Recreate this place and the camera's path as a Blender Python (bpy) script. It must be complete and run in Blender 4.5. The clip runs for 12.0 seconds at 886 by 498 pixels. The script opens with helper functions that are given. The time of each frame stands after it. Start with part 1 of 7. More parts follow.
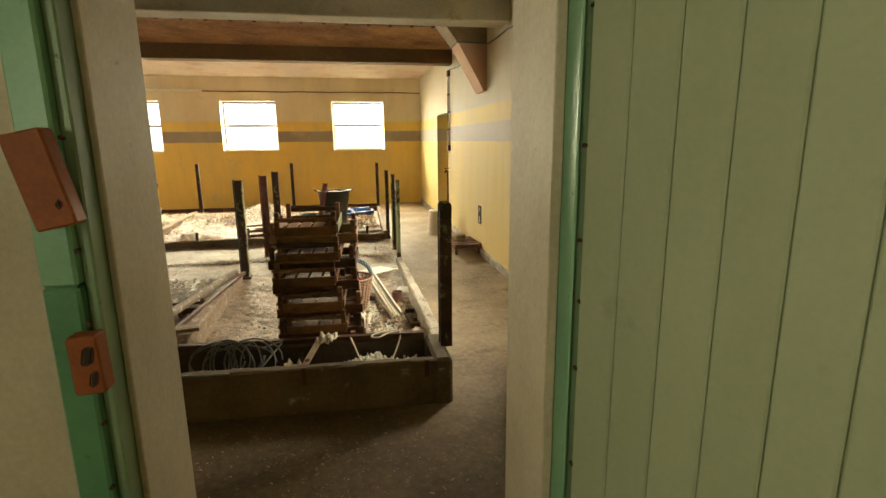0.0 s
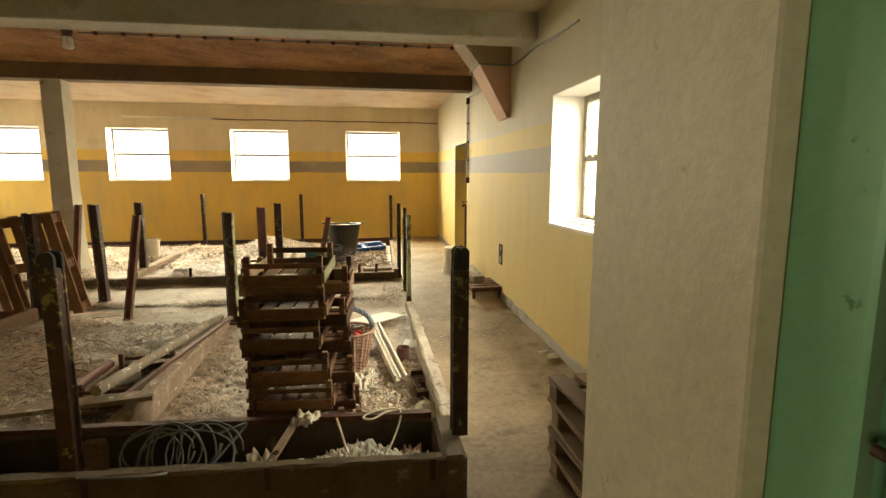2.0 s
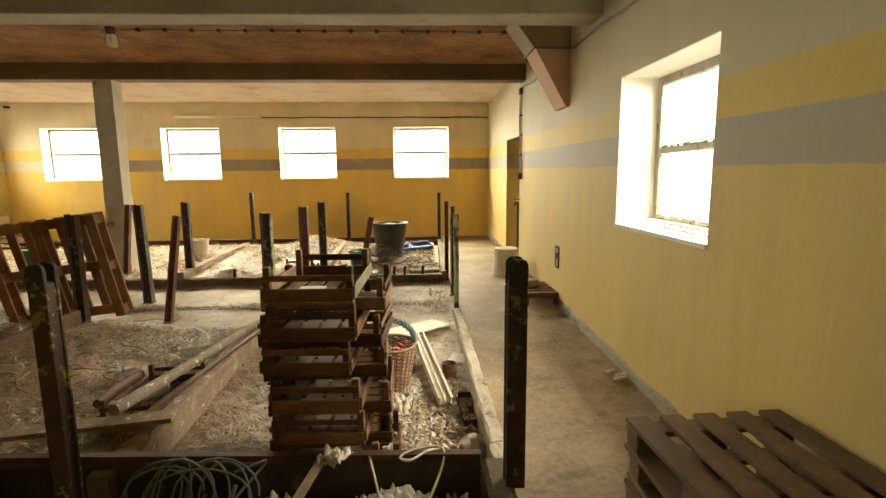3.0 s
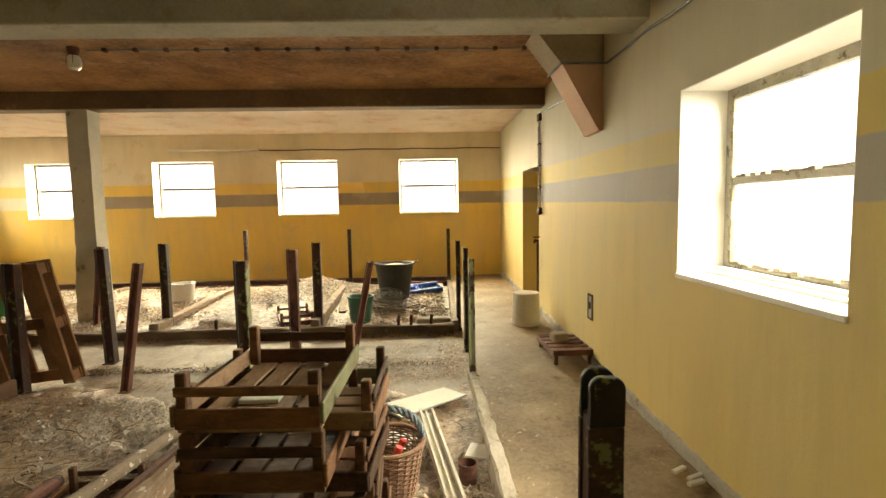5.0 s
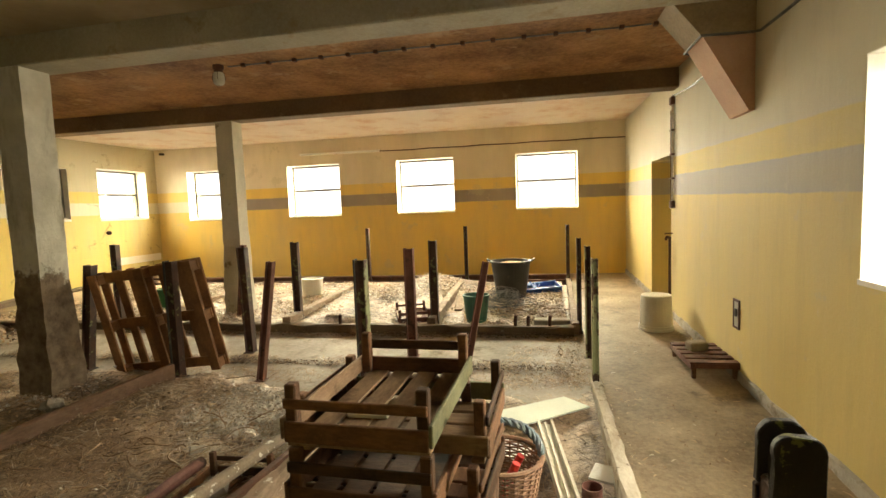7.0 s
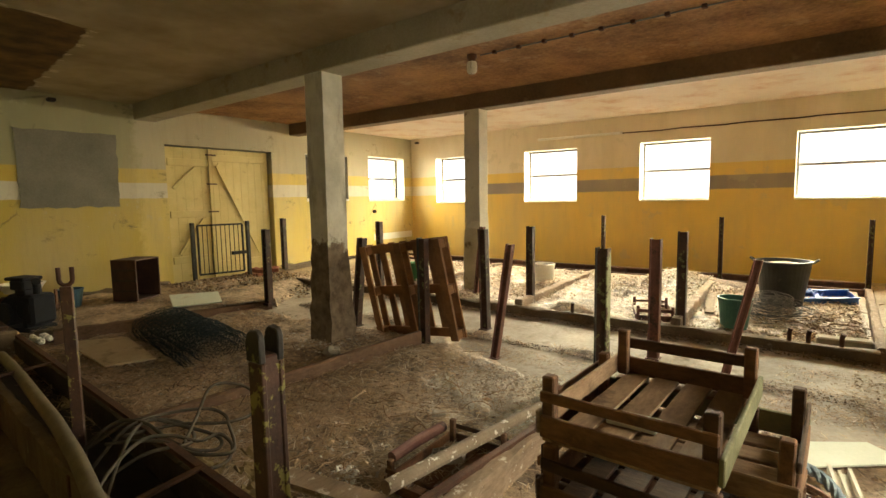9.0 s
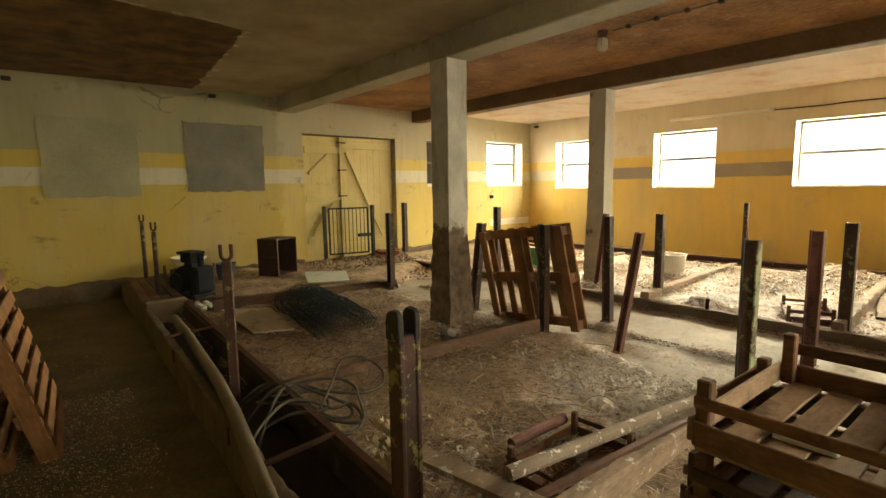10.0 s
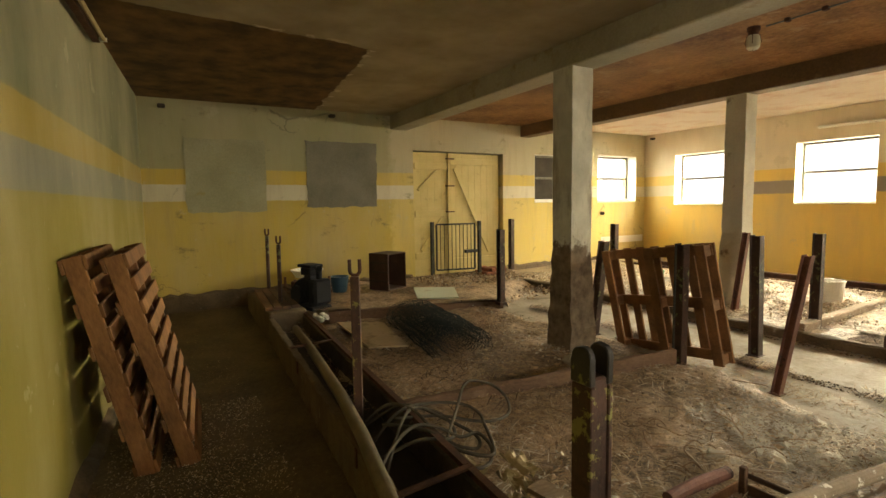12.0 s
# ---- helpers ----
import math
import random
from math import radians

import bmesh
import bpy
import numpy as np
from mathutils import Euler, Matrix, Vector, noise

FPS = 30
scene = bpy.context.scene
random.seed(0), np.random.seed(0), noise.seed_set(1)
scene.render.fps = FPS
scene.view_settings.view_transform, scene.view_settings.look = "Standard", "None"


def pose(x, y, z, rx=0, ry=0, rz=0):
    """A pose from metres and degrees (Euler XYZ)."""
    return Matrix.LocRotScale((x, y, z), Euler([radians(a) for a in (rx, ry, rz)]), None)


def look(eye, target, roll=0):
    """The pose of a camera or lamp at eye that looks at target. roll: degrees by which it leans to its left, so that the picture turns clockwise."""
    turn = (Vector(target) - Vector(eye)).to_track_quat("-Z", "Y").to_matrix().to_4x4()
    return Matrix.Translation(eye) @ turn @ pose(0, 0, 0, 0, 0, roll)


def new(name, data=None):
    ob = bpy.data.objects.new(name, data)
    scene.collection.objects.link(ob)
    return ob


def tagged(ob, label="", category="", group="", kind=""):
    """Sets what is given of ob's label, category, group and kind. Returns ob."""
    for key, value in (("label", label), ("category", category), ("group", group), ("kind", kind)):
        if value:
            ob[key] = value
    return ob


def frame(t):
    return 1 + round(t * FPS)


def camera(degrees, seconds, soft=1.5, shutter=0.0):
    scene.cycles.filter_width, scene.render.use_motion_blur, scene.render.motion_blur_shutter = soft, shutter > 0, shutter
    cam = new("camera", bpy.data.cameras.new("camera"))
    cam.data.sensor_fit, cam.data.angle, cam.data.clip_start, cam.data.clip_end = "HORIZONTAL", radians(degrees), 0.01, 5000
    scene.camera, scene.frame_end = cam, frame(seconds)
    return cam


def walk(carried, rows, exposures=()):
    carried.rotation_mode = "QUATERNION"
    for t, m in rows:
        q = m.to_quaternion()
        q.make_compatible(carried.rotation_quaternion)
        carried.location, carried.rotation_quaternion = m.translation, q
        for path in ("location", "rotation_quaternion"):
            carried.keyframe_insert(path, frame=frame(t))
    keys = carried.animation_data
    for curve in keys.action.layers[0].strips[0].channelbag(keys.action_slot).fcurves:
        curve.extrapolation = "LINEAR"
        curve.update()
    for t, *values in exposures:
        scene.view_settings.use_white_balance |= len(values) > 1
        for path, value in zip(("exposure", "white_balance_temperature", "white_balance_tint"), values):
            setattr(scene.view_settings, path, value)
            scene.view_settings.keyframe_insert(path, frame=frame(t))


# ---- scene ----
cam = camera(83.1, 12.0)
PATH = [
    (0, (0.047, 2.819, 1.417), (0.414, 4.742, 1.011), -0.6),
    (0.5, (0.046, 2.968, 1.404), (0.445, 4.888, 1.015), 0.4),
    (1, (0.076, 3.155, 1.393), (0.483, 5.089, 1.088), -0.1),
    (1.5, (0.126, 3.346, 1.39), (0.489, 5.29, 1.093), -0.2),
    (2, (0.204, 3.58, 1.395), (0.508, 5.537, 1.116), 0.1),
    (2.5, (0.247, 3.81, 1.387), (0.429, 5.78, 1.094), -0.8),
    (4.5, (0.276, 4.734, 1.431), (0.292, 6.721, 1.204), 0.7),
    (5, (0.271, 4.93, 1.437), (0.349, 6.922, 1.273), -1.0),
    (5.5, (0.296, 5.017, 1.442), (0.323, 7.01, 1.279), -1.6),
    (6, (0.304, 5.084, 1.465), (0.205, 7.077, 1.34), -1.1),
    (6.5, (0.287, 5.103, 1.457), (0.058, 7.084, 1.304), -1.7),
    (8.5, (0.152, 5.166, 1.454), (-0.833, 6.895, 1.258), -1.2),
    (9, (0.105, 5.189, 1.442), (-1.086, 6.783, 1.242), -1.0),
    (9.5, (0.078, 5.188, 1.439), (-1.268, 6.655, 1.242), -1.1),
    (10, (0.033, 5.161, 1.442), (-1.482, 6.443, 1.192), -0.9),
    (10.5, (-0.035, 5.152, 1.435), (-1.655, 6.298, 1.188), -0.9),
    (11, (-0.142, 5.124, 1.455), (-1.803, 6.216, 1.236), -0.8),
    (11.5, (-0.222, 5.114, 1.461), (-1.907, 6.17, 1.248), -0.7),
    (12, (-0.289, 5.086, 1.436), (-2.023, 6.066, 1.256), -0.9),
]
walk(cam, [(t, look(eye, target, roll)) for t, eye, target, roll in PATH],
     [(0, 0.12), (1, 0.08), (2, 0.0), (2.5, -0.04), (4.5, 0.0), (9, 0.0), (12, -0.03)])

# ---------------------------------------------------------------- light
world = bpy.data.worlds.new("overcast_sky")
scene.world = world
world.use_nodes = True
wn = world.node_tree
sky = wn.nodes.new("ShaderNodeTexSky")
sky.sky_type = 'NISHITA'
sky.sun_disc = False
sky.sun_elevation, sky.sun_rotation = radians(48), radians(20)
wn.links.new(sky.outputs[0], wn.nodes["Background"].inputs[0])
wn.nodes["Background"].inputs[1].default_value = 0.12

sun = new("sun", bpy.data.lights.new("sun", 'SUN'))
sun.data.energy, sun.data.angle, sun.data.color = 0.8, radians(15), (1.0, 0.95, 0.88)
sun.matrix_world = pose(0, 0, 10, 42, 0, 160)


def window_light(x, y, z, w, h, rz, watts, color=(1.0, 0.90, 0.60), tilt=44):
    """The sky's light in a window's opening; rz 0 shines towards -y."""
    la = bpy.data.lights.new("window_light", 'AREA')
    la.shape, la.size, la.size_y, la.energy, la.color = 'RECTANGLE', w, h, watts, color
    ob = new("window_light", la)
    ob.matrix_world = pose(x, y, z, 0, 0, rz) @ pose(0, 0, 0, -90 + tilt, 0, 0)
    return ob


XR, XL, YB, ZC = 1.94, -8.68, 15.60, 3.02      # room: right, left, back wall faces, ceiling
BACK_WINDOWS = [(-0.21, 1.03), (-2.757, -1.50), (-5.309, -4.05), (-7.86, -6.60)]
ZW0, ZW1 = 1.345, 2.48
for a, b in BACK_WINDOWS:
    window_light((a + b) / 2, YB + 0.95, 2.70, b - a + 0.7, 1.9, 0, 1600)
window_light(XR + 1.0, 7.48, 2.38, 2.0, 1.9, -90, 640, (1.0, 0.925, 0.70))
window_light(XL - 0.95, 14.62, 2.7, 1.9, 1.9, 90, 450)
window_light(-2.24, 1.2, 1.6, 0.94, 0.94, 90, 27, (0.94, 0.95, 0.62), 0)

# ---------------------------------------------------------------- materials
def shader(name):
    m = bpy.data.materials.new(name)
    m.use_nodes = True
    return m, m.node_tree.nodes, m.node_tree.links, m.node_tree.nodes["Principled BSDF"]


def ramp(nt, src, a, b, lo=0.35, hi=0.65):
    r = nt.nodes.new("ShaderNodeValToRGB")
    r.color_ramp.elements[0].position, r.color_ramp.elements[1].position = lo, hi
    r.color_ramp.elements[0].color, r.color_ramp.elements[1].color = (*a, 1), (*b, 1)
    nt.links.new(src, r.inputs[0])
    return r.outputs[0]


def noise_out(nt, coord, scale, detail=6, rough=0.6, stretch=None, offset=0.0):
    mp = nt.nodes.new("ShaderNodeMapping")
    mp.inputs["Scale"].default_value = stretch or (1, 1, 1)
    mp.inputs["Location"].default_value = (offset, offset * 1.7, offset * 0.6)
    nt.links.new(coord, mp.inputs[0])
    n = nt.nodes.new("ShaderNodeTexNoise")
    n.inputs["Scale"].default_value, n.inputs["Detail"].default_value, n.inputs["Roughness"].default_value = scale, detail, rough
    nt.links.new(mp.outputs[0], n.inputs["Vector"])
    return n.outputs[0]


def blend(nt, fac, a, b, how='MIX'):
    m = nt.nodes.new("ShaderNodeMix")
    m.data_type, m.blend_type = 'RGBA', how
    for sock, v in ((m.inputs[0], fac), (m.inputs[6], a), (m.inputs[7], b)):
        if isinstance(v, (int, float)):
            sock.default_value = v
        elif isinstance(v, tuple):
            sock.default_value = (*v, 1)
        else:
            nt.links.new(v, sock)
    return m.outputs[2]


def math_out(nt, op, a, b=None, c=None):
    m = nt.nodes.new("ShaderNodeMath")
    m.operation = op
    for i, v in enumerate((a, b, c)):
        if v is None:
            continue
        if isinstance(v, (int, float)):
            m.inputs[i].default_value = v
        else:
            nt.links.new(v, m.inputs[i])
    return m.outputs[0]


def relief(nt, bsdf, height, strength, distance=0.01):
    b = nt.nodes.new("ShaderNodeBump")
    b.inputs["Strength"].default_value, b.inputs["Distance"].default_value = strength, distance
    nt.links.new(height, b.inputs["Height"])
    nt.links.new(b.outputs[0], bsdf.inputs["Normal"])


def mottled(name, a, b, scale=6.0, fine=60.0, rough=0.8, bump=0.3, spots=None, spot_scale=9.0, spot_lo=0.58, spot_hi=0.66,
            stretch=None, metal=0.0, vary=0.0, lo=0.35, hi=0.65, dist=0.01):
    """Two tones mixed at a coarse and a fine scale, with optional patches of a third colour."""
    m, n, l, bs = shader(name)
    nt = m.node_tree
    co = n.new("ShaderNodeTexCoord").outputs["Object"]
    big = noise_out(nt, co, scale, 5, 0.6, stretch)
    small = noise_out(nt, co, fine, 4, 0.7, stretch, 3.1)
    mixv = math_out(nt, 'ADD', math_out(nt, 'MULTIPLY', big, 0.62), math_out(nt, 'MULTIPLY', small, 0.38))
    col = ramp(nt, mixv, a, b, lo, hi)
    if spots:
        s = noise_out(nt, co, spot_scale, 8, 0.68, None, 7.7)
        f = ramp(nt, s, (0, 0, 0), (1, 1, 1), spot_lo, spot_hi)
        col = blend(nt, f, col, spots)
    if vary:
        info = n.new("ShaderNodeObjectInfo")
        f = math_out(nt, 'MULTIPLY_ADD', info.outputs["Random"], 2 * vary, 1 - vary)
        comb = n.new("ShaderNodeCombineColor")
        for i in range(3):
            l.new(f, comb.inputs[i])
        col = blend(nt, 1.0, col, comb.outputs[0], 'MULTIPLY')
    l.new(col, bs.inputs["Base Color"])
    bs.inputs["Roughness"].default_value, bs.inputs["Metallic"].default_value = rough, metal
    relief(nt, bs, mixv, bump, dist)
    return m


def banded_wall(name, grey, low=(0.66, 0.43, 0.10), high=(0.70, 0.48, 0.12), top=(0.62, 0.53, 0.40), slope=0.0, grime=0.35, cracks=False, turn=None):
    """Limewashed wall with a yellow dado, a grey band, a thin yellow band and a pale top; slope tilts the bands along y."""
    m, n, l, bs = shader(name)
    nt = m.node_tree
    co = n.new("ShaderNodeTexCoord").outputs["Object"]
    sep = n.new("ShaderNodeSeparateXYZ")
    l.new(co, sep.inputs[0])
    wob = noise_out(nt, co, 5.0, 6, 0.65)
    z = math_out(nt, 'MULTIPLY_ADD', wob, 0.03, sep.outputs[2])
    z = math_out(nt, 'SUBTRACT', z, 0.015)
    if slope:
        z = math_out(nt, 'MULTIPLY_ADD', math_out(nt, 'SUBTRACT', 15.6, sep.outputs[1]), slope, z)
    r = n.new("ShaderNodeValToRGB")
    r.color_ramp.interpolation = 'LINEAR'
    l.new(math_out(nt, 'DIVIDE', z, 3.2), r.inputs[0])
    el = r.color_ramp.elements
    el[0].position, el[0].color = 0.0, (*low, 1)
    el[1].position, el[1].color = 1.53 / 3.2, (*low, 1)
    for p, c in ((1.536, grey), (1.775, grey), (1.782, high), (2.005, high), (2.014, top)):
        e = el.new(p / 3.2)
        e.color = (*c, 1)
    col = r.outputs[0]
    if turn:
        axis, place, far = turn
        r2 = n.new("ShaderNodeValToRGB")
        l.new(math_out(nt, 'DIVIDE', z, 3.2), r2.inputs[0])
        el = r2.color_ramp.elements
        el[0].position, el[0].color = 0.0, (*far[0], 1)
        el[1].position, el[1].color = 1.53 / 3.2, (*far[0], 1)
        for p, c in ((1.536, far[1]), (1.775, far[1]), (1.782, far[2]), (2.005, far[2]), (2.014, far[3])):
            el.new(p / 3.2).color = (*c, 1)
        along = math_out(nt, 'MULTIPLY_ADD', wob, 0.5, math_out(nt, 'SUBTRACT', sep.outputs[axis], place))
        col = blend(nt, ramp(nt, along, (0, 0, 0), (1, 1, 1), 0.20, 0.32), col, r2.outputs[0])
    big = noise_out(nt, co, 0.9, 5, 0.6, (1, 1, 0.45), 2.0)
    streak = noise_out(nt, co, 4.0, 6, 0.65, (1.6, 1.6, 0.22), 5.0)
    col = blend(nt, ramp(nt, big, (0, 0, 0), (0.55, 0.55, 0.55), 0.40, 0.72), col, (0.50, 0.42, 0.26))
    col = blend(nt, ramp(nt, streak, (0, 0, 0), (grime, grime, grime), 0.50, 0.74), col, (0.30, 0.23, 0.13))
    flake = noise_out(nt, co, 11.0, 9, 0.72, None, 9.0)
    col = blend(nt, ramp(nt, flake, (0, 0, 0), (0.7, 0.7, 0.7), 0.665, 0.71), col, (0.62, 0.58, 0.50))
    scab = noise_out(nt, co, 2.3, 9, 0.66, None, 14.0)
    col = blend(nt, ramp(nt, scab, (0, 0, 0), (0.5, 0.5, 0.5), 0.63, 0.645), col, blend(nt, 0.6, col, (0.52, 0.46, 0.30)))
    height = math_out(nt, 'ADD', math_out(nt, 'MULTIPLY', noise_out(nt, co, 45.0, 6, 0.7), 0.4), streak)
    if cracks:
        warp = noise_out(nt, co, 2.0, 5, 0.6, None, 3.0)
        comb = n.new("ShaderNodeVectorMath")
        comb.operation = 'MULTIPLY_ADD'
        l.new(warp, comb.inputs[0])
        comb.inputs[1].default_value = (0.8, 0.8, 0.8)
        l.new(co, comb.inputs[2])
        v = n.new("ShaderNodeTexVoronoi")
        v.feature = 'DISTANCE_TO_EDGE'
        v.inputs["Scale"].default_value = 0.9
        l.new(comb.outputs[0], v.inputs["Vector"])
        line = ramp(nt, v.outputs["Distance"], (1, 1, 1), (0, 0, 0), 0.004, 0.016)
        where = ramp(nt, noise_out(nt, co, 0.8, 4, 0.6, None, 21.0), (0, 0, 0), (0.5, 0.5, 0.5), 0.57, 0.62)
        crack = math_out(nt, 'MULTIPLY', line, where)
        col = blend(nt, crack, col, (0.07, 0.055, 0.03))
        blot = noise_out(nt, co, 1.9, 9, 0.74, (1, 1, 1.6), 27.0)
        col = blend(nt, ramp(nt, blot, (0, 0, 0), (0.75, 0.75, 0.75), 0.60, 0.69), col, (0.15, 0.125, 0.055))
        height = math_out(nt, 'SUBTRACT', height, crack)
    l.new(col, bs.inputs["Base Color"])
    bs.inputs["Roughness"].default_value = 0.72
    relief(nt, bs, height, 0.40, 0.012)
    return m


M = {}
M['wall_back'] = banded_wall("limewash_back", (0.72, 0.66, 0.52), low=(0.84, 0.585, 0.13), high=(0.84, 0.60, 0.14), top=(0.78, 0.69, 0.53), grime=0.12, turn=(0, -7.75, ((0.84, 0.585, 0.13), (0.30, 0.25, 0.215), (0.84, 0.60, 0.14), (0.78, 0.69, 0.53))))
# colours before about y 8.75 are darker, painting in the low light there
M['wall_left'] = banded_wall("limewash_left_dim_near", (0.60, 0.56, 0.43), top=(0.34, 0.32, 0.17), low=(0.52, 0.385, 0.066), high=(0.57, 0.41, 0.062), grime=0.30, cracks=True, turn=(1, 8.75, ((0.66, 0.51, 0.13), (0.68, 0.63, 0.48), (0.66, 0.49, 0.10), (0.47, 0.42, 0.275))))
M['wall_right'] = banded_wall("limewash_right", (0.40, 0.37, 0.32), low=(0.66, 0.515, 0.185), high=(0.64, 0.50, 0.14), top=(0.54, 0.50, 0.36), slope=0.011, grime=0.17)
# every band is far darker here: the front wall's dimness is in its colours
M['wall_front'] = banded_wall("limewash_front_shaded", (0.18, 0.175, 0.132), low=(0.235, 0.19, 0.030), high=(0.28, 0.20, 0.026), top=(0.135, 0.135, 0.066), grime=0.22)
M['reveal'] = mottled("white_reveal", (0.74, 0.71, 0.64), (0.82, 0.79, 0.72), 4, 50, 0.75, 0.25)
M['cream'] = mottled("cream_plaster", (0.50, 0.42, 0.29), (0.70, 0.61, 0.46), 1.9, 60, 0.65, 0.35, (0.34, 0.26, 0.15), 14, 0.645, 0.73)
M['green'] = mottled("green_gloss_paint", (0.20, 0.42, 0.24), (0.28, 0.52, 0.31), 3, 80, 0.35, 0.15, (0.10, 0.16, 0.09), 26, 0.66, 0.72)
M['green_dark'] = mottled("dark_green_gloss_paint", (0.09, 0.25, 0.12), (0.14, 0.33, 0.17), 3, 80, 0.35, 0.15, (0.06, 0.10, 0.05), 26, 0.64, 0.72)
M['plank_green'] = mottled("pale_green_paint", (0.41, 0.46, 0.29), (0.50, 0.54, 0.36), 2.2, 70, 0.38, 0.12, (0.34, 0.38, 0.25), 5, 0.60, 0.75, vary=0.05)
M['orange'] = mottled("orange_painted_wood", (0.24, 0.056, 0.009), (0.40, 0.105, 0.016), 9, 80, 0.6, 0.3, (0.32, 0.2, 0.12), 40, 0.73, 0.77)
M['beam_white'] = mottled("whitewashed_concrete", (0.29, 0.265, 0.185), (0.46, 0.42, 0.32), 1.3, 40, 0.8, 0.5, (0.30, 0.24, 0.14), 4, 0.57, 0.68)
M['beam_brown'] = mottled("stained_concrete", (0.10, 0.065, 0.035), (0.22, 0.14, 0.075), 1.2, 30, 0.85, 0.5, (0.30, 0.21, 0.12), 3, 0.60, 0.75)
M['ceil_orange'] = mottled("stained_ceiling", (0.12, 0.05, 0.02), (0.48, 0.275, 0.125), 1.3, 20, 0.85, 0.6, (0.50, 0.36, 0.22), 2.4, 0.58, 0.72)
M['ceil_pink'] = mottled("flaking_ceiling", (0.66, 0.55, 0.45), (0.74, 0.64, 0.53), 1.5, 30, 0.85, 0.4, (0.56, 0.33, 0.20), 2.0, 0.50, 0.74, stretch=(1, 0.5, 1))
M['concrete'] = mottled("grey_concrete", (0.25, 0.21, 0.16), (0.40, 0.35, 0.28), 2.2, 40, 0.85, 0.5, (0.17, 0.13, 0.085), 3, 0.55, 0.70)
M['column_plain'] = mottled("column_plaster", (0.46, 0.43, 0.35), (0.60, 0.57, 0.48), 2.2, 40, 0.85, 0.5, (0.22, 0.17, 0.11), 3.5, 0.58, 0.68)
M['slab'] = mottled("pale_slab", (0.23, 0.185, 0.135), (0.46, 0.395, 0.315), 1.6, 26, 0.72, 0.5, (0.17, 0.13, 0.085), 3.5, 0.54, 0.66)
M['trough'] = mottled("dirty_trough_concrete", (0.075, 0.053, 0.029), (0.19, 0.135, 0.08), 2.5, 40, 0.85, 0.6, (0.38, 0.33, 0.26), 5, 0.62, 0.72)
M['kerbwood'] = mottled("old_kerb", (0.14, 0.09, 0.055), (0.36, 0.26, 0.175), 4, 50, 0.85, 0.8, (0.56, 0.50, 0.41), 12, 0.59, 0.65, stretch=(1, 0.3, 1))
M['kerb_brown'] = mottled("dark_kerb_board", (0.085, 0.047, 0.027), (0.25, 0.15, 0.092), 3, 50, 0.85, 0.7, (0.22, 0.165, 0.115), 11, 0.63, 0.70, stretch=(1, 0.3, 1))
M['trough_dark'] = mottled("near_black_trough", (0.024, 0.017, 0.010), (0.085, 0.06, 0.036), 3, 40, 0.7, 0.6, (0.20, 0.155, 0.10), 6, 0.60, 0.70)
M['kerb_pale'] = mottled("whitewashed_kerb", (0.30, 0.24, 0.17), (0.58, 0.52, 0.42), 4, 50, 0.75, 0.7, (0.14, 0.095, 0.055), 9, 0.57, 0.63, stretch=(1, 0.4, 1))
M['rust'] = mottled("rusty_steel", (0.045, 0.022, 0.014), (0.13, 0.055, 0.03), 9, 70, 0.7, 0.6, metal=0.25)
M['post'] = mottled("rusty_painted_post", (0.016, 0.010, 0.008), (0.085, 0.040, 0.027), 9, 60, 0.6, 0.8, (0.16, 0.17, 0.075), 9, 0.59, 0.62, vary=0.35)
M['greenpost'] = mottled("flaking_pale_green_post", (0.045, 0.025, 0.016), (0.13, 0.07, 0.04), 9, 60, 0.6, 0.7, (0.34, 0.36, 0.20), 7, 0.46, 0.52)
M['darkpost'] = mottled("dark_post_and_shaded_flange", (0.010, 0.010, 0.008), (0.03, 0.026, 0.019), 9, 60, 0.5, 0.6, (0.10, 0.11, 0.045), 9, 0.60, 0.64)
M['yellowpost'] = mottled("yellow_green_flaking_post", (0.035, 0.017, 0.012), (0.10, 0.044, 0.028), 9, 60, 0.65, 0.6, (0.27, 0.245, 0.07), 13, 0.56, 0.585)
M['redpost'] = mottled("red_oxide_post", (0.10, 0.035, 0.025), (0.21, 0.09, 0.065), 9, 60, 0.65, 0.5, (0.05, 0.025, 0.02), 7, 0.56, 0.64)
M['crate'] = mottled("weathered_crate_wood", (0.055, 0.025, 0.012), (0.23, 0.112, 0.052), 7, 70, 0.75, 0.7, (0.035, 0.02, 0.012), 5, 0.56, 0.68, stretch=(0.3, 1, 1), vary=0.6)
M['crate_black'] = mottled("blackened_crate_wood", (0.014, 0.012, 0.010), (0.05, 0.036, 0.025), 7, 60, 0.75, 0.5)
M['crate_dusty'] = mottled("dusty_crate_wood", (0.13, 0.072, 0.036), (0.38, 0.25, 0.145), 7, 60, 0.75, 0.6, (0.08, 0.043, 0.024), 5, 0.58, 0.70, stretch=(1, 0.3, 1), vary=0.2)
M['crate_green'] = mottled("green_stained_wood", (0.12, 0.125, 0.06), (0.27, 0.25, 0.13), 7, 60, 0.7, 0.4)
M['pallet'] = mottled("pallet_wood", (0.11, 0.048, 0.016), (0.29, 0.137, 0.050), 5, 60, 0.8, 0.5, (0.15, 0.07, 0.03), 4, 0.58, 0.72, stretch=(1, 1, 0.3), vary=0.18)
M['pallet_grey'] = mottled("grey_pallet_wood", (0.10, 0.056, 0.027), (0.20, 0.125, 0.066), 5, 60, 0.85, 0.6, (0.06, 0.036, 0.02), 4, 0.55, 0.70, vary=0.3)
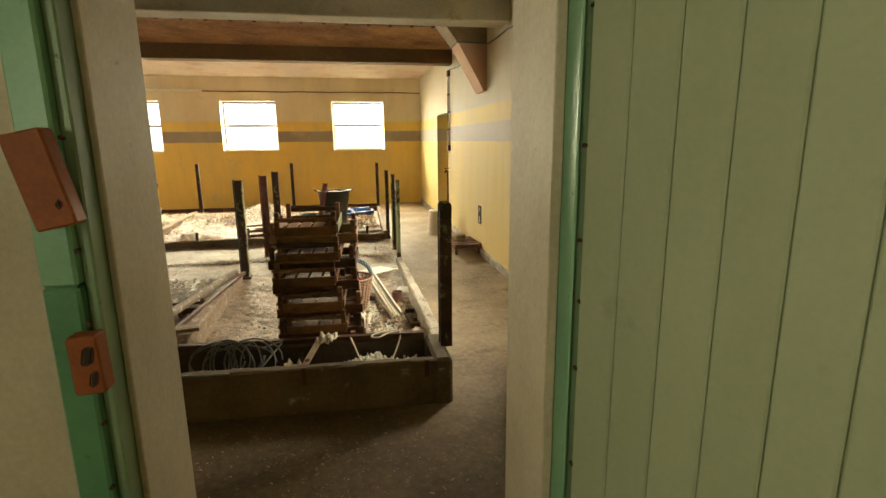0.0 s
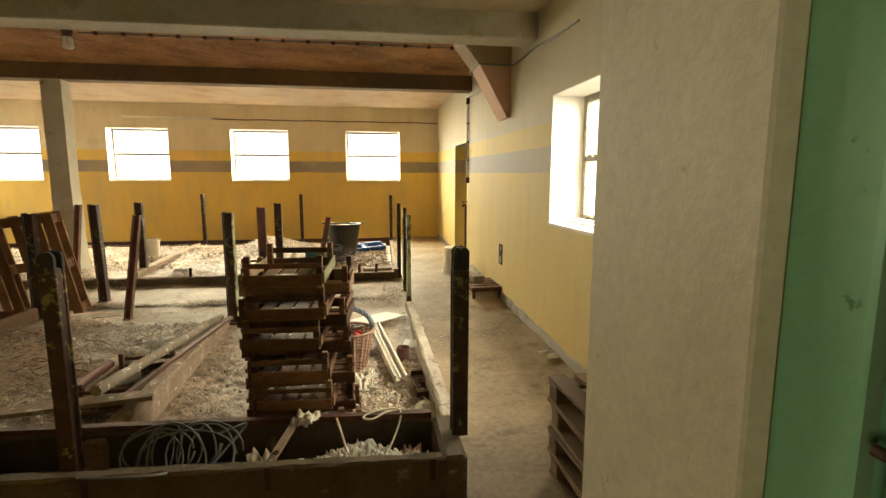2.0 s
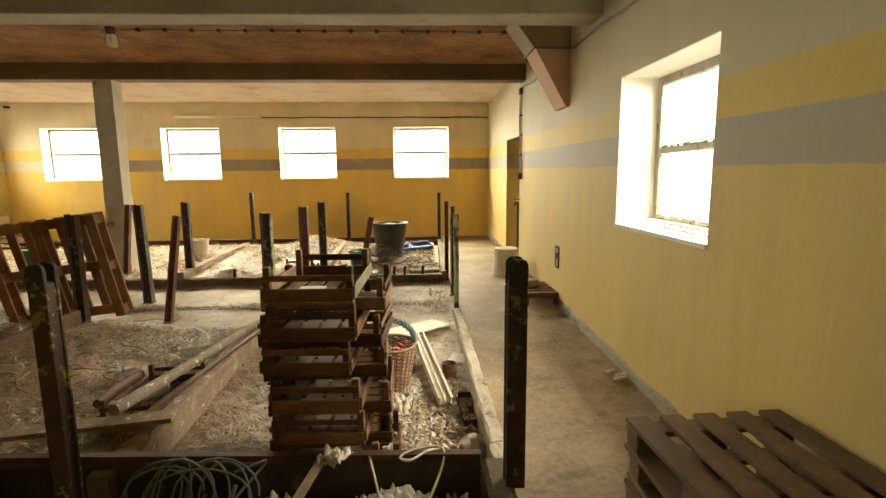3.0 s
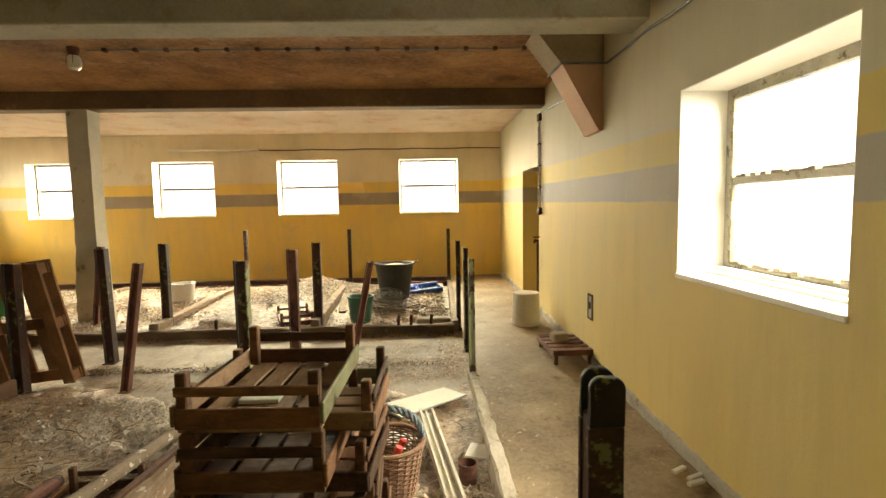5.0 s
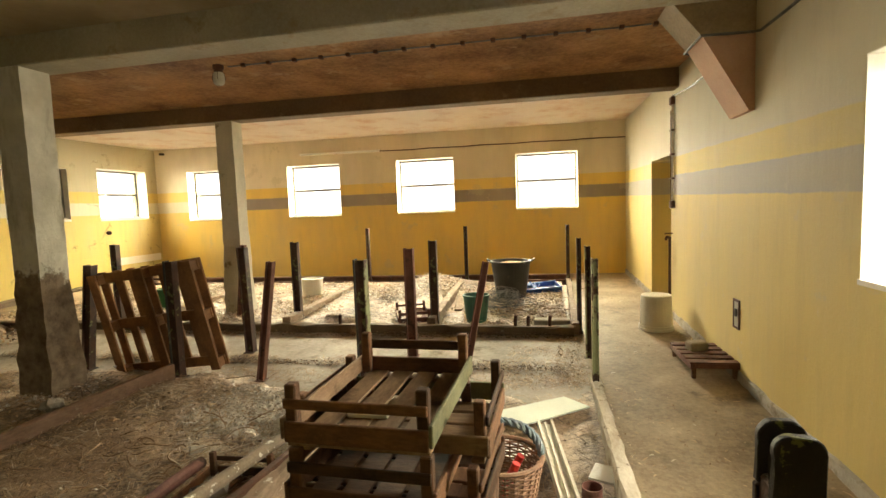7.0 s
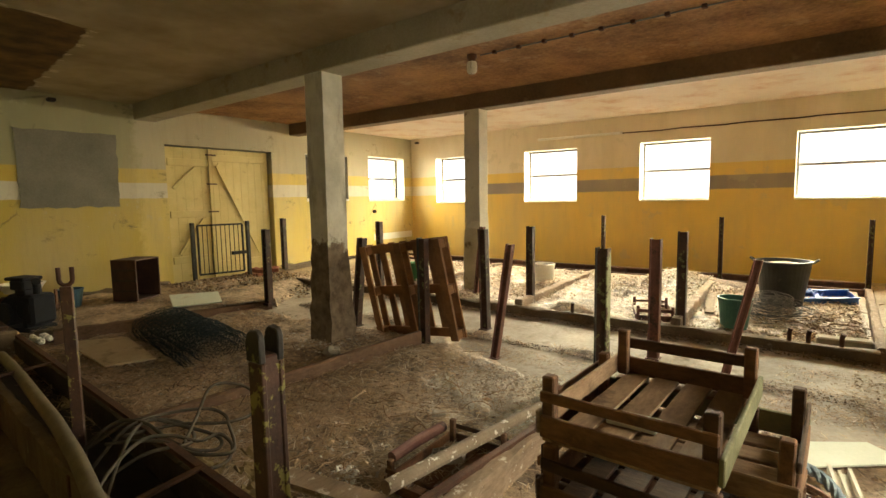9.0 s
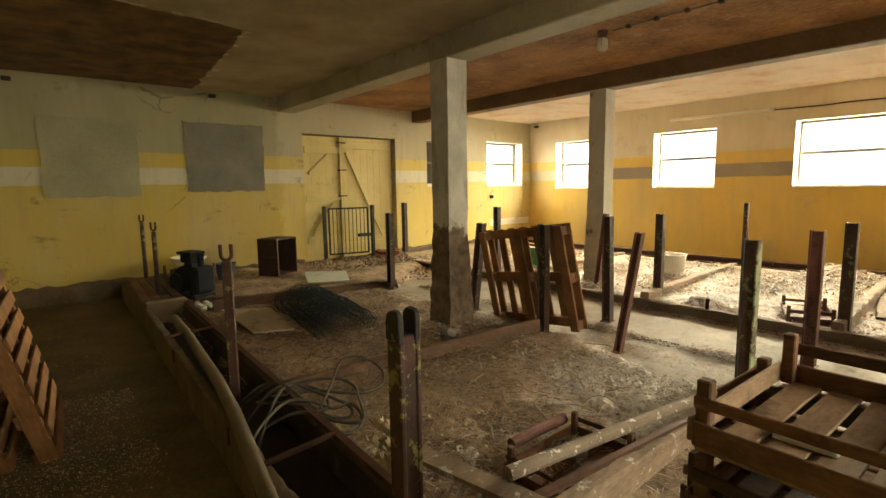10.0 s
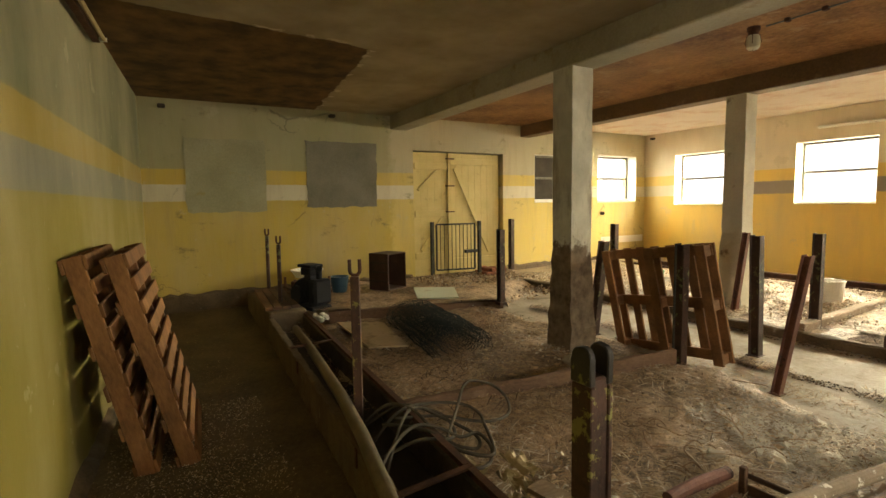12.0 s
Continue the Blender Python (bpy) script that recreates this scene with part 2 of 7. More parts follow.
M['white_plastic'] = mottled("dirty_white_plastic", (0.70, 0.67, 0.60), (0.82, 0.79, 0.73), 4, 40, 0.45, 0.1, (0.42, 0.34, 0.23), 6, 0.60, 0.75)
M['white_metal'] = mottled("white_painted_steel", (0.70, 0.67, 0.60), (0.80, 0.77, 0.70), 4, 40, 0.5, 0.2, (0.3, 0.22, 0.14), 14, 0.62, 0.7)
M['black_plastic'] = mottled("black_rubber", (0.012, 0.014, 0.017), (0.035, 0.038, 0.042), 5, 50, 0.5, 0.15, (0.10, 0.085, 0.07), 8, 0.62, 0.75)
M['yellow_door'] = mottled("yellow_door_paint", (0.60, 0.48, 0.17), (0.72, 0.59, 0.25), 2.5, 50, 0.55, 0.25, (0.46, 0.34, 0.12), 6, 0.60, 0.74, vary=0.03)
M['frame'] = mottled("grey_window_frame", (0.10, 0.095, 0.075), (0.20, 0.185, 0.145), 5, 60, 0.6, 0.4, (0.06, 0.05, 0.035), 16, 0.56, 0.62)
M['frame_pale'] = mottled("window_frame_paint", (0.24, 0.22, 0.17), (0.42, 0.385, 0.30), 5, 60, 0.6, 0.4, (0.10, 0.075, 0.045), 16, 0.56, 0.62)
M['putty'] = mottled("old_cracked_putty", (0.13, 0.105, 0.07), (0.30, 0.255, 0.18), 22, 90, 0.9, 0.7)
M['green_shaded'] = mottled("shaded_green_paint", (0.20, 0.30, 0.17), (0.27, 0.37, 0.22), 3, 80, 0.4, 0.2, (0.10, 0.10, 0.05), 22, 0.64, 0.70)
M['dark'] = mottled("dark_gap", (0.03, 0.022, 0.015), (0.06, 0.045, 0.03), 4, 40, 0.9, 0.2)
M['grey_patch'] = mottled("grey_cement_patch", (0.15, 0.14, 0.10), (0.24, 0.22, 0.165), 2, 40, 0.85, 0.5)
M['pale_patch'] = mottled("pale_cement_patch", (0.28, 0.265, 0.155), (0.40, 0.375, 0.24), 1.6, 40, 0.85, 0.5, (0.33, 0.27, 0.10), 3, 0.58, 0.70)
M['cable'] = mottled("dusty_grey_cable", (0.075, 0.077, 0.08), (0.19, 0.19, 0.19), 9, 60, 0.5, 0.1)
M['haunch'] = mottled("stained_haunch_plaster", (0.22, 0.165, 0.095), (0.38, 0.30, 0.19), 2.5, 40, 0.85, 0.5)
M['pink'] = mottled("pink_plaster", (0.50, 0.30, 0.20), (0.60, 0.38, 0.26), 3, 50, 0.8, 0.3)
M['plinth'] = mottled("grey_plinth", (0.30, 0.27, 0.22), (0.46, 0.43, 0.37), 4, 40, 0.85, 0.6, (0.2, 0.16, 0.1), 6, 0.55, 0.66)


def bay_one_ceiling():
    """White distemper with one large peeled brown patch."""
    m, n, l, bs = shader("white_ceiling_peeled")
    nt = m.node_tree
    co = n.new("ShaderNodeTexCoord").outputs["Object"]
    sep = n.new("ShaderNodeSeparateXYZ")
    l.new(co, sep.inputs[0])
    wob = math_out(nt, 'MULTIPLY_ADD', noise_out(nt, co, 2.6, 9, 0.66), 0.30, -0.15)
    side = math_out(nt, 'MULTIPLY_ADD', math_out(nt, 'SUBTRACT', sep.outputs[1], 6.0), 0.12, math_out(nt, 'ADD', sep.outputs[0], 5.08))
    far = math_out(nt, 'MULTIPLY_ADD', math_out(nt, 'ADD', sep.outputs[0], 5.18), 0.11, math_out(nt, 'SUBTRACT', sep.outputs[1], 7.06))
    d = math_out(nt, 'ADD', math_out(nt, 'MAXIMUM', side, far), math_out(nt, 'MULTIPLY', wob, 0.8))
    f = ramp(nt, math_out(nt, 'ADD', d, 0.5), (1, 1, 1), (0, 0, 0), 0.49, 0.51)
    white = ramp(nt, noise_out(nt, co, 1.4, 6, 0.6, None, 4.0), (0.29, 0.235, 0.14), (0.45, 0.375, 0.25))
    brown = ramp(nt, noise_out(nt, co, 3.0, 6, 0.6, None, 1.0), (0.06, 0.031, 0.008), (0.21, 0.112, 0.032))
    lip = ramp(nt, math_out(nt, 'ADD', d, 0.5), (0, 0, 0), (1, 1, 1), 0.56, 0.60)
    flaky = ramp(nt, noise_out(nt, co, 7.0, 8, 0.7, (1, 0.5, 1), 6.0), (0, 0, 0), (1, 1, 1), 0.55, 0.58)
    white = blend(nt, math_out(nt, 'MULTIPLY', math_out(nt, 'SUBTRACT', 1.0, lip), flaky), white, (0.62, 0.53, 0.38))
    col = blend(nt, f, white, brown)
    l.new(col, bs.inputs["Base Color"])
    bs.inputs["Roughness"].default_value = 0.85
    relief(nt, bs, math_out(nt, 'SUBTRACT', math_out(nt, 'MULTIPLY', noise_out(nt, co, 30, 5, 0.6), 0.3), f), 0.35, 0.01)
    return m


def litter_mat():
    """Matted straw and dung: brown clods with crossing pale and dark stalks and crumbs of plaster."""
    m, n, l, bs = shader("trodden_litter")
    nt = m.node_tree
    co = n.new("ShaderNodeTexCoord").outputs["Object"]
    big = noise_out(nt, co, 2.4, 6, 0.62)
    mid = noise_out(nt, co, 17.0, 7, 0.72, None, 2.2)
    mix = math_out(nt, 'ADD', math_out(nt, 'MULTIPLY', big, 0.5), math_out(nt, 'MULTIPLY', mid, 0.5))
    col = ramp(nt, mix, (0.085, 0.052, 0.030), (0.66, 0.475, 0.31), 0.40, 0.61)
    wide = noise_out(nt, co, 0.7, 5, 0.6, None, 11.0)
    col = blend(nt, ramp(nt, wide, (0, 0, 0), (0.55, 0.55, 0.55), 0.49, 0.61), col, (0.085, 0.05, 0.028))
    height = math_out(nt, 'MULTIPLY', mid, 1.2)
    for k, (ang, sc) in enumerate(((0.2, 30), (1.0, 34), (1.9, 28), (2.6, 38))):
        rot = n.new("ShaderNodeMapping")
        rot.inputs["Rotation"].default_value = (0, 0, ang)
        l.new(co, rot.inputs[0])
        st = noise_out(nt, rot.outputs[0], sc, 3, 0.6, (0.16, 1.5, 0.5), 3.7 * k)
        f = ramp(nt, st, (0, 0, 0), (0.75, 0.75, 0.75), 0.60, 0.66)
        col = blend(nt, f, col, ((0.42, 0.31, 0.18), (0.07, 0.042, 0.024), (0.34, 0.24, 0.14), (0.10, 0.062, 0.035))[k])
        height = math_out(nt, 'MULTIPLY_ADD', f, (0.5, -0.5, 0.5, -0.4)[k], height)
    spot = n.new("ShaderNodeVectorMath")
    spot.operation = 'DISTANCE'
    l.new(co, spot.inputs[0])
    spot.inputs[1].default_value = (-1.85, 8.72, -0.12)
    heap = math_out(nt, 'MULTIPLY_ADD', noise_out(nt, co, 3.5, 8, 0.7, None, 12.0), 1.5, math_out(nt, 'MULTIPLY', spot.outputs["Value"], 0.8))
    col = blend(nt, ramp(nt, math_out(nt, 'MULTIPLY', heap, 0.5), (0.9, 0.9, 0.9), (0, 0, 0), 0.48, 0.66), col, ramp(nt, mid, (0.46, 0.41, 0.34), (0.84, 0.79, 0.70), 0.36, 0.50))
    # dark patch beside the crates puts their shade into the litter's colour
    shaded = n.new("ShaderNodeVectorMath")
    shaded.operation = 'DISTANCE'
    l.new(co, shaded.inputs[0])
    shaded.inputs[1].default_value = (-0.90, 6.75, -0.15)
    shade_edge = math_out(nt, 'MULTIPLY_ADD', noise_out(nt, co, 2.6, 8, 0.68, None, 31.0), 1.3, math_out(nt, 'MULTIPLY', shaded.outputs["Value"], 0.8))
    col = blend(nt, ramp(nt, math_out(nt, 'MULTIPLY', shade_edge, 0.5), (0.65, 0.65, 0.65), (0, 0, 0), 0.50, 0.72), col, ramp(nt, mid, (0.05, 0.03, 0.016), (0.20, 0.125, 0.07), 0.36, 0.60))
    crumb = noise_out(nt, co, 60.0, 4, 0.7, None, 8.0)
    col = blend(nt, ramp(nt, crumb, (0, 0, 0), (0.8, 0.8, 0.8), 0.675, 0.715), col, (0.48, 0.41, 0.32))
    l.new(col, bs.inputs["Base Color"])
    bs.inputs["Roughness"].default_value = 0.58
    relief(nt, bs, height, 0.85, 0.016)
    return m


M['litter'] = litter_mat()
def floor_mat():
    """Dusty concrete, sandy on the side aisle; a darker brown runs along the front aisle with an uneven edge."""
    m, n, l, bs = shader("dusty_concrete_floor")
    nt = m.node_tree
    co = n.new("ShaderNodeTexCoord").outputs["Object"]
    sep = n.new("ShaderNodeSeparateXYZ")
    l.new(co, sep.inputs[0])
    big, small = noise_out(nt, co, 1.5, 6, 0.62), noise_out(nt, co, 24.0, 6, 0.72, None, 3.1)
    mix = math_out(nt, 'ADD', math_out(nt, 'MULTIPLY', big, 0.6), math_out(nt, 'MULTIPLY', small, 0.4))
    sand = ramp(nt, mix, (0.165, 0.113, 0.064), (0.45, 0.345, 0.218))
    stain = noise_out(nt, co, 3.2, 8, 0.68, None, 7.7)
    sand = blend(nt, ramp(nt, stain, (0, 0, 0), (1, 1, 1), 0.55, 0.70), sand, (0.13, 0.092, 0.055))
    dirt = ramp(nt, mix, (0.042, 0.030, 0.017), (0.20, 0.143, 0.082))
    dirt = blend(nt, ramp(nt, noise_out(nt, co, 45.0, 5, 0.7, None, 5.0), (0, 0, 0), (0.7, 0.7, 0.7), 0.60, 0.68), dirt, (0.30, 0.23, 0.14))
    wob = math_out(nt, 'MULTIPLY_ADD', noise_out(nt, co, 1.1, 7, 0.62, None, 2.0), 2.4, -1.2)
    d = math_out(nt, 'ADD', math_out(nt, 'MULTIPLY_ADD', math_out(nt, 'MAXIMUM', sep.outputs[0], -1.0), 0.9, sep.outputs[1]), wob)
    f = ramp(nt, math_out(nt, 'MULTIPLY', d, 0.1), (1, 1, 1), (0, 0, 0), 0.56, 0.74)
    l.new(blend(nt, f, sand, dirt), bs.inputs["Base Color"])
    bs.inputs["Roughness"].default_value = 0.62
    relief(nt, bs, mix, 0.8, 0.012)
    return m


M['floor'] = floor_mat()
M['ceil_white'] = bay_one_ceiling()


def column_mat():
    """Pale plaster, its lower third caked with dung and dirt up to an uneven line."""
    m, n, l, bs = shader("column_plaster_dirty_foot")
    nt = m.node_tree
    co = n.new("ShaderNodeTexCoord").outputs["Object"]
    sep = n.new("ShaderNodeSeparateXYZ")
    l.new(co, sep.inputs[0])
    pale = ramp(nt, noise_out(nt, co, 3.0, 6, 0.6), (0.47, 0.445, 0.365), (0.66, 0.63, 0.54))
    stain = ramp(nt, noise_out(nt, co, 5.0, 7, 0.65, (1, 1, 0.3), 3.0), (0, 0, 0), (0.8, 0.8, 0.8), 0.52, 0.68)
    pale = blend(nt, stain, pale, (0.27, 0.23, 0.16))
    dirt = ramp(nt, noise_out(nt, co, 9.0, 7, 0.65, None, 6.0), (0.10, 0.068, 0.04), (0.24, 0.175, 0.115))
    z = math_out(nt, 'MULTIPLY_ADD', noise_out(nt, co, 4.0, 8, 0.7, None, 1.5), 0.9, sep.outputs[2])
    f = ramp(nt, math_out(nt, 'MULTIPLY', z, 0.4), (1, 1, 1), (0, 0, 0), 0.555, 0.585)
    l.new(blend(nt, f, pale, dirt), bs.inputs["Base Color"])
    bs.inputs["Roughness"].default_value = 0.85
    relief(nt, bs, math_out(nt, 'ADD', noise_out(nt, co, 25.0, 6, 0.7), math_out(nt, 'MULTIPLY', f, 0.5)), 0.5, 0.012)
    return m


M['column'] = column_mat()


def flakes_mat(name, stops, rough=0.9):
    """Loose dry bits, each with a tone of its own."""
    m, n, l, bs = shader(name)
    r = n.new("ShaderNodeValToRGB")
    r.color_ramp.interpolation = 'CONSTANT'
    el = r.color_ramp.elements
    for i, (p, c) in enumerate(stops):
        e = el[i] if i < 2 else el.new(p)
        e.position, e.color = p, (*c, 1)
    geo = n.new("ShaderNodeNewGeometry")
    l.new(geo.outputs["Random Per Island"], r.inputs[0])
    l.new(r.outputs[0], bs.inputs["Base Color"])
    bs.inputs["Roughness"].default_value = rough
    return m


M['straw'] = flakes_mat("dry_straw_bits", [(0.0, (0.25, 0.16, 0.09)), (0.25, (0.40, 0.27, 0.155)), (0.5, (0.52, 0.37, 0.22)), (0.72, (0.33, 0.22, 0.135)), (0.90, (0.60, 0.46, 0.30)), (0.97, (0.70, 0.60, 0.46))], 0.6)
M['straw_pale'] = flakes_mat("pale_leaf_bits", [(0.0, (0.55, 0.44, 0.31)), (0.3, (0.68, 0.58, 0.44)), (0.55, (0.40, 0.29, 0.18)), (0.7, (0.74, 0.66, 0.54)), (0.88, (0.26, 0.18, 0.11))])
M['straw_dark'] = flakes_mat("dark_straw_bits", [(0.0, (0.08, 0.048, 0.027)), (0.3, (0.19, 0.115, 0.062)), (0.55, (0.30, 0.20, 0.11)), (0.75, (0.12, 0.075, 0.04)), (0.92, (0.44, 0.32, 0.19))], 0.7)
M['cable_brown'] = mottled("old_brown_cable", (0.035, 0.028, 0.019), (0.09, 0.072, 0.048), 14, 80, 0.8, 0.2)
M['lamp_white'] = mottled("white_lamp_tube", (0.78, 0.77, 0.72), (0.85, 0.84, 0.80), 9, 60, 0.3, 0.05)
M['rubble'] = flakes_mat("pale_rubble_bits", [(0.0, (0.48, 0.43, 0.36)), (0.3, (0.58, 0.53, 0.45)), (0.55, (0.36, 0.30, 0.23)), (0.75, (0.66, 0.62, 0.55)), (0.93, (0.25, 0.20, 0.14))])
M['lug'] = mottled("black_green_post_paint", (0.009, 0.007, 0.006), (0.028, 0.021, 0.016), 9, 60, 0.55, 0.6, (0.17, 0.17, 0.045), 17, 0.63, 0.655)
M['wicker'] = mottled("wicker", (0.20, 0.10, 0.055), (0.38, 0.22, 0.13), 20, 90, 0.7, 0.4, vary=0.15)
M['rope'] = mottled("blue_grey_cord", (0.12, 0.17, 0.20), (0.32, 0.38, 0.40), 30, 90, 0.7, 0.4)
M['red_plastic'] = mottled("red_plastic", (0.60, 0.035, 0.03), (0.72, 0.06, 0.045), 9, 60, 0.35, 0.1)
M['pale_board'] = mottled("pale_green_board", (0.52, 0.56, 0.45), (0.62, 0.65, 0.54), 3, 50, 0.6, 0.15, (0.42, 0.38, 0.28), 5, 0.60, 0.72)
M['brown_board'] = mottled("dusty_brown_board", (0.40, 0.30, 0.18), (0.54, 0.42, 0.27), 2.5, 50, 0.8, 0.3, (0.16, 0.11, 0.06), 4, 0.58, 0.7)
M['white_pvc'] = mottled("old_white_plastic", (0.60, 0.55, 0.44), (0.74, 0.69, 0.58), 5, 60, 0.5, 0.2, (0.40, 0.30, 0.18), 9, 0.60, 0.70)
M['pole'] = mottled("pale_speckled_pole", (0.16, 0.115, 0.075), (0.28, 0.215, 0.15), 6, 70, 0.85, 0.5, (0.66, 0.61, 0.52), 17, 0.60, 0.625)
M['hose'] = mottled("dusty_tan_hose", (0.11, 0.085, 0.052), (0.20, 0.16, 0.10), 6, 60, 0.6, 0.3)
M['netting'] = mottled("dark_green_netting", (0.006, 0.014, 0.017), (0.018, 0.030, 0.034), 9, 60, 0.95, 0.1)
M['blue'] = mottled("blue_plastic_sheet", (0.02, 0.08, 0.42), (0.05, 0.16, 0.60), 8, 60, 0.4, 0.2)
M['teal'] = mottled("teal_plastic", (0.03, 0.12, 0.10), (0.06, 0.19, 0.15), 6, 60, 0.45, 0.1, (0.15, 0.13, 0.09), 7, 0.6, 0.75)
M['machine'] = mottled("dark_blue_machine_paint", (0.003, 0.004, 0.006), (0.008, 0.010, 0.015), 6, 60, 0.9, 0.2, (0.02, 0.018, 0.014), 9, 0.64, 0.74)
M['paper'] = mottled("crumpled_pale_plastic", (0.58, 0.50, 0.37), (0.76, 0.69, 0.56), 9, 70, 0.6, 0.3, (0.42, 0.31, 0.18), 9, 0.58, 0.7)
M['yellow_film'] = mottled("yellowed_film", (0.30, 0.22, 0.10), (0.46, 0.365, 0.20), 7, 60, 0.5, 0.3)
M['brick'] = mottled("red_brick", (0.24, 0.09, 0.05), (0.36, 0.15, 0.09), 9, 60, 0.85, 0.5)
M['block'] = mottled("concrete_block", (0.30, 0.26, 0.20), (0.42, 0.37, 0.30), 9, 60, 0.9, 0.6)
M['boxwood'] = mottled("dark_stained_wood", (0.03, 0.014, 0.009), (0.085, 0.038, 0.02), 6, 60, 0.75, 0.3)
M['bulb_glass'] = mottled("dusty_lamp_glass", (0.50, 0.48, 0.40), (0.62, 0.60, 0.52), 9, 60, 0.25, 0.05)


def backdrop_mat():
    m, n, l, bs = shader("bright_overcast_sky")
    em = n.new("ShaderNodeEmission")
    em.inputs[0].default_value, em.inputs[1].default_value = (1.0, 0.97, 0.92, 1), 2.5
    l.new(em.outputs[0], n["Material Output"].inputs[0])
    return m


M['backdrop'] = backdrop_mat()


def glass_mat():
    m, n, l, bs = shader("window_glass")
    nt = m.node_tree
    tr, gl, mx = n.new("ShaderNodeBsdfTransparent"), n.new("ShaderNodeBsdfGlossy"), n.new("ShaderNodeMixShader")
    gl.inputs["Roughness"].default_value = 0.08
    mx.inputs[0].default_value = 0.06
    l.new(tr.outputs[0], mx.inputs[1])
    l.new(gl.outputs[0], mx.inputs[2])
    l.new(mx.outputs[0], n["Material Output"].inputs[0])
    return m


M['glass'] = glass_mat()


# ---------------------------------------------------------------- mesh helpers
def finish(name, bm, mat, smooth=False):
    me = bpy.data.meshes.new(name)
    bmesh.ops.recalc_face_normals(bm, faces=bm.faces)
    bm.to_mesh(me)
    bm.free()
    me.materials.append(M[mat] if isinstance(mat, str) else mat)
    if smooth:
        for p in me.polygons:
            p.use_smooth = True
    return me


def part(name, bm, mat, parent=None, label="", smooth=False):
    ob = new(name, finish(name, bm, mat, smooth))
    if parent is not None:
        ob.parent = parent
    if label:
        tagged(ob, label)
    return ob


def thing(name, m, label, category, group="", kind=""):
    ob = new(name)
    ob.empty_display_size = 0.1
    ob.matrix_world = m
    return tagged(ob, label, category, group, kind)


def box(x0, x1, y0, y1, z0, z1, bm=None, bevel=0.0):
    own = bmesh.new()
    bmesh.ops.create_cube(own, size=1.0, matrix=Matrix.LocRotScale(((x0 + x1) / 2, (y0 + y1) / 2, (z0 + z1) / 2), None, (x1 - x0, y1 - y0, z1 - z0)))
    if bevel:
        bmesh.ops.bevel(own, geom=own.edges[:], offset=bevel, segments=1, affect='EDGES')
    if bm is None:
        return own
    return merge(bm, own)


def merge(bm, other):
    me = bpy.data.meshes.new("tmp")
    other.to_mesh(me)
    other.free()
    bm.from_mesh(me)
    bpy.data.meshes.remove(me)
    return bm


def bar(p, q, w, h, bm=None, up=(0, 0, 1), bevel=0.004, jitter=0.0):
    """A squared bar from p to q, w across and h along up."""
    p, q = Vector(p), Vector(q)
    d = (q - p).normalized()
    upv = Vector(up)
    if abs(d.dot(upv)) > 0.95:
        upv = Vector((0, 1, 0))
    s = d.cross(upv).normalized()
    u = s.cross(d).normalized()
    L = (q - p).length
    own = bmesh.new()
    bmesh.ops.create_cube(own, size=1.0)
    for v in own.verts:
        c = v.co.copy()
        k = 1 + random.uniform(-jitter, jitter)
        v.co = p + d * (c.x + 0.5) * L + s * c.y * w * k + u * c.z * h * k
    if bevel:
        bmesh.ops.bevel(own, geom=own.edges[:], offset=min(bevel, w * 0.3, h * 0.3), segments=1, affect='EDGES')
    return own if bm is None else merge(bm, own)


def tube(points, r, sides=8, bm=None, closed=False):
    """A round tube along a line of points."""
    pts = [Vector(p) for p in points]
    own = bm if bm is not None else bmesh.new()
    rings = []
    n = len(pts)
    prev = None
    for i, p in enumerate(pts):
        d = (pts[min(i + 1, n - 1)] - pts[max(i - 1, 0)])
        if closed:
            d = pts[(i + 1) % n] - pts[i - 1]
        d.normalize()
        a = prev if prev is not None else (Vector((0, 0, 1)) if abs(d.z) < 0.9 else Vector((1, 0, 0)))
        s = d.cross(a)
        if s.length < 1e-4:
            s = d.cross(Vector((0.3, 1, 0.2)))
        s.normalize()
        u = s.cross(d).normalized()
        prev = u
        rr = r[i] if isinstance(r, (list, tuple)) else r
        rings.append([own.verts.new(p + (s * math.cos(k * 2 * math.pi / sides) + u * math.sin(k * 2 * math.pi / sides)) * rr) for k in range(sides)])
    for i in range(n if closed else n - 1):
        a, b = rings[i], rings[(i + 1) % n]
        for k in range(sides):
            own.faces.new((a[k], a[(k + 1) % sides], b[(k + 1) % sides], b[k]))
    if not closed:
        own.faces.new(rings[0][::-1])
        own.faces.new(rings[-1])
    return own


def smooth(pts, n=6):
    """A smooth line through the points (Catmull-Rom)."""
    P = [Vector(p) for p in pts]
    P = [P[0]] + P + [P[-1]]
    out = []
    for i in range(1, len(P) - 2):
        for k in range(n):
            t = k / n
            out.append(0.5 * (2 * P[i] + (P[i + 1] - P[i - 1]) * t + (2 * P[i - 1] - 5 * P[i] + 4 * P[i + 1] - P[i + 2]) * t * t + (3 * P[i] - P[i - 1] - 3 * P[i + 1] + P[i + 2]) * t ** 3))
    out.append(P[-2])
    return out


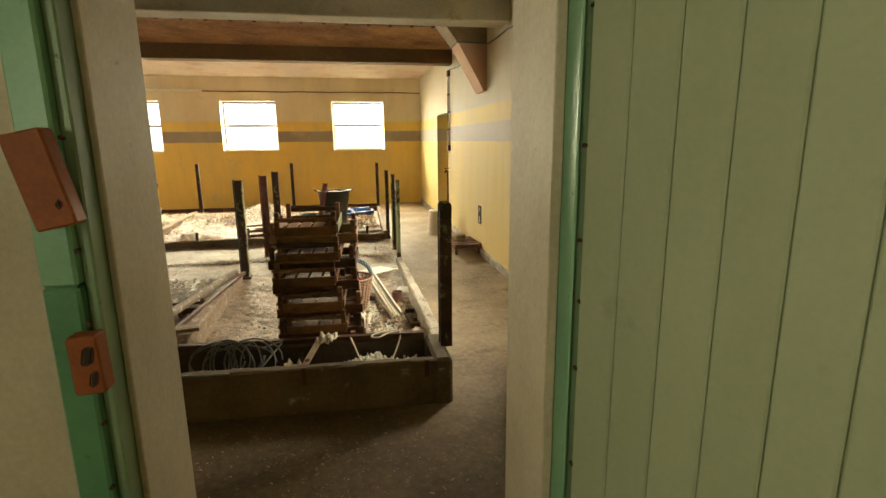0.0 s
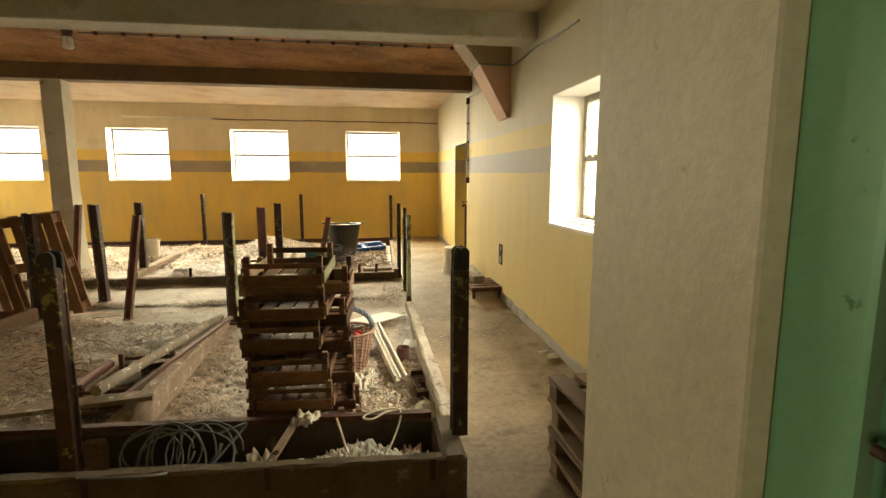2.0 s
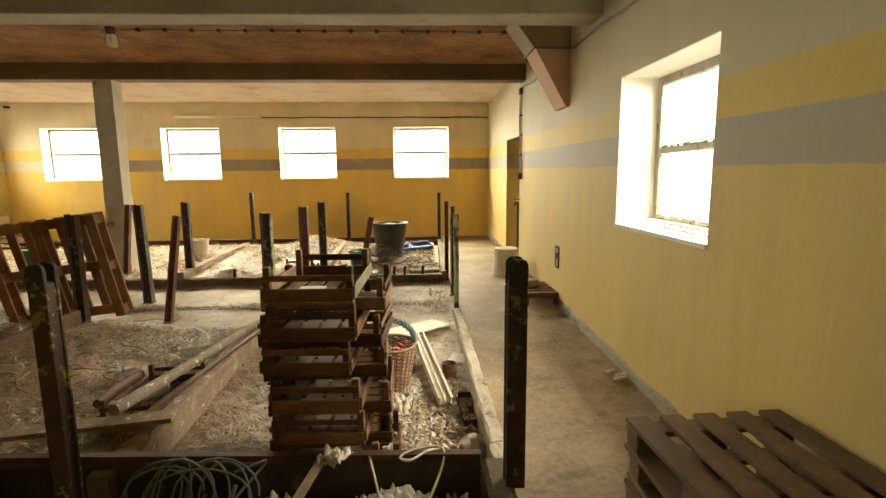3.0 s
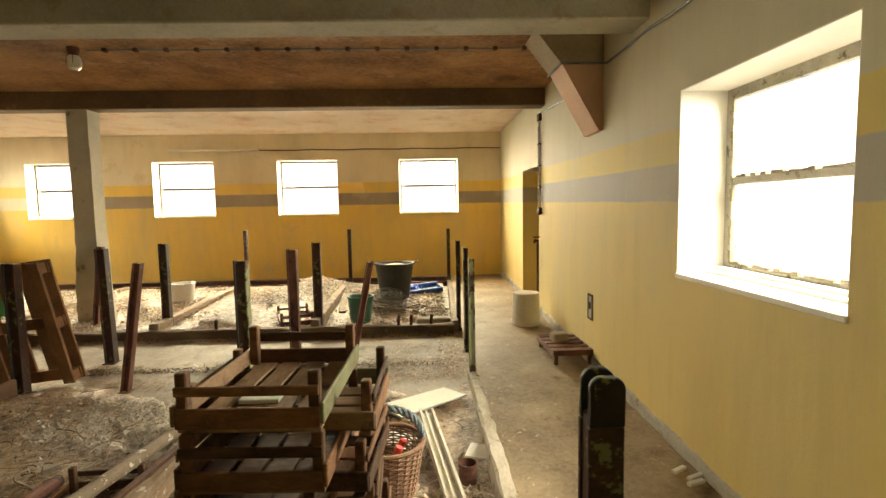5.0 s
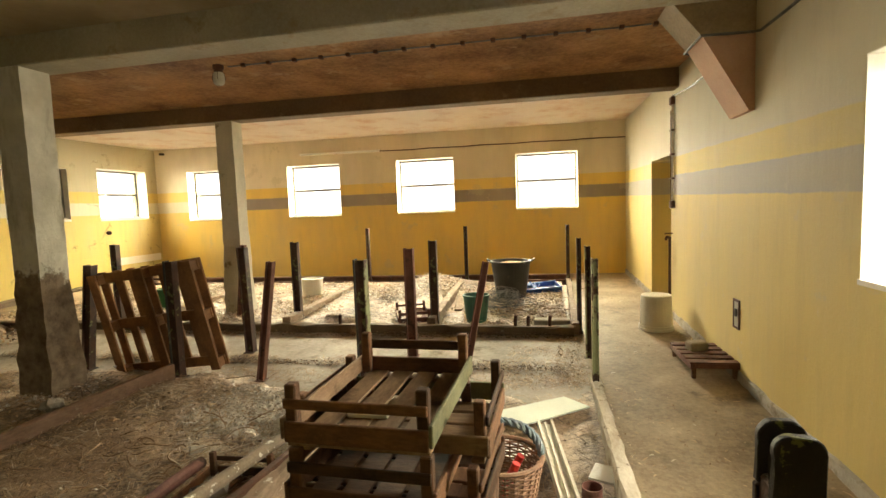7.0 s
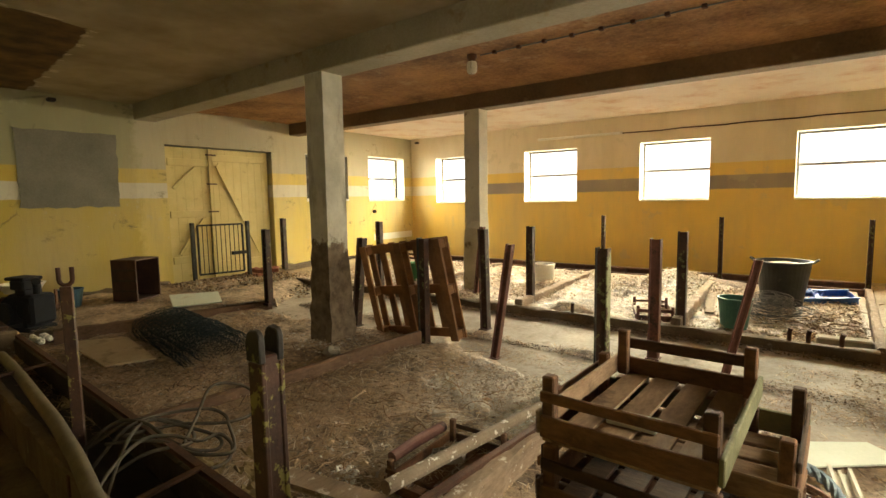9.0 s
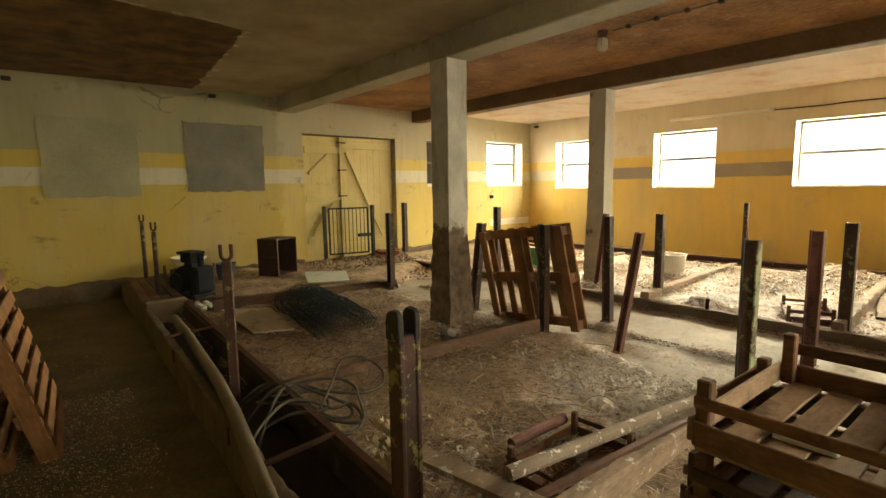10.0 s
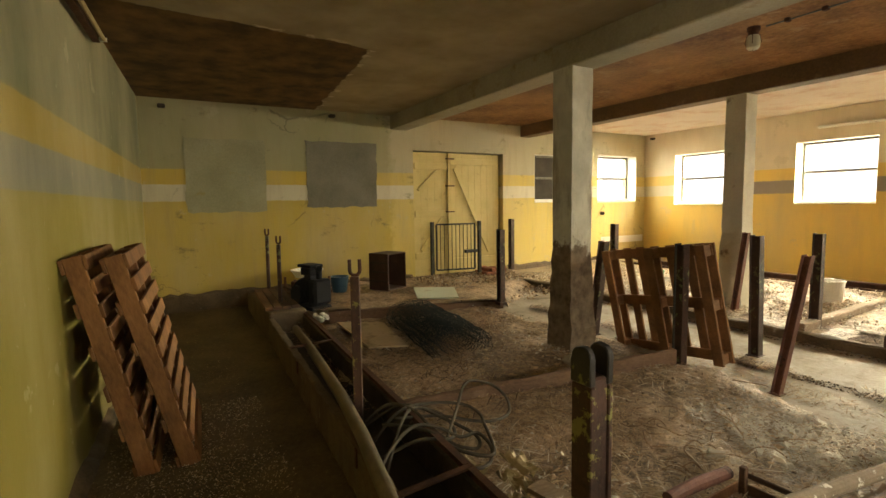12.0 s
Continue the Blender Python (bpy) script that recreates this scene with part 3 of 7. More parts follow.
def lathe(profile, sides=28, bm=None, center=(0, 0, 0)):
    """A turned shape from (radius, height) pairs; a radius of 0 closes it."""
    own = bm if bm is not None else bmesh.new()
    c = Vector(center)
    rings = []
    for r, z in profile:
        if r <= 0:
            rings.append([own.verts.new(c + Vector((0, 0, z)))])
        else:
            rings.append([own.verts.new(c + Vector((r * math.cos(2 * math.pi * k / sides), r * math.sin(2 * math.pi * k / sides), z))) for k in range(sides)])
    for a, b in zip(rings, rings[1:]):
        for k in range(sides):
            k2 = (k + 1) % sides
            if len(a) == 1 and len(b) == 1:
                continue
            if len(a) == 1:
                own.faces.new((a[0], b[k2], b[k]))
            elif len(b) == 1:
                own.faces.new((a[k], a[k2], b[0]))
            else:
                own.faces.new((a[k], a[k2], b[k2], b[k]))
    return own


def wall_with_holes(u0, u1, z0, z1, t0, t1, holes, place):
    """A wall from u0 to u1 with through openings (ua, ub, za, zb); place(u, t, z) gives the corner."""
    us = sorted({u0, u1, *[v for h in holes for v in h[:2]]})
    zs = sorted({z0, z1, *[v for h in holes for v in h[2:]]})
    bm = bmesh.new()

    def solid(i, j):
        if not (0 <= i < len(us) - 1 and 0 <= j < len(zs) - 1):
            return False
        cu, cz = (us[i] + us[i + 1]) / 2, (zs[j] + zs[j + 1]) / 2
        return not any(h[0] < cu < h[1] and h[2] < cz < h[3] for h in holes)

    def quad(*c):
        bm.faces.new([bm.verts.new(place(*v)) for v in c])
    for i in range(len(us) - 1):
        for j in range(len(zs) - 1):
            if not solid(i, j):
                continue
            a, b, c, d = us[i], us[i + 1], zs[j], zs[j + 1]
            quad((a, t0, c), (b, t0, c), (b, t0, d), (a, t0, d))
            quad((a, t1, c), (b, t1, c), (b, t1, d), (a, t1, d))
            for di, dj, e in ((-1, 0, ((a, t0, c), (a, t1, c), (a, t1, d), (a, t0, d))), (1, 0, ((b, t0, c), (b, t1, c), (b, t1, d), (b, t0, d))),
                              (0, -1, ((a, t0, c), (b, t0, c), (b, t1, c), (a, t1, c))), (0, 1, ((a, t0, d), (b, t0, d), (b, t1, d), (a, t1, d)))):
                if not solid(i + di, j + dj):
                    quad(*e)
    bmesh.ops.remove_doubles(bm, verts=bm.verts, dist=1e-5)
    return bm


def structure(name, bm, mat, label):
    ob = part(name, bm, mat)
    return tagged(ob, label, "", "", "structure")


def gz(x, y):
    """The floor's height: it falls gently towards the front aisle."""
    return -0.245 + 0.024 * min(max(y - 5.8, 0.0), 9.8)


SKEW = 0.07          # the front wall and the trough run slightly out of square


def yf(x, y0):
    return y0 + SKEW * (0.53 - x)


# ---------------------------------------------------------------- structure
bm = wall_with_holes(XL - 0.4, XR + 0.4, -0.4, ZC, YB, YB + 0.4, [(a, b, ZW0, ZW1) for a, b in BACK_WINDOWS], lambda u, t, z: (u, t, z))
structure("wall_back", bm, 'wall_back', "limewashed back wall, yellow with a grey band and small windows")
bm = wall_with_holes(4.0, YB, -0.4, ZC, XR, XR + 0.42, [(6.81, 8.148, 0.972, 2.162), (12.08, 13.24, -0.3, 2.01)], lambda u, t, z: (t, u, z))
structure("wall_right", bm, 'wall_right', "pale yellow limewashed side wall with one deep window")
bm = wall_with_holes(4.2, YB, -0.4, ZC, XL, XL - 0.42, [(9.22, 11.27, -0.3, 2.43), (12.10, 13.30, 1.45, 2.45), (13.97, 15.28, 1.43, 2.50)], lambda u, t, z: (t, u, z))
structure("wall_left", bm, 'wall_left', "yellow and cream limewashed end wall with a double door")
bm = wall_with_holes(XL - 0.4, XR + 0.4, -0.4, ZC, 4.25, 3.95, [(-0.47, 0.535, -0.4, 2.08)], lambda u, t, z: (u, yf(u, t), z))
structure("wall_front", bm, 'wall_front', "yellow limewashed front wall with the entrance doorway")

CEIL = []
for name, y0, y1, mat, lab in (("ceiling_front", 3.5, 8.72, 'ceil_white', "whitewashed ceiling with a peeled brown patch"),
                               ("ceiling_middle", 8.99, 11.72, 'ceil_orange', "brown stained ceiling between two beams"),
                               ("ceiling_rear", 11.97, YB + 0.1, 'ceil_pink', "flaking pinkish white ceiling by the windows")):
    structure(name, box(XL - 0.3, XR + 0.3, y0 - 0.05, y1 + 0.05, ZC, ZC + 0.2), mat, lab)
bm = box(XL - 0.1, XR + 0.1, 8.60, 8.93, 2.775, ZC + 0.1, bevel=0.012)
for v in bm.verts:
    v.co.y += 0.017 * (XR - v.co.x)
structure("beam_1", bm, 'beam_white', "whitewashed concrete ceiling beam")
structure("beam_2", box(XL - 0.1, XR + 0.1, 11.72, 11.97, 2.79, ZC + 0.1, bevel=0.012), 'beam_brown', "dark stained concrete ceiling beam")


def column(x0, x1, y0, y1, top, seed):
    rnd = random.Random(seed)
    bm = bmesh.new()
    nz = 26
    rings = []
    base = gz(x0, y0) - 0.05
    per = [(x0, y0), ((x0 + x1) / 2, y0), (x1, y0), (x1, (y0 + y1) / 2), (x1, y1), ((x0 + x1) / 2, y1), (x0, y1), (x0, (y0 + y1) / 2)]
    cx, cy = (x0 + x1) / 2, (y0 + y1) / 2
    for i in range(nz + 1):
        z = base + (top - base) * i / nz
        grow = 0.035 * max(0, 1 - z / 1.0) if z < 1.0 else 0
        rings.append([bm.verts.new((cx + (px - cx) * (1 + grow / 0.13) + rnd.uniform(-1, 1) * (0.010 if z < 1.1 else 0.003),
                                    cy + (py - cy) * (1 + grow / 0.13) + rnd.uniform(-1, 1) * (0.010 if z < 1.1 else 0.003), z)) for px, py in per])
    for a, b in zip(rings, rings[1:]):
        for k in range(8):
            bm.faces.new((a[k], a[(k + 1) % 8], b[(k + 1) % 8], b[k]))
    return bm


structure("column_1", column(-4.33, -4.05, 8.71, 8.985, 2.78, 3), 'column', "square plastered column, worn and stained at its foot")
structure("column_2", column(-4.33, -4.06, 11.725, 11.965, 2.795, 4), 'column_plain', "square plastered column, worn and stained at its foot")

# bright sky outside the windows
for name, x0, x1, y0, y1 in (("backdrop_back", XL - 3, XR + 3, YB + 3.0, YB + 3.05), ("backdrop_right", XR + 3.0, XR + 3.05, 2.0, YB), ("backdrop_left", XL - 3.05, XL - 3.0, 10.0, YB + 10), ("backdrop_hall", -4.6, -4.55, -1.5, 4.0)):
    tagged(part(name, box(x0, x1, y0, y1, -1.0, 6.0), 'backdrop'), "bright overcast sky outside the windows", "", "", "structure")

# haunch on the side wall
bm = bmesh.new()
prof = [(1.955, 2.72), (1.55, 2.72), (1.31, 3.02), (1.955, 3.02)]
a = [bm.verts.new((x, 9.52, z)) for x, z in prof]
b = [bm.verts.new((x, 9.95, z)) for x, z in prof]
bm.faces.new(a), bm.faces.new(b[::-1])
for k in range(4):
    bm.faces.new((a[k], a[(k + 1) % 4], b[(k + 1) % 4], b[k]))
structure("haunch", bm, 'haunch', "plastered concrete haunch under the ceiling")
bm = bmesh.new()
prof = [(1.955, 2.12), (1.90, 2.12), (1.557, 2.718), (1.955, 2.718)]
a = [bm.verts.new((x, 9.525, z)) for x, z in prof]
b = [bm.verts.new((x, 9.945, z)) for x, z in prof]
bm.faces.new(a), bm.faces.new(b[::-1])
for k in range(4):
    bm.faces.new((a[k], a[(k + 1) % 4], b[(k + 1) % 4], b[k]))
structure("haunch_foot", bm, 'pink', "pink plastered foot of the haunch")


def sheet(x0, x1, y0, y1, step, height, name, mat, label, kind="structure", edge=None):
    bm = bmesh.new()
    nx, ny = max(2, int((x1 - x0) / step)), max(2, int((y1 - y0) / step))
    g = []
    for j in range(ny + 1):
        row = []
        for i in range(nx + 1):
            x, y = x0 + (x1 - x0) * i / nx, y0 + (y1 - y0) * j / ny
            row.append(bm.verts.new((x, y, height(x, y))))
        g.append(row)
    for j in range(ny):
        for i in range(nx):
            bm.faces.new((g[j][i], g[j][i + 1], g[j + 1][i + 1], g[j + 1][i]))
    return tagged(part(name, bm, mat, None, "", True), label, "", "", kind)


def nz3(x, y, s, k=0.0):
    return noise.noise(Vector((x * s, y * s, k)))


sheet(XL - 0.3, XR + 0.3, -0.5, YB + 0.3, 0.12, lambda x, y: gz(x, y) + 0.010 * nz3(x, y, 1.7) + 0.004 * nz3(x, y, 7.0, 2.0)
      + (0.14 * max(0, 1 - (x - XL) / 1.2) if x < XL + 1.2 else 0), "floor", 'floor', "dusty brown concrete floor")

# grey plinth at the foot of the side wall
bm = bmesh.new()
rnd = random.Random(9)
for a, b in ((4.55, 12.06), (13.26, 15.58)):
    n = int((b - a) / 0.12)
    rows = []
    for i in range(n + 1):
        y = a + (b - a) * i / n
        h = gz(1.9, y) + 0.085 + rnd.uniform(-0.014, 0.014)
        o = XR - 0.022 + rnd.uniform(-0.006, 0.006)
        rows.append([bm.verts.new((o - 0.008, y, gz(1.9, y) - 0.1)), bm.verts.new((o, y, h - 0.012)), bm.verts.new((XR - 0.004, y, h)), bm.verts.new((XR + 0.02, y, h))])
    for p, q in zip(rows, rows[1:]):
        for k in range(3):
            bm.faces.new((p[k], p[k + 1], q[k + 1], q[k]))
structure("baseboard", bm, 'plinth', "crumbling grey cement plinth along the side wall")
# dirt-caked foot of the end and front walls
for nm, p, q, n in (("skirting", (XL + 0.03, 4.95), (XL + 0.03, 9.15), 40), ("skirting", (XL + 0.03, 11.35), (XL + 0.03, 15.5), 36), ("skirting", (XL + 0.1, yf(XL, 4.27)), (-0.55, yf(-0.55, 4.27)), 70)):
    bm = bmesh.new()
    rnd = random.Random(n)
    d = Vector((q[0] - p[0], q[1] - p[1], 0)).normalized()
    inn = Vector((d.y, -d.x, 0)) if nm and p[0] == q[0] else Vector((-d.y, d.x, 0))
    rows = []
    for i in range(n + 1):
        x, y = p[0] + (q[0] - p[0]) * i / n, p[1] + (q[1] - p[1]) * i / n
        h = (0.145 if x < XL + 0.2 else gz(x, y) + 0.07) + rnd.uniform(-0.02, 0.02)
        o = 0.02 + rnd.uniform(-0.006, 0.012)
        rows.append([bm.verts.new((x + inn.x * (o + 0.05), y + inn.y * (o + 0.05), gz(x, y) - 0.05)), bm.verts.new((x + inn.x * o, y + inn.y * o, h - 0.03)), bm.verts.new((x - inn.x * 0.03, y - inn.y * 0.03, h)), bm.verts.new((x - inn.x * 0.06, y - inn.y * 0.06, h))])
    for a, b in zip(rows, rows[1:]):
        for k in range(3):
            bm.faces.new((a[k], a[k + 1], b[k + 1], b[k]))
    structure(nm, bm, 'trough', "rough dirty cement skirting at the wall's foot")
# repaired patches on the end wall
for nm, y0, y1, z0, z1, mat, lab, sd in (("wall_patch", 7.25, 8.49, 1.41, 2.51, 'grey_patch', "dark grey cement patch over a closed opening", 1), ("wall_patch", 5.45, 6.60, 1.36, 2.47, 'pale_patch', "pale grey cement patch over a closed opening", 2)):
    rnd = random.Random(sd)
    bm = bmesh.new()
    ring = []
    for i in range(48):
        t = i / 12.0
        k, f = int(t), t - int(t)
        c = ((y0, z0), (y1, z0), (y1, z1), (y0, z1), (y0, z0))
        ring.append((c[k][0] + (c[k + 1][0] - c[k][0]) * f + rnd.uniform(-0.014, 0.014), c[k][1] + (c[k + 1][1] - c[k][1]) * f + rnd.uniform(-0.014, 0.014)))
    a = [bm.verts.new((XL + 0.012, y, z)) for y, z in ring]
    b = [bm.verts.new((XL - 0.005, y, z)) for y, z in ring]
    bm.faces.new(a)
    for i in range(48):
        bm.faces.new((a[i], a[(i + 1) % 48], b[(i + 1) % 48], b[i]))
    structure(nm, bm, mat, lab)


def window(name, u0, u1, z0, z1, place, glaze=True, depth=0.26, label="", shut=False, f=0.045, putty=False, paint='frame'):
    """A two-light steel window set deep in its opening. place(u, t, z): along the wall, into it, up."""
    root = thing(name, Matrix(), label, "window", "", "structure")

    def pbox(nm, a, b, t0, t1, c, d, mat, parent=root, bev=0.004, lab=""):
        bm = box(a, b, t0, t1, c, d, None, bev)
        for v in bm.verts:
            v.co = Vector(place(*v.co))
        return part(nm, bm, mat, parent, lab)
    zm = (z0 + z1) / 2 + 0.01
    for nm, a, b, c, d in (("window_frame", u0, u0 + f, z0, z1), ("window_frame", u1 - f, u1, z0, z1), ("window_frame", u0 + f, u1 - f, z1 - f, z1),
                           ("window_frame", u0 + f, u1 - f, z0, z0 + f), ("glazing_bar", u0 + f, u1 - f, zm - 0.024, zm + 0.024)):
        pbox(nm, a, b, depth, depth + 0.05, c, d, paint)
    pbox("window_sill", u0 - 0.0, u1 + 0.0, -0.012, depth, z0 - 0.02, z0 + 0.012, 'reveal')
    pbox("sill_strip", u0 + 0.01, u1 - 0.01, depth - 0.06, depth, z0 + 0.012, z0 + 0.05, 'reveal')
    pbox("sill_strip", u0 + 0.01, u1 - 0.01, depth - 0.13, depth - 0.0605, z0 + 0.012, z0 + 0.03, 'reveal')
    for side, a, b in (("l", u0 - 0.001, u0 + 0.006), ("r", u1 - 0.006, u1 + 0.001)):
        pbox("reveal_lining", a, b, 0.002, depth, z0, z1, 'reveal', root, 0)
    pbox("reveal_lining", u0, u1, 0.002, depth, z1 - 0.006, z1 + 0.001, 'reveal', root, 0)
    for c, d in ((z0 + f, zm - 0.018), (zm + 0.018, z1 - f)):
        g = pbox("pane", u0 + f, u1 - f, depth + 0.02, depth + 0.026, c, d, 'dark' if shut else 'glass', root, 0)
        if not shut:
            g.visible_shadow = False
    if putty:
        rnd = random.Random(17)
        for a, b, c, d, along in ((u0 + f - 0.02, u0 + f + 0.012, z0 + f, z1 - f, 'z'), (u1 - f - 0.012, u1 - f + 0.02, z0 + f, z1 - f, 'z'), (u0 + f, u1 - f, zm + 0.024, zm + 0.042, 'u'), (u0 + f, u1 - f, z0 + f, z0 + f + 0.022, 'u')):
            n = 26
            for k in range(n):
                if rnd.random() < 0.24:
                    continue
                q0, q1 = k / n, (k + 1.05) / n
                cut = rnd.uniform(0.25, 1.0)
                if along == 'z':
                    pbox("putty", a + 0.006 * rnd.random(), a + (b - a) * cut, depth - 0.006, depth + 0.018, c + (d - c) * q0, c + (d - c) * q1, 'putty', root, 0.002)
                else:
                    pbox("putty", a + (b - a) * q0, a + (b - a) * q1, depth - 0.006, depth + 0.018, c - 0.004, c + (d - c) * cut, 'putty', root, 0.002)
    return root


for i, (a, b) in enumerate(BACK_WINDOWS):
    window("window_%d" % (i + 1), a, b, ZW0, ZW1, lambda u, t, z: (u, YB + t, z), label="small white two-light window in a deep reveal")
window("window_5", 6.81, 8.148, 0.972, 2.162, lambda u, t, z: (XR + t, u, z), depth=0.31, f=0.075, putty=True, paint='frame_pale', label="large two-light steel window with cracked putty")
window("window_6", 13.97, 15.28, 1.43, 2.50, lambda u, t, z: (XL - t, u, z), label="small white two-light window in the end wall")
window("window_7", 12.10, 13.30, 1.45, 2.45, lambda u, t, z: (XL - t, u, z), shut=True, depth=0.12, label="blacked-out window in the end wall")

# yellow double door in the end wall
door = thing("door_2", Matrix(), "yellow plank double door with diagonal braces", "door", "", "structure")
dy0, dy1, dz0, dz1, dxp = 9.26, 11.23, -0.05, 2.41, XL - 0.10
ym = 10.03
for a, b in ((dy0, ym - 0.01), (ym + 0.01, dy1)):
    n = 5 if b - a < 1 else 8
    for k in range(n):
        w = (b - a) / n
        part("plank", box(dxp - 0.035, dxp, a + k * w + 0.0006, a + (k + 1) * w - 0.0006, dz0, dz1, None, 0.0015), 'yellow_door', door)
    for z in (0.45, 1.25, 2.15) if b - a < 1 else (0.3, 2.25):
        part("ledge", box(dxp + 0.001, dxp + 0.03, a + 0.02, b - 0.02, z - 0.06, z + 0.06, None, 0.004), 'yellow_door', door)
part("brace", bar((dxp + 0.02, 9.35, 1.70), (dxp + 0.02, 9.75, 2.06), 0.045, 0.03, None, (1, 0, 0)), 'yellow_door', door)
part("brace", bar((dxp + 0.02, 9.40, 0.55), (dxp + 0.02, 9.85, 1.15), 0.045, 0.03, None, (1, 0, 0)), 'yellow_door', door)
part("brace", bar((dxp + 0.02, 10.15, 2.12), (dxp + 0.02, 10.95, 0.45), 0.05, 0.03, None, (1, 0, 0)), 'yellow_door', door)
part("closing_strip", bar((dxp + 0.02, ym, dz0), (dxp + 0.02, ym, dz1), 0.06, 0.03, None, (1, 0, 0)), 'yellow_door', door)
for z in (1.28, 1.78, 2.3):
    part("bolt", bar((dxp + 0.05, ym - 0.09, z), (dxp + 0.05, ym + 0.10, z), 0.022, 0.022), 'rust', door, "rusty iron bolt")
# added dark panels close both openings from behind
structure("door_backing", box(XL - 0.44, XL - 0.40, 9.1, 11.4, -0.3, 2.6), 'dark', "added dark panel closing the double door's opening")
structure("window_backing", box(XL - 0.44, XL - 0.40, 12.0, 13.4, 1.3, 2.6), 'dark', "added dark panel closing the blacked-out window's opening")

# side doorway with a short lobby behind
structure("lobby", wall_with_holes(11.9, 13.45, -0.35, 2.2, XR + 0.95, XR + 1.05, [], lambda u, t, z: (t, u, z)), 'wall_right', "yellow lobby wall behind the side doorway")
structure("lobby_side", box(XR + 0.42, XR + 0.95, 13.24, 13.40, -0.35, 2.2), 'wall_right', "yellow lobby side wall")
structure("lobby_side_near", box(XR + 0.42, XR + 0.95, 11.92, 12.08, -0.35, 2.2), 'wall_right', "yellow lobby side wall")
structure("lobby_ceiling", box(XR + 0.42, XR + 1.05, 11.9, 13.45, 2.012, 2.2), 'dark', "dark lobby ceiling")
structure("lobby_floor", box(XR + 0.30, XR + 1.05, 11.9, 13.45, -0.35, -0.10), 'floor', "dusty lobby floor")

# entrance hall behind the camera's first place
HY = 3.945
structure("hall_wall_left", wall_with_holes(0.0, 3.9, -0.4, 2.75, -2.4, -2.2, [(0.7, 1.7, 1.1, 2.1)], lambda u, t, z: (t, u, z)), 'cream', "cream plastered hall wall with a window")
structure("hall_wall_right", box(1.9, 2.1, 0.0, 3.80, -0.4, 2.75), 'cream', "cream plastered hall wall")
structure("hall_wall_back", box(-2.4, 2.1, -0.2, 0.0, -0.4, 2.75), 'cream', "cream plastered hall wall")
structure("hall_ceiling", box(-2.4, 2.1, -0.2, 3.9, 2.75, 2.9), 'cream', "cream plastered hall ceiling")
window("window_8", 0.7, 1.7, 1.1, 2.1, lambda u, t, z: (-2.2 - t, u, z), depth=0.06, label="small white two-light window in the hall")
bm = wall_with_holes(-2.2, 1.9, -0.4, 2.75, 3.948, 3.90, [(-0.58, 0.64, -0.5, 2.20)], lambda u, t, z: (u, yf(u, t), z))
structure("hall_wall_front", bm, 'cream', "cream plaster round the entrance doorway")
# cream jamb linings
for x0, x1 in ((-0.4775, -0.462), (0.526, 0.5525)):
    bm = box(x0, x1, 3.944, 4.253, -0.3, 2.08, None, 0.003)
    for v in bm.verts:
        v.co.y = yf(v.co.x, v.co.y)
    structure("jamb", bm, 'cream', "scuffed cream plaster door jamb")
bm = box(-0.462, 0.526, 3.952, 4.252, 2.07, 2.084)
for v in bm.verts:
    v.co.y = yf(v.co.x, v.co.y)
structure("door_head", bm, 'cream', "cream plaster door head")
# green frame
frame_root = thing("door_frame", Matrix(), "green gloss-painted wooden door frame", "door frame", "", "structure")
for nm, a, b, c, d in (("frame_post", -0.575, -0.504, 1.14, 2.19), ("frame_foot", -0.575, -0.504, -0.3, 1.139), ("frame_post", 0.590, 0.645, -0.3, 2.19), ("frame_head", -0.477, 0.552, 2.09, 2.19)):
    bm = box(a, b, 3.86, 3.95, c, d, None, 0.006)
    for v in bm.verts:
        v.co.y = yf(v.co.x, v.co.y)
    part(nm, bm, 'green_dark' if nm == 'frame_foot' else 'green', frame_root)
# stops take a darker, greyer green: their shade is put into the paint
for nm, a, b, c, d, mat in (("frame_stop", -0.5035, -0.478, 3.885, 3.95, 'green_shaded'), ("frame_stop", 0.561, 0.5895, 3.885, 3.95, 'green_shaded'), ("frame_bead", 0.553, 0.5605, 3.872, 3.95, 'green')):
    bm = box(a, b, c, d, -0.3, 2.19, None, 0.004)
    for v in bm.verts:
        v.co.y = yf(v.co.x, v.co.y)
    part(nm, bm, mat, frame_root)
rn = random.Random(2)
for side in (-1, 1):
    for k in range(9):
        x = (-0.485 if side < 0 else 0.562) + rn.uniform(-0.006, 0.02) * -side * -1
        z = 0.25 + 0.2 * k + rn.uniform(-0.05, 0.05)
        part("screw", tube([(x, yf(x, 3.856), z), (x, yf(x, 3.866), z)], 0.005, 8), 'rust', frame_root)
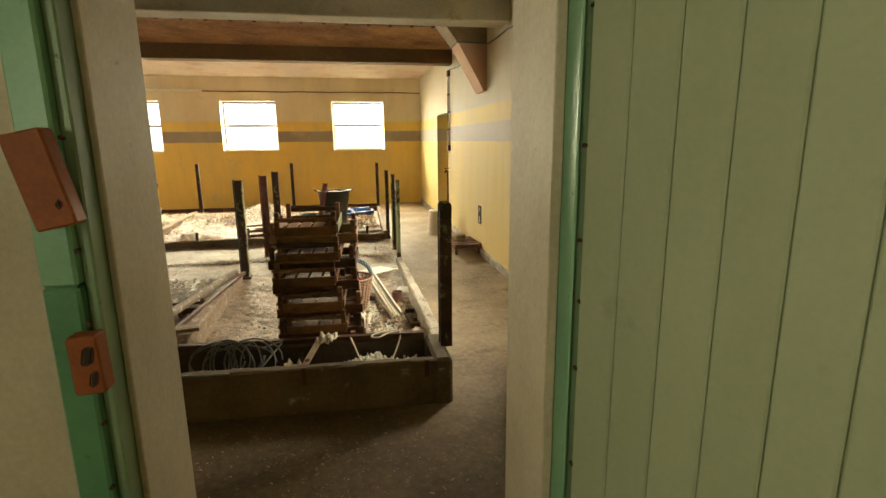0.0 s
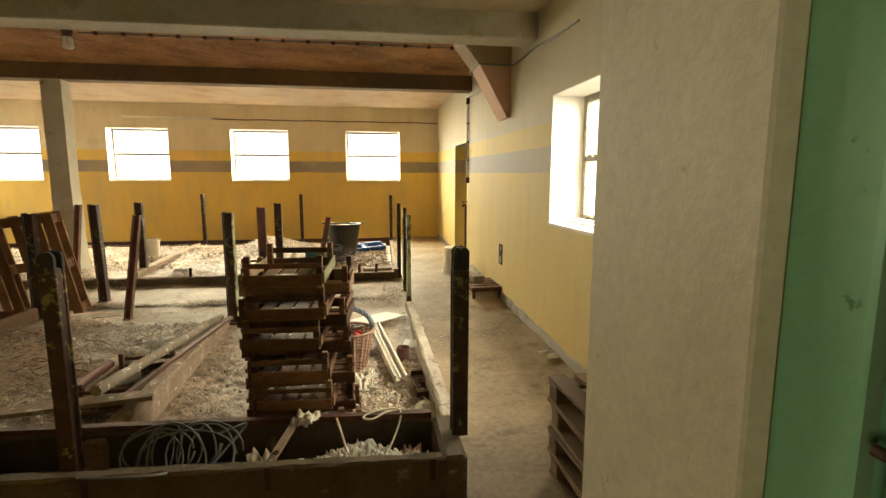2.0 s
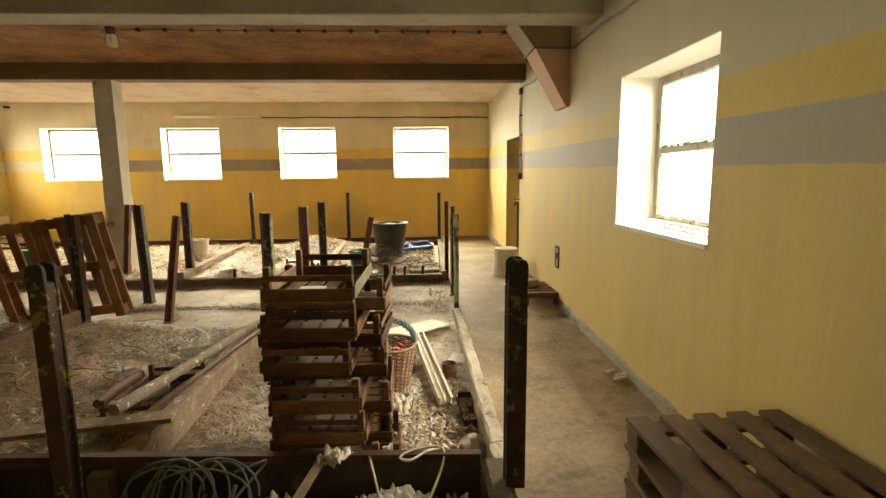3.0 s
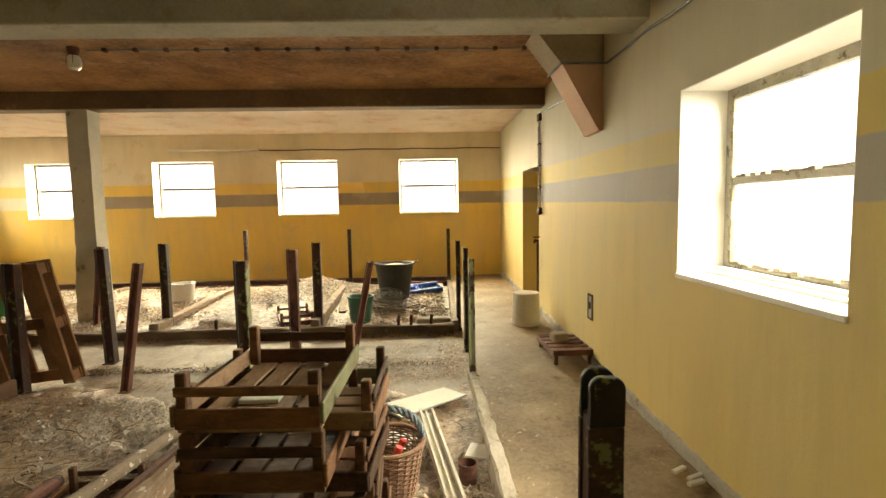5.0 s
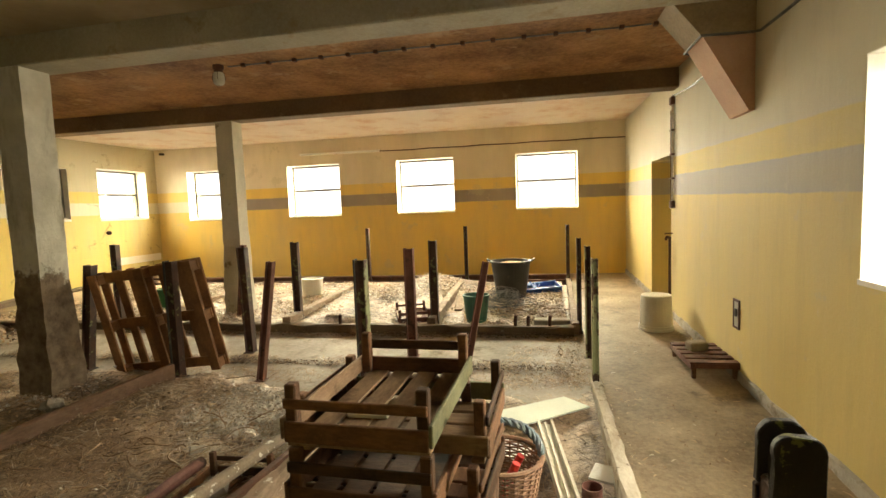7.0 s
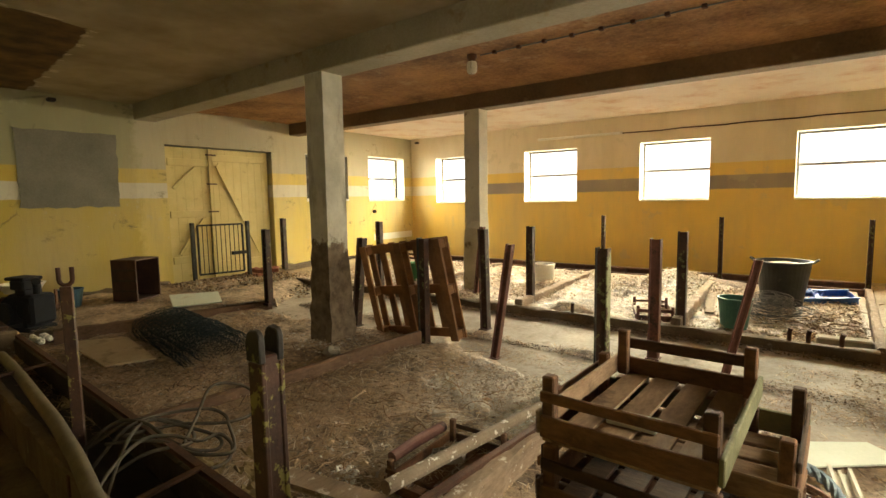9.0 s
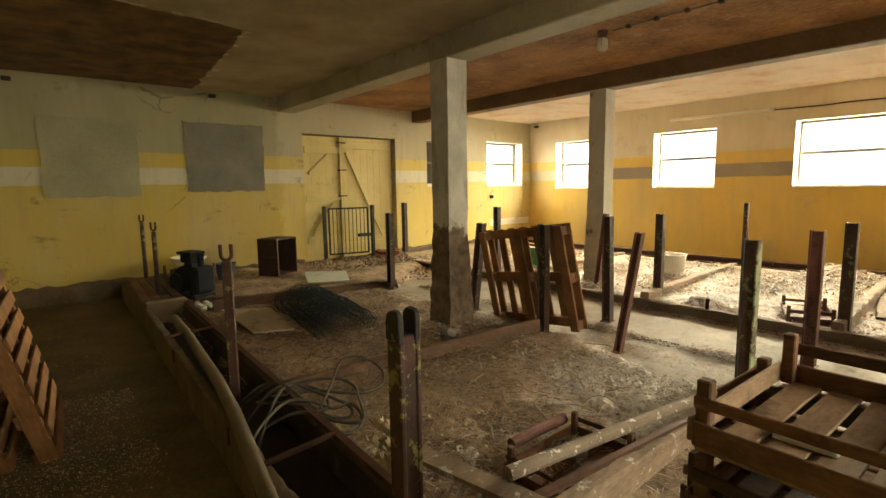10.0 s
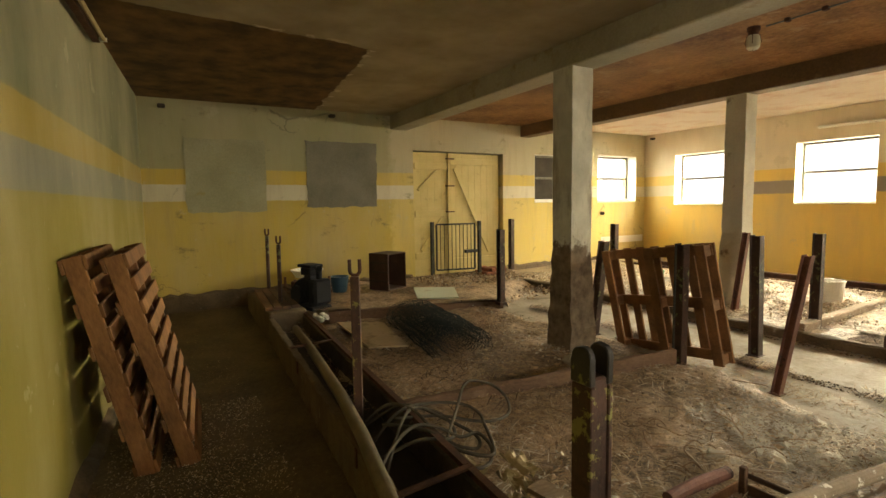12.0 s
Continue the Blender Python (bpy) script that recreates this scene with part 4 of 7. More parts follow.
for nm, c, rot, s in (("wood_block", (-0.518, 3.905, 1.36), -12, (0.074, 0.045, 0.185)), ("wood_block", (-0.490, 3.905, 0.985), -2, (0.058, 0.045, 0.125))):
    bm = box(-s[0] / 2, s[0] / 2, -s[1] / 2, s[1] / 2, -s[2] / 2, s[2] / 2, None, 0.004)
    bm.transform(pose(*c, 0, rot, 0))
    blk = tagged(part(nm, bm, 'orange'), "orange-brown wooden block nailed to the green frame", "wood block")
    # dark insets stand in for the holes' shaded depth
    for hx, hz, hw, hh in ((0.008, 0.022, 0.022, 0.040), (0.012, -0.028, 0.016, 0.034)) if s[2] < 0.15 else ((0.02, -0.05, 0.012, 0.018),):
        hb = box(hx - hw / 2, hx + hw / 2, -s[1] / 2 - 0.003, -s[1] / 2 + 0.004, hz - hh / 2, hz + hh / 2, None, 0.006)
        for v in hb.verts:
            v.co.x += 0.25 * (v.co.z - hz)
        hb.transform(pose(*c, 0, rot, 0))
        part("slot", hb, 'dark', blk, "dark inset drawn for a hole")

# plank door leaf, standing open into the hall
leaf = thing("door_1", pose(0.60, 3.90, 0, 0, 0, -90 + 19.5), "pale green tongue-and-groove plank door standing open", "door", "", "structure")
for k in range(9):
    part("plank", box(0.028 + k * 0.107, 0.028 + (k + 1) * 0.107 - 0.0022, -0.045, -0.012, -0.22, 2.05, None, 0.004), 'plank_green', leaf)
part("backing_board", box(0.028, 0.987, -0.012, 0.012, -0.22, 2.05, None, 0.002), 'green', leaf)
for z in (0.15, 1.75):
    part("hinge", box(0.0, 0.34, -0.052, -0.0455, z - 0.02, z + 0.02, None, 0.002), 'rust', leaf, "iron strap hinge")

# ---------------------------------------------------------------- pens
def litter_h(x, y):
    k = -3.81 + (y - 6.45) * 0.266
    step = 0.04 if -6.7 < x < k else ((0.03 + 0.025 * max(0.0, y - 7.0)) * min(1.0, max(0.0, 1.2 - (x - k) / 0.9)) if k <= x < k + 1.08 else 0.0)
    return 0.10 + step + 0.030 * nz3(x, y, 1.3, 5.0) + 0.018 * nz3(x, y, 4.5, 1.0) + 0.013 * nz3(x, y, 12.0, 3.0)


def pen_litter(x0, x1, y0, y1, lift, label):
    def h(x, y):
        e = min((x - x0), (x1 - x), (y - y0), (y1 - y)) / 0.25
        sink = 0.09 * max(0.0, (y - 9.12 + 0.22 * nz3(x, y, 2.1, 6.0) + 0.10 * nz3(x, y, 7.0, 6.0)) / 0.35) if y < 10 else 0.0
        return gz(x, y) + lift + (litter_h(x, y) - 0.10) * (0.4 + 0.6 * min(1, max(0, e))) - sink
    sheet(x0, x1, y0, y1, 0.035, h, "litter", 'litter', label, "stuff")


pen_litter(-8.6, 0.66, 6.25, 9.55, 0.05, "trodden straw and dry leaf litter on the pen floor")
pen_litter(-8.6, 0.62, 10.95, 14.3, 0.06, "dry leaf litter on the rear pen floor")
sheet(-8.6, 0.75, 8.9, 11.0, 0.06, lambda x, y: gz(x, y) + 0.035 + 0.008 * nz3(x, y, 2.0, 8.0) + 0.004 * nz3(x, y, 9.0, 8.0), "slab", 'slab', "pale worn concrete passage between the pens")


def rough_bar(name, p, q, w, h, mat, label, seg=14, amp=0.008, seed=0):
    """A kerb with uneven, chipped edges; p and q are the ends of its top's middle line."""
    rnd = random.Random(seed)
    p, q = Vector(p), Vector(q)
    d = (q - p).normalized()
    s = Vector((-d.y, d.x, 0)).normalized()
    bm = bmesh.new()
    rings = []
    for i in range(seg + 1):
        c = p.lerp(q, i / seg)
        j = lambda: rnd.uniform(-amp, amp)
        rings.append([bm.verts.new(c + s * (-w / 2 + j()) + Vector((0, 0, -h))), bm.verts.new(c + s * (-w / 2 + j()) + Vector((0, 0, -0.012 + j()))),
                      bm.verts.new(c + s * (-w / 2 + 0.012 + j()) + Vector((0, 0, j() * 0.6))), bm.verts.new(c + s * (w / 2 - 0.012 + j()) + Vector((0, 0, j() * 0.6))),
                      bm.verts.new(c + s * (w / 2 + j()) + Vector((0, 0, -0.012 + j()))), bm.verts.new(c + s * (w / 2 + j()) + Vector((0, 0, -h)))])
    for a, b in zip(rings, rings[1:]):
        for k in range(5):
            bm.faces.new((a[k], a[k + 1], b[k + 1], b[k]))
    bm.faces.new(rings[0]), bm.faces.new(rings[-1][::-1])
    return tagged(part(name, bm, mat), label, "kerb")


def ty(x, y0=5.80):
    return y0 + 0.055 * (0.67 - x)


rough_bar("kerb", (0.66, 6.22, 0.055), (0.695, 9.42, -0.04), 0.085, 0.30, 'kerb_pale', "chipped whitish kerb board along the aisle", 30, 0.007, 1)
rough_bar("kerb", (-1.22, 6.25, 0.03), (-1.26, 8.85, -0.02), 0.11, 0.25, 'kerbwood', "worn kerb between two pens", 24, 0.010, 2)
rough_bar("kerb", (-3.81, 6.45, -0.115), (-3.12, 9.08, 0.098), 0.06, 0.30, 'kerb_brown', "worn kerb between two pens", 24, 0.010, 3)
rough_bar("kerb", (-6.85, 7.0, 0.02), (-6.25, 9.45, 0.0), 0.10, 0.25, 'kerb_brown', "worn kerb between two pens", 20, 0.010, 4)
rough_bar("kerb", (-3.0, 11.0, 0.10), (-3.15, 14.28, 0.085), 0.11, 0.25, 'kerbwood', "pale kerb between two rear pens", 24, 0.010, 5)
rough_bar("kerb", (-1.07, 11.0, 0.10), (-1.19, 14.28, 0.09), 0.10, 0.25, 'kerbwood', "pale kerb between two rear pens", 24, 0.010, 6)
rough_bar("kerb", (0.64, 11.0, 0.05), (0.75, 14.28, 0.085), 0.08, 0.25, 'kerbwood', "pale kerb board along the aisle", 24, 0.008, 7)
rough_bar("kerb", (-8.5, 11.0, 0.018), (0.62, 10.98, 0.018), 0.10, 0.2, 'trough', "low concrete kerb along the passage", 60, 0.016, 8)
rough_bar("kerb", (-5.1, 11.0, 0.10), (-5.2, 14.28, 0.085), 0.11, 0.25, 'kerbwood', "pale kerb between two rear pens", 24, 0.010, 9)
rear_trough = thing("rear_trough", Matrix(), "rear feeding trough edged with dark rusty steel", "trough")
r1_ = rough_bar("steel_rim", (-8.55, 14.32, 0.06), (0.80, 14.32, 0.06), 0.05, 0.16, 'rust', "dark rusty steel rim of the rear trough", 30, 0.003, 10)
r2_ = rough_bar("steel_rim", (-8.55, 14.80, 0.085), (0.80, 14.80, 0.085), 0.05, 0.26, 'rust', "dark rusty steel rim of the rear trough", 30, 0.003, 11)
for r_ in (r1_, r2_):
    r_.parent = rear_trough
    del r_["category"]
part("trough_bottom", box(-8.55, 0.75, 14.34, 14.78, -0.2, -0.01), 'trough', rear_trough)

# raised far pen beside the end wall
bm = bmesh.new()
g = []
for j in range(70):
    y = 6.62 + 4.7 * j / 69
    xb = (-6.80 + (y - 7.0) * 0.245) if y < 9.5 else (-6.19 - (y - 9.5) * 0.75)
    row = []
    for i in range(46):
        x = XL + 0.03 + (xb - XL - 0.03) * i / 45
        fall = 1.0 if y < 9.5 else max(0.0, min(1.0, (xb - x) / 0.5))
        h = 0.035 + 0.03 * nz3(x, y, 1.6, 4.0) + 0.022 * nz3(x, y, 6.0, 2.0) + 0.06 * max(0, 1 - (x - XL) / 0.7)
        row.append(bm.verts.new((x, y, (gz(x, y) + 0.03) * (1 - fall) + h * fall)))
    g.append(row)
for p, q in zip(g, g[1:]):
    for i in range(45):
        bm.faces.new((p[i], p[i + 1], q[i + 1], q[i]))
tagged(part("litter", bm, 'litter', None, "", True), "raised heap of dirt and litter in the far pen", "", "", "stuff")

# front feeding trough
def trough(x0, x1, name, label):
    root = thing(name, Matrix(), label, "trough")
    z1 = 0.062

    def strip(nm, ya, yb, za, zb, mat, seg, amp, seed):
        rnd = random.Random(seed)
        bm = bmesh.new()
        rings = []
        for i in range(seg + 1):
            x = x0 + (x1 - x0) * i / seg
            j = lambda: rnd.uniform(-amp, amp)
            rings.append([bm.verts.new((x, ty(x, ya) + j(), za)), bm.verts.new((x, ty(x, ya) + j() * 0.5, zb - 0.012 + j())), bm.verts.new((x, ty(x, ya) + 0.012 + j(), zb + j() * 0.5)),
                          bm.verts.new((x, ty(x, yb) - 0.012 + j(), zb + j() * 0.5)), bm.verts.new((x, ty(x, yb) + j(), zb - 0.012 + j())), bm.verts.new((x, ty(x, yb) + j(), za))])
        for a, b in zip(rings, rings[1:]):
            for k in range(6):
                bm.faces.new((a[k], a[(k + 1) % 6], b[(k + 1) % 6], b[k]))
        bm.faces.new(rings[0]), bm.faces.new(rings[-1][::-1])
        return part(nm, bm, mat, root)
    strip("front_wall", 5.785, 5.855, -0.30, z1, 'trough', 110, 0.007, 21)
    # rear wall and bottom are near-black, the front wall brown
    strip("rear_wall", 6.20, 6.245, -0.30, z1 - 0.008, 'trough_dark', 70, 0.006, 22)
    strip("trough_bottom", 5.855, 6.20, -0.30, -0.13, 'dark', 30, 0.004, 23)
    bm = bar((x0, ty(x0, 6.235), z1 + 0.01), (x1, ty(x1, 6.235), z1 + 0.01), 0.035, 0.035)
    part("rear_rim", bm, 'rust', root, "rusty steel angle on the rear edge")
    return root


trough(-6.62, 0.55, "feeding_trough", "long dirty concrete feeding trough along the front aisle")
tagged(part("trough_end", box(0.552, 0.672, 5.783, 6.24, -0.30, 0.068, None, 0.022), 'trough'), "rounded concrete end block of the feeding trough", "trough end")

for x in (0.50, -0.27, -1.07, -2.9, -4.7):
    tagged(part("strap_clip", box(x - 0.014, x + 0.014, ty(x, 5.785) - 0.012, ty(x, 5.785) - 0.0015, -0.045, 0.068, None, 0.002), 'rust'), "dark steel strap end on the trough's face", "strap end", "strap ends on the trough")


# ---------------------------------------------------------------- posts
def post(x, y, z0, z1, label, top=(0.0, 0.0), w=0.07, mat='post', fork=False, turn=0.0, group="rusty pen posts", depth=None, flange=None, edge=None):
    """An upright of two steel angles welded to a box, open at the top."""
    root = thing("post", pose(x, y, z0, 0, 0, turn), label, "post", group)
    h = z1 - z0
    T = Vector((*top, h))

    def sl(a, b, c, d, z, zz, nm, lab="", mt=None):
        bm = box(a, b, c, d, z, zz, None, 0.003)
        for v in bm.verts:
            v.co += Vector((T.x, T.y, 0)) * (v.co.z / h)
        part(nm, bm, mt or mat, root, lab)
    if fork:
        sl(-w / 2 + 0.004, w / 2 - 0.004, -0.025, 0.025, 0, h - 0.115, "shaft")
        bm = tube([(w / 2 * math.cos(a) + T.x, T.y, h - 0.075 - w / 2 * math.sin(a)) for a in (0, 0.5, 1.05, 1.57, 2.09, 2.64, 3.14)], 0.013, 8)
        part("fork", bm, 'rust', root, "dark rusty curved fork")
        for s_ in (-1, 1):
            part("prong", tube([(s_ * w / 2 + T.x, T.y, h - 0.077), (s_ * w / 2 + T.x, T.y, h)], 0.013, 8), 'rust', root)
    else:
        d = depth or w
        sl(-w / 2, -w / 2 + 0.012, -d / 2, d / 2, 0, h, "flange", "", flange)
        sl(w / 2 - 0.012, w / 2, -d / 2, d / 2, 0, h - 0.004, "flange", "", edge)
        sl(-w / 2 + 0.012, w / 2 - 0.012, -d / 2 + 0.020, -d / 2 + 0.030, 0, h - 0.008, "web")
        sl(-w / 2 + 0.012, w / 2 - 0.012, d / 2 - 0.016, d / 2 - 0.004, 0, h - 0.014, "web")
        sl(-w / 2 - 0.015, w / 2 + 0.015, -w / 2 - 0.015, w / 2 + 0.015, -0.03, 0.012, "foot_plate")
    return root


POSTS = [(-3.14, 9.18, -0.08, 1.045, 0, 0), (-4.45, 9.45, -0.12, 0.99, 0.15, 0.0), (-1.18, 8.94, -0.10, 1.054, 0, 0), (-1.08, 10.10, -0.11, 1.04, 0, 0),
         (-1.06, 11.18, -0.09, 1.04, 0, 0), (-3.02, 11.38, -0.08, 1.05, 0, 0), (-2.98, 10.14, -0.11, 1.085, -0.03, 0), (0.69, 9.33, -0.13, 0.99, 0, 0),
         (0.71, 10.17, -0.11, 1.02, 0, 0), (0.70, 11.18, -0.09, 1.03, 0, 0), (0.745, 14.42, 0.05, 1.05, 0, 0), (-1.13, 14.48, 0.05, 1.07, 0, 0),
         (-3.10, 14.55, 0.05, 1.08, 0, 0), (-5.75, 11.25, -0.05, 1.085, 0, 0), (-6.18, 9.38, -0.02, 1.055, 0, 0), (-8.45, 11.3, 0.05, 1.11, 0, 0)]
# three posts get a blackened left flange, their shaded side put into the paint
for x, y, z0, z1, tx, ty_ in POSTS:
    post(x, y, z0, z1, "rusty steel pen post with flaking green paint", (tx, ty_), 0.062 if y > 13 else (0.052 if x > 0.5 else 0.098), depth=0.085,
         mat='greenpost' if y == 9.33 else ('redpost' if y == 10.10 else 'post'), flange='greenpost' if y in (9.33, 10.17) else ('darkpost' if x in (-1.18, -3.14, -6.18) else None),
         edge='greenpost' if y == 8.94 else None)


def lug_post(x, y, z0, z1, label, w=0.082, d=0.062, lug=0.10, mat='post'):
    """A square steel post with two rounded lugs at its top."""
    root = thing("post", pose(x, y, z0), label, "post", "rusty pen posts")
    h = z1 - z0
    part("shaft", box(-w / 2 + 0.006, w / 2 - 0.006, -d / 2 + 0.004, d / 2 - 0.004, 0, h - lug, None, 0.006), mat, root)
    for s_ in (-1, 1):
        bm = bmesh.new()
        outline = [(-w / 2, h - lug - 0.02), (w / 2, h - lug - 0.02), (w / 2, h - 0.028)] + [(w / 2 - 0.028 + 0.028 * math.cos(a), h - 0.028 + 0.028 * math.sin(a)) for a in (0.4, 0.8, 1.2, 1.5)] + \
                  [(-w / 2 + 0.028 - 0.028 * math.cos(a), h - 0.028 + 0.028 * math.sin(a)) for a in (1.5, 1.2, 0.8, 0.4)] + [(-w / 2, h - 0.028), (-w / 2 + 0.004, h - lug * 0.5)]
        yy = s_ * (d / 2 - 0.006)
        fa = [bm.verts.new((u, yy - 0.012, v)) for u, v in outline]
        fb = [bm.verts.new((u, yy + 0.009, v)) for u, v in outline]
        bm.faces.new(fa), bm.faces.new(fb[::-1])
        for i in range(len(outline)):
            j = (i + 1) % len(outline)
            bm.faces.new((fa[i], fa[j], fb[j], fb[i]))
        for v in bm.verts:
            v.co += Vector((0.004 * noise.noise(v.co * 40), 0, 0.004 * noise.noise(v.co * 33 + Vector((s_, 0, 0)))))
        bmesh.ops.bevel(bm, geom=bm.edges[:], offset=0.0035, segments=1, affect='EDGES')
        part("lug", bm, 'lug', root, "rounded black lug")
        part("flange", box(-w / 2, w / 2, yy - 0.008, yy + 0.008, 0, h - lug - 0.022, None, 0.003), mat, root)
    return root


lug_post(0.671, 6.03, 0.06, 1.058, "black rusty post with two rounded lugs at the trough's end", 0.082, 0.074, 0.095)
lug_post(-1.195, 6.035, -0.02, 1.07, "rusty post with flaking yellow-green paint and two rounded lugs", 0.07, 0.074, 0.078, mat='yellowpost')
post(-2.37, 9.32, -0.13, 1.01, "red-brown steel post leaning to one side", (0.18, 0.0), 0.068, 'redpost')
post(-0.44, 9.54, -0.12, 0.955, "red-brown steel post leaning to one side", (0.22, 0.0), 0.062, 'redpost')
post(-4.00, 11.50, -0.08, 1.02, "red-brown steel post leaning on the column", (0.13, 0.0), 0.07, 'redpost')
for x, y, z0, z1, tx in ((-3.50, 6.21, -0.12, 1.07, -0.03), (-7.05, 6.42, 0.08, 1.05, -0.02), (-8.40, 6.52, 0.08, 1.09, 0)):
    post(x, y, z0, z1, "rusty forked steel pen post", (0, 0.02), 0.068 if x > -5 else 0.052, 'yellowpost' if x > -5 else 'post', True, 62)


# ---------------------------------------------------------------- crates
def crate(m, label, L=0.61, W=0.43, H=0.18, slats=4, green=False, group="stacked fruit crates", top=False, mat=None):
    """A slatted fruit crate: base slats along its length, low side boards, a board and a rail at each end, corner posts."""
    root = thing("fruit_crate", m, label, "crate", group)
    mt = mat or ('crate_dusty' if top else 'crate')
    rnd = random.Random(int(1000 * (m.translation.z + 2)) + int(100 * m.translation.x))
    gap = (W - 0.04) / slats
    wood = mat or ('crate_black' if rnd.random() < 0.13 and not top else 'crate')
    if wood == 'crate_black':
        mt = wood
    r = lambda v: rnd.uniform(-v, v)
    for k in range(slats):
        a = -W / 2 + 0.02 + k * gap
        part("base_slat", box(a + 0.008 + r(0.004), a + gap - 0.012 + r(0.004), -L / 2, L / 2, 0.012, 0.022, None, 0.002), mt, root)
    for s in (-1, 1):
        part("side_board", box(s * (W / 2) - 0.006, s * (W / 2) + 0.006, -L / 2 - 0.004, L / 2 + 0.004, 0.025 + r(0.004), 0.088 + r(0.006), None, 0.003), 'crate_green' if green and s > 0 else mt, root)
        part("end_board", box(-W / 2 + 0.007, W / 2 - 0.007, s * L / 2 - 0.006, s * L / 2 + 0.006, 0.016, 0.074 + r(0.005), None, 0.003), wood, root)
        if rnd.random() > 0.07 or top:
            part("end_rail", box(-W / 2 + 0.007, W / 2 - 0.007, s * L / 2 - 0.005, s * L / 2 + 0.005, 0.112 + r(0.004), 0.143 + r(0.005), None, 0.003), wood, root)
        part("bearer", box(-W / 2 + 0.007, W / 2 - 0.007, s * (L / 2 - 0.03) - 0.02, s * (L / 2 - 0.03) + 0.02, 0.0, 0.0115, None, 0.002), mt, root)
        for u in (-1, 1):
            part("corner_post", box(u * (W / 2 - 0.024) - 0.017, u * (W / 2 - 0.024) + 0.017, s * (L / 2 - 0.023) - 0.016, s * (L / 2 - 0.023) + 0.016, 0.0225, H + r(0.004), None, 0.004), wood, root)
    return root


rc = random.Random(5)
for k in range(-1, 11):
    zz = -0.10 + 0.09 * k
    dx = 0.07 * (1 - k / 10) + rc.uniform(-0.032, 0.032)
    if k % 2 == 0:
        crate(pose(-0.262 + dx, 6.64 + rc.uniform(-0.015, 0.02), zz, 0, 0, rc.uniform(-4, 4) if k < 10 else -2.0), "worn brown wooden fruit crate in a cross-stacked pile", top=k == 10, green=k == 10)
    else:
        crate(pose(-0.235 + dx, 6.69 + rc.uniform(-0.02, 0.02), zz, 0, 0, 90 + rc.uniform(-4.5, 4.5)), "worn brown wooden fruit crate laid crosswise in a pile", green=k in (3, 9), top=k == 9)
tagged(part("paper_packet", box(-0.33, -0.20, 6.50, 6.58, 0.824, 0.838, None, 0.003), 'pale_board'), "pale flattened paper packet lying in the top crate", "packet")
crate(pose(-1.52, 7.40, -0.15, 0, 0, 2), "dark wooden fruit crate standing in the litter", group="", W=0.42, L=0.66)
crate(pose(-1.47, 11.62, -0.05, 0, 0, 20), "red-brown wooden fruit crate in the rear pen", group="", mat='redpost')


# ---------------------------------------------------------------- pallets
def frame_pose(origin, ex, ey):
    ex = Vector(ex).normalized()
    ey = Vector(ey)
    ey = (ey - ex * ey.dot(ex)).normalized()
    ez = ex.cross(ey)
    return Matrix(((ex.x, ey.x, ez.x, origin[0]), (ex.y, ey.y, ez.y, origin[1]), (ex.z, ey.z, ez.z, origin[2]), (0, 0, 0, 1)))


def pallet(m, label, L=1.2, W=0.8, ys=(), bottom=(0, 2, 4), mat='pallet', bw=0.10, group="wooden pallets", cross=3):
    """Deck boards along x at the given y, on cross boards and blocks, with bottom boards under some of them."""
    root = thing("pallet", m, label, "pallet", group)
    for y in ys:
        part("deck_board", box(-L / 2, L / 2, y - bw / 2, y + bw / 2, 0.122, 0.144, None, 0.003), mat, root)
    for k in range(cross):
        x = -L / 2 + 0.06 + (L - 0.12) * k / (cross - 1)
        part("cross_board", box(x - 0.05, x + 0.05, -W / 2, W / 2, 0.1, 0.1215, None, 0.003), mat, root)
        for y in (-W / 2 + 0.055, 0, W / 2 - 0.055):
            part("block", box(x - 0.048, x + 0.048, y - 0.05, y + 0.05, 0.0225, 0.0995, None, 0.004), mat, root)
    for y in (-W / 2 + 0.05, 0, W / 2 - 0.05):
        part("bottom_board", box(-L / 2, L / 2, y - 0.05, y + 0.05, 0, 0.022, None, 0.003), mat, root)
    return root


def stringer_pallet(m, label, L=1.2, W=1.0, n=9, mat='pallet', back=5):
    """Three leaning stringers with slats across their outer side and a few across the inner one."""
    root = thing("pallet", m, label, "pallet", "wooden pallets")
    for x in (-W / 2 + 0.025, 0, W / 2 - 0.025):
        part("stringer", box(x - 0.022, x + 0.022, -0.05, 0.05, -L / 2, L / 2, None, 0.005), mat, root)
    for k in range(n):
        z = -L / 2 + 0.05 + (L - 0.10) * k / (n - 1)
        part("slat", box(-W / 2, W / 2, 0.0505, 0.07, z - 0.045, z + 0.045, None, 0.003), mat, root)
    for k in range(back):
        z = -L / 2 + 0.05 + (L - 0.10) * k / (back - 1)
        part("slat", box(-W / 2, W / 2, -0.07, -0.0505, z - 0.045, z + 0.045, None, 0.003), mat, root)
    return root


pallet(frame_pose((-3.49, 9.30, 0.425), (-0.13, -0.13, 1), (1, -0.03, 0)), "brown wooden pallet leaning upright against pen posts", L=1.10, W=1.22,
       ys=(-0.56, -0.37, -0.20, -0.02, 0.16, 0.36, 0.47, 0.575), bw=0.095)
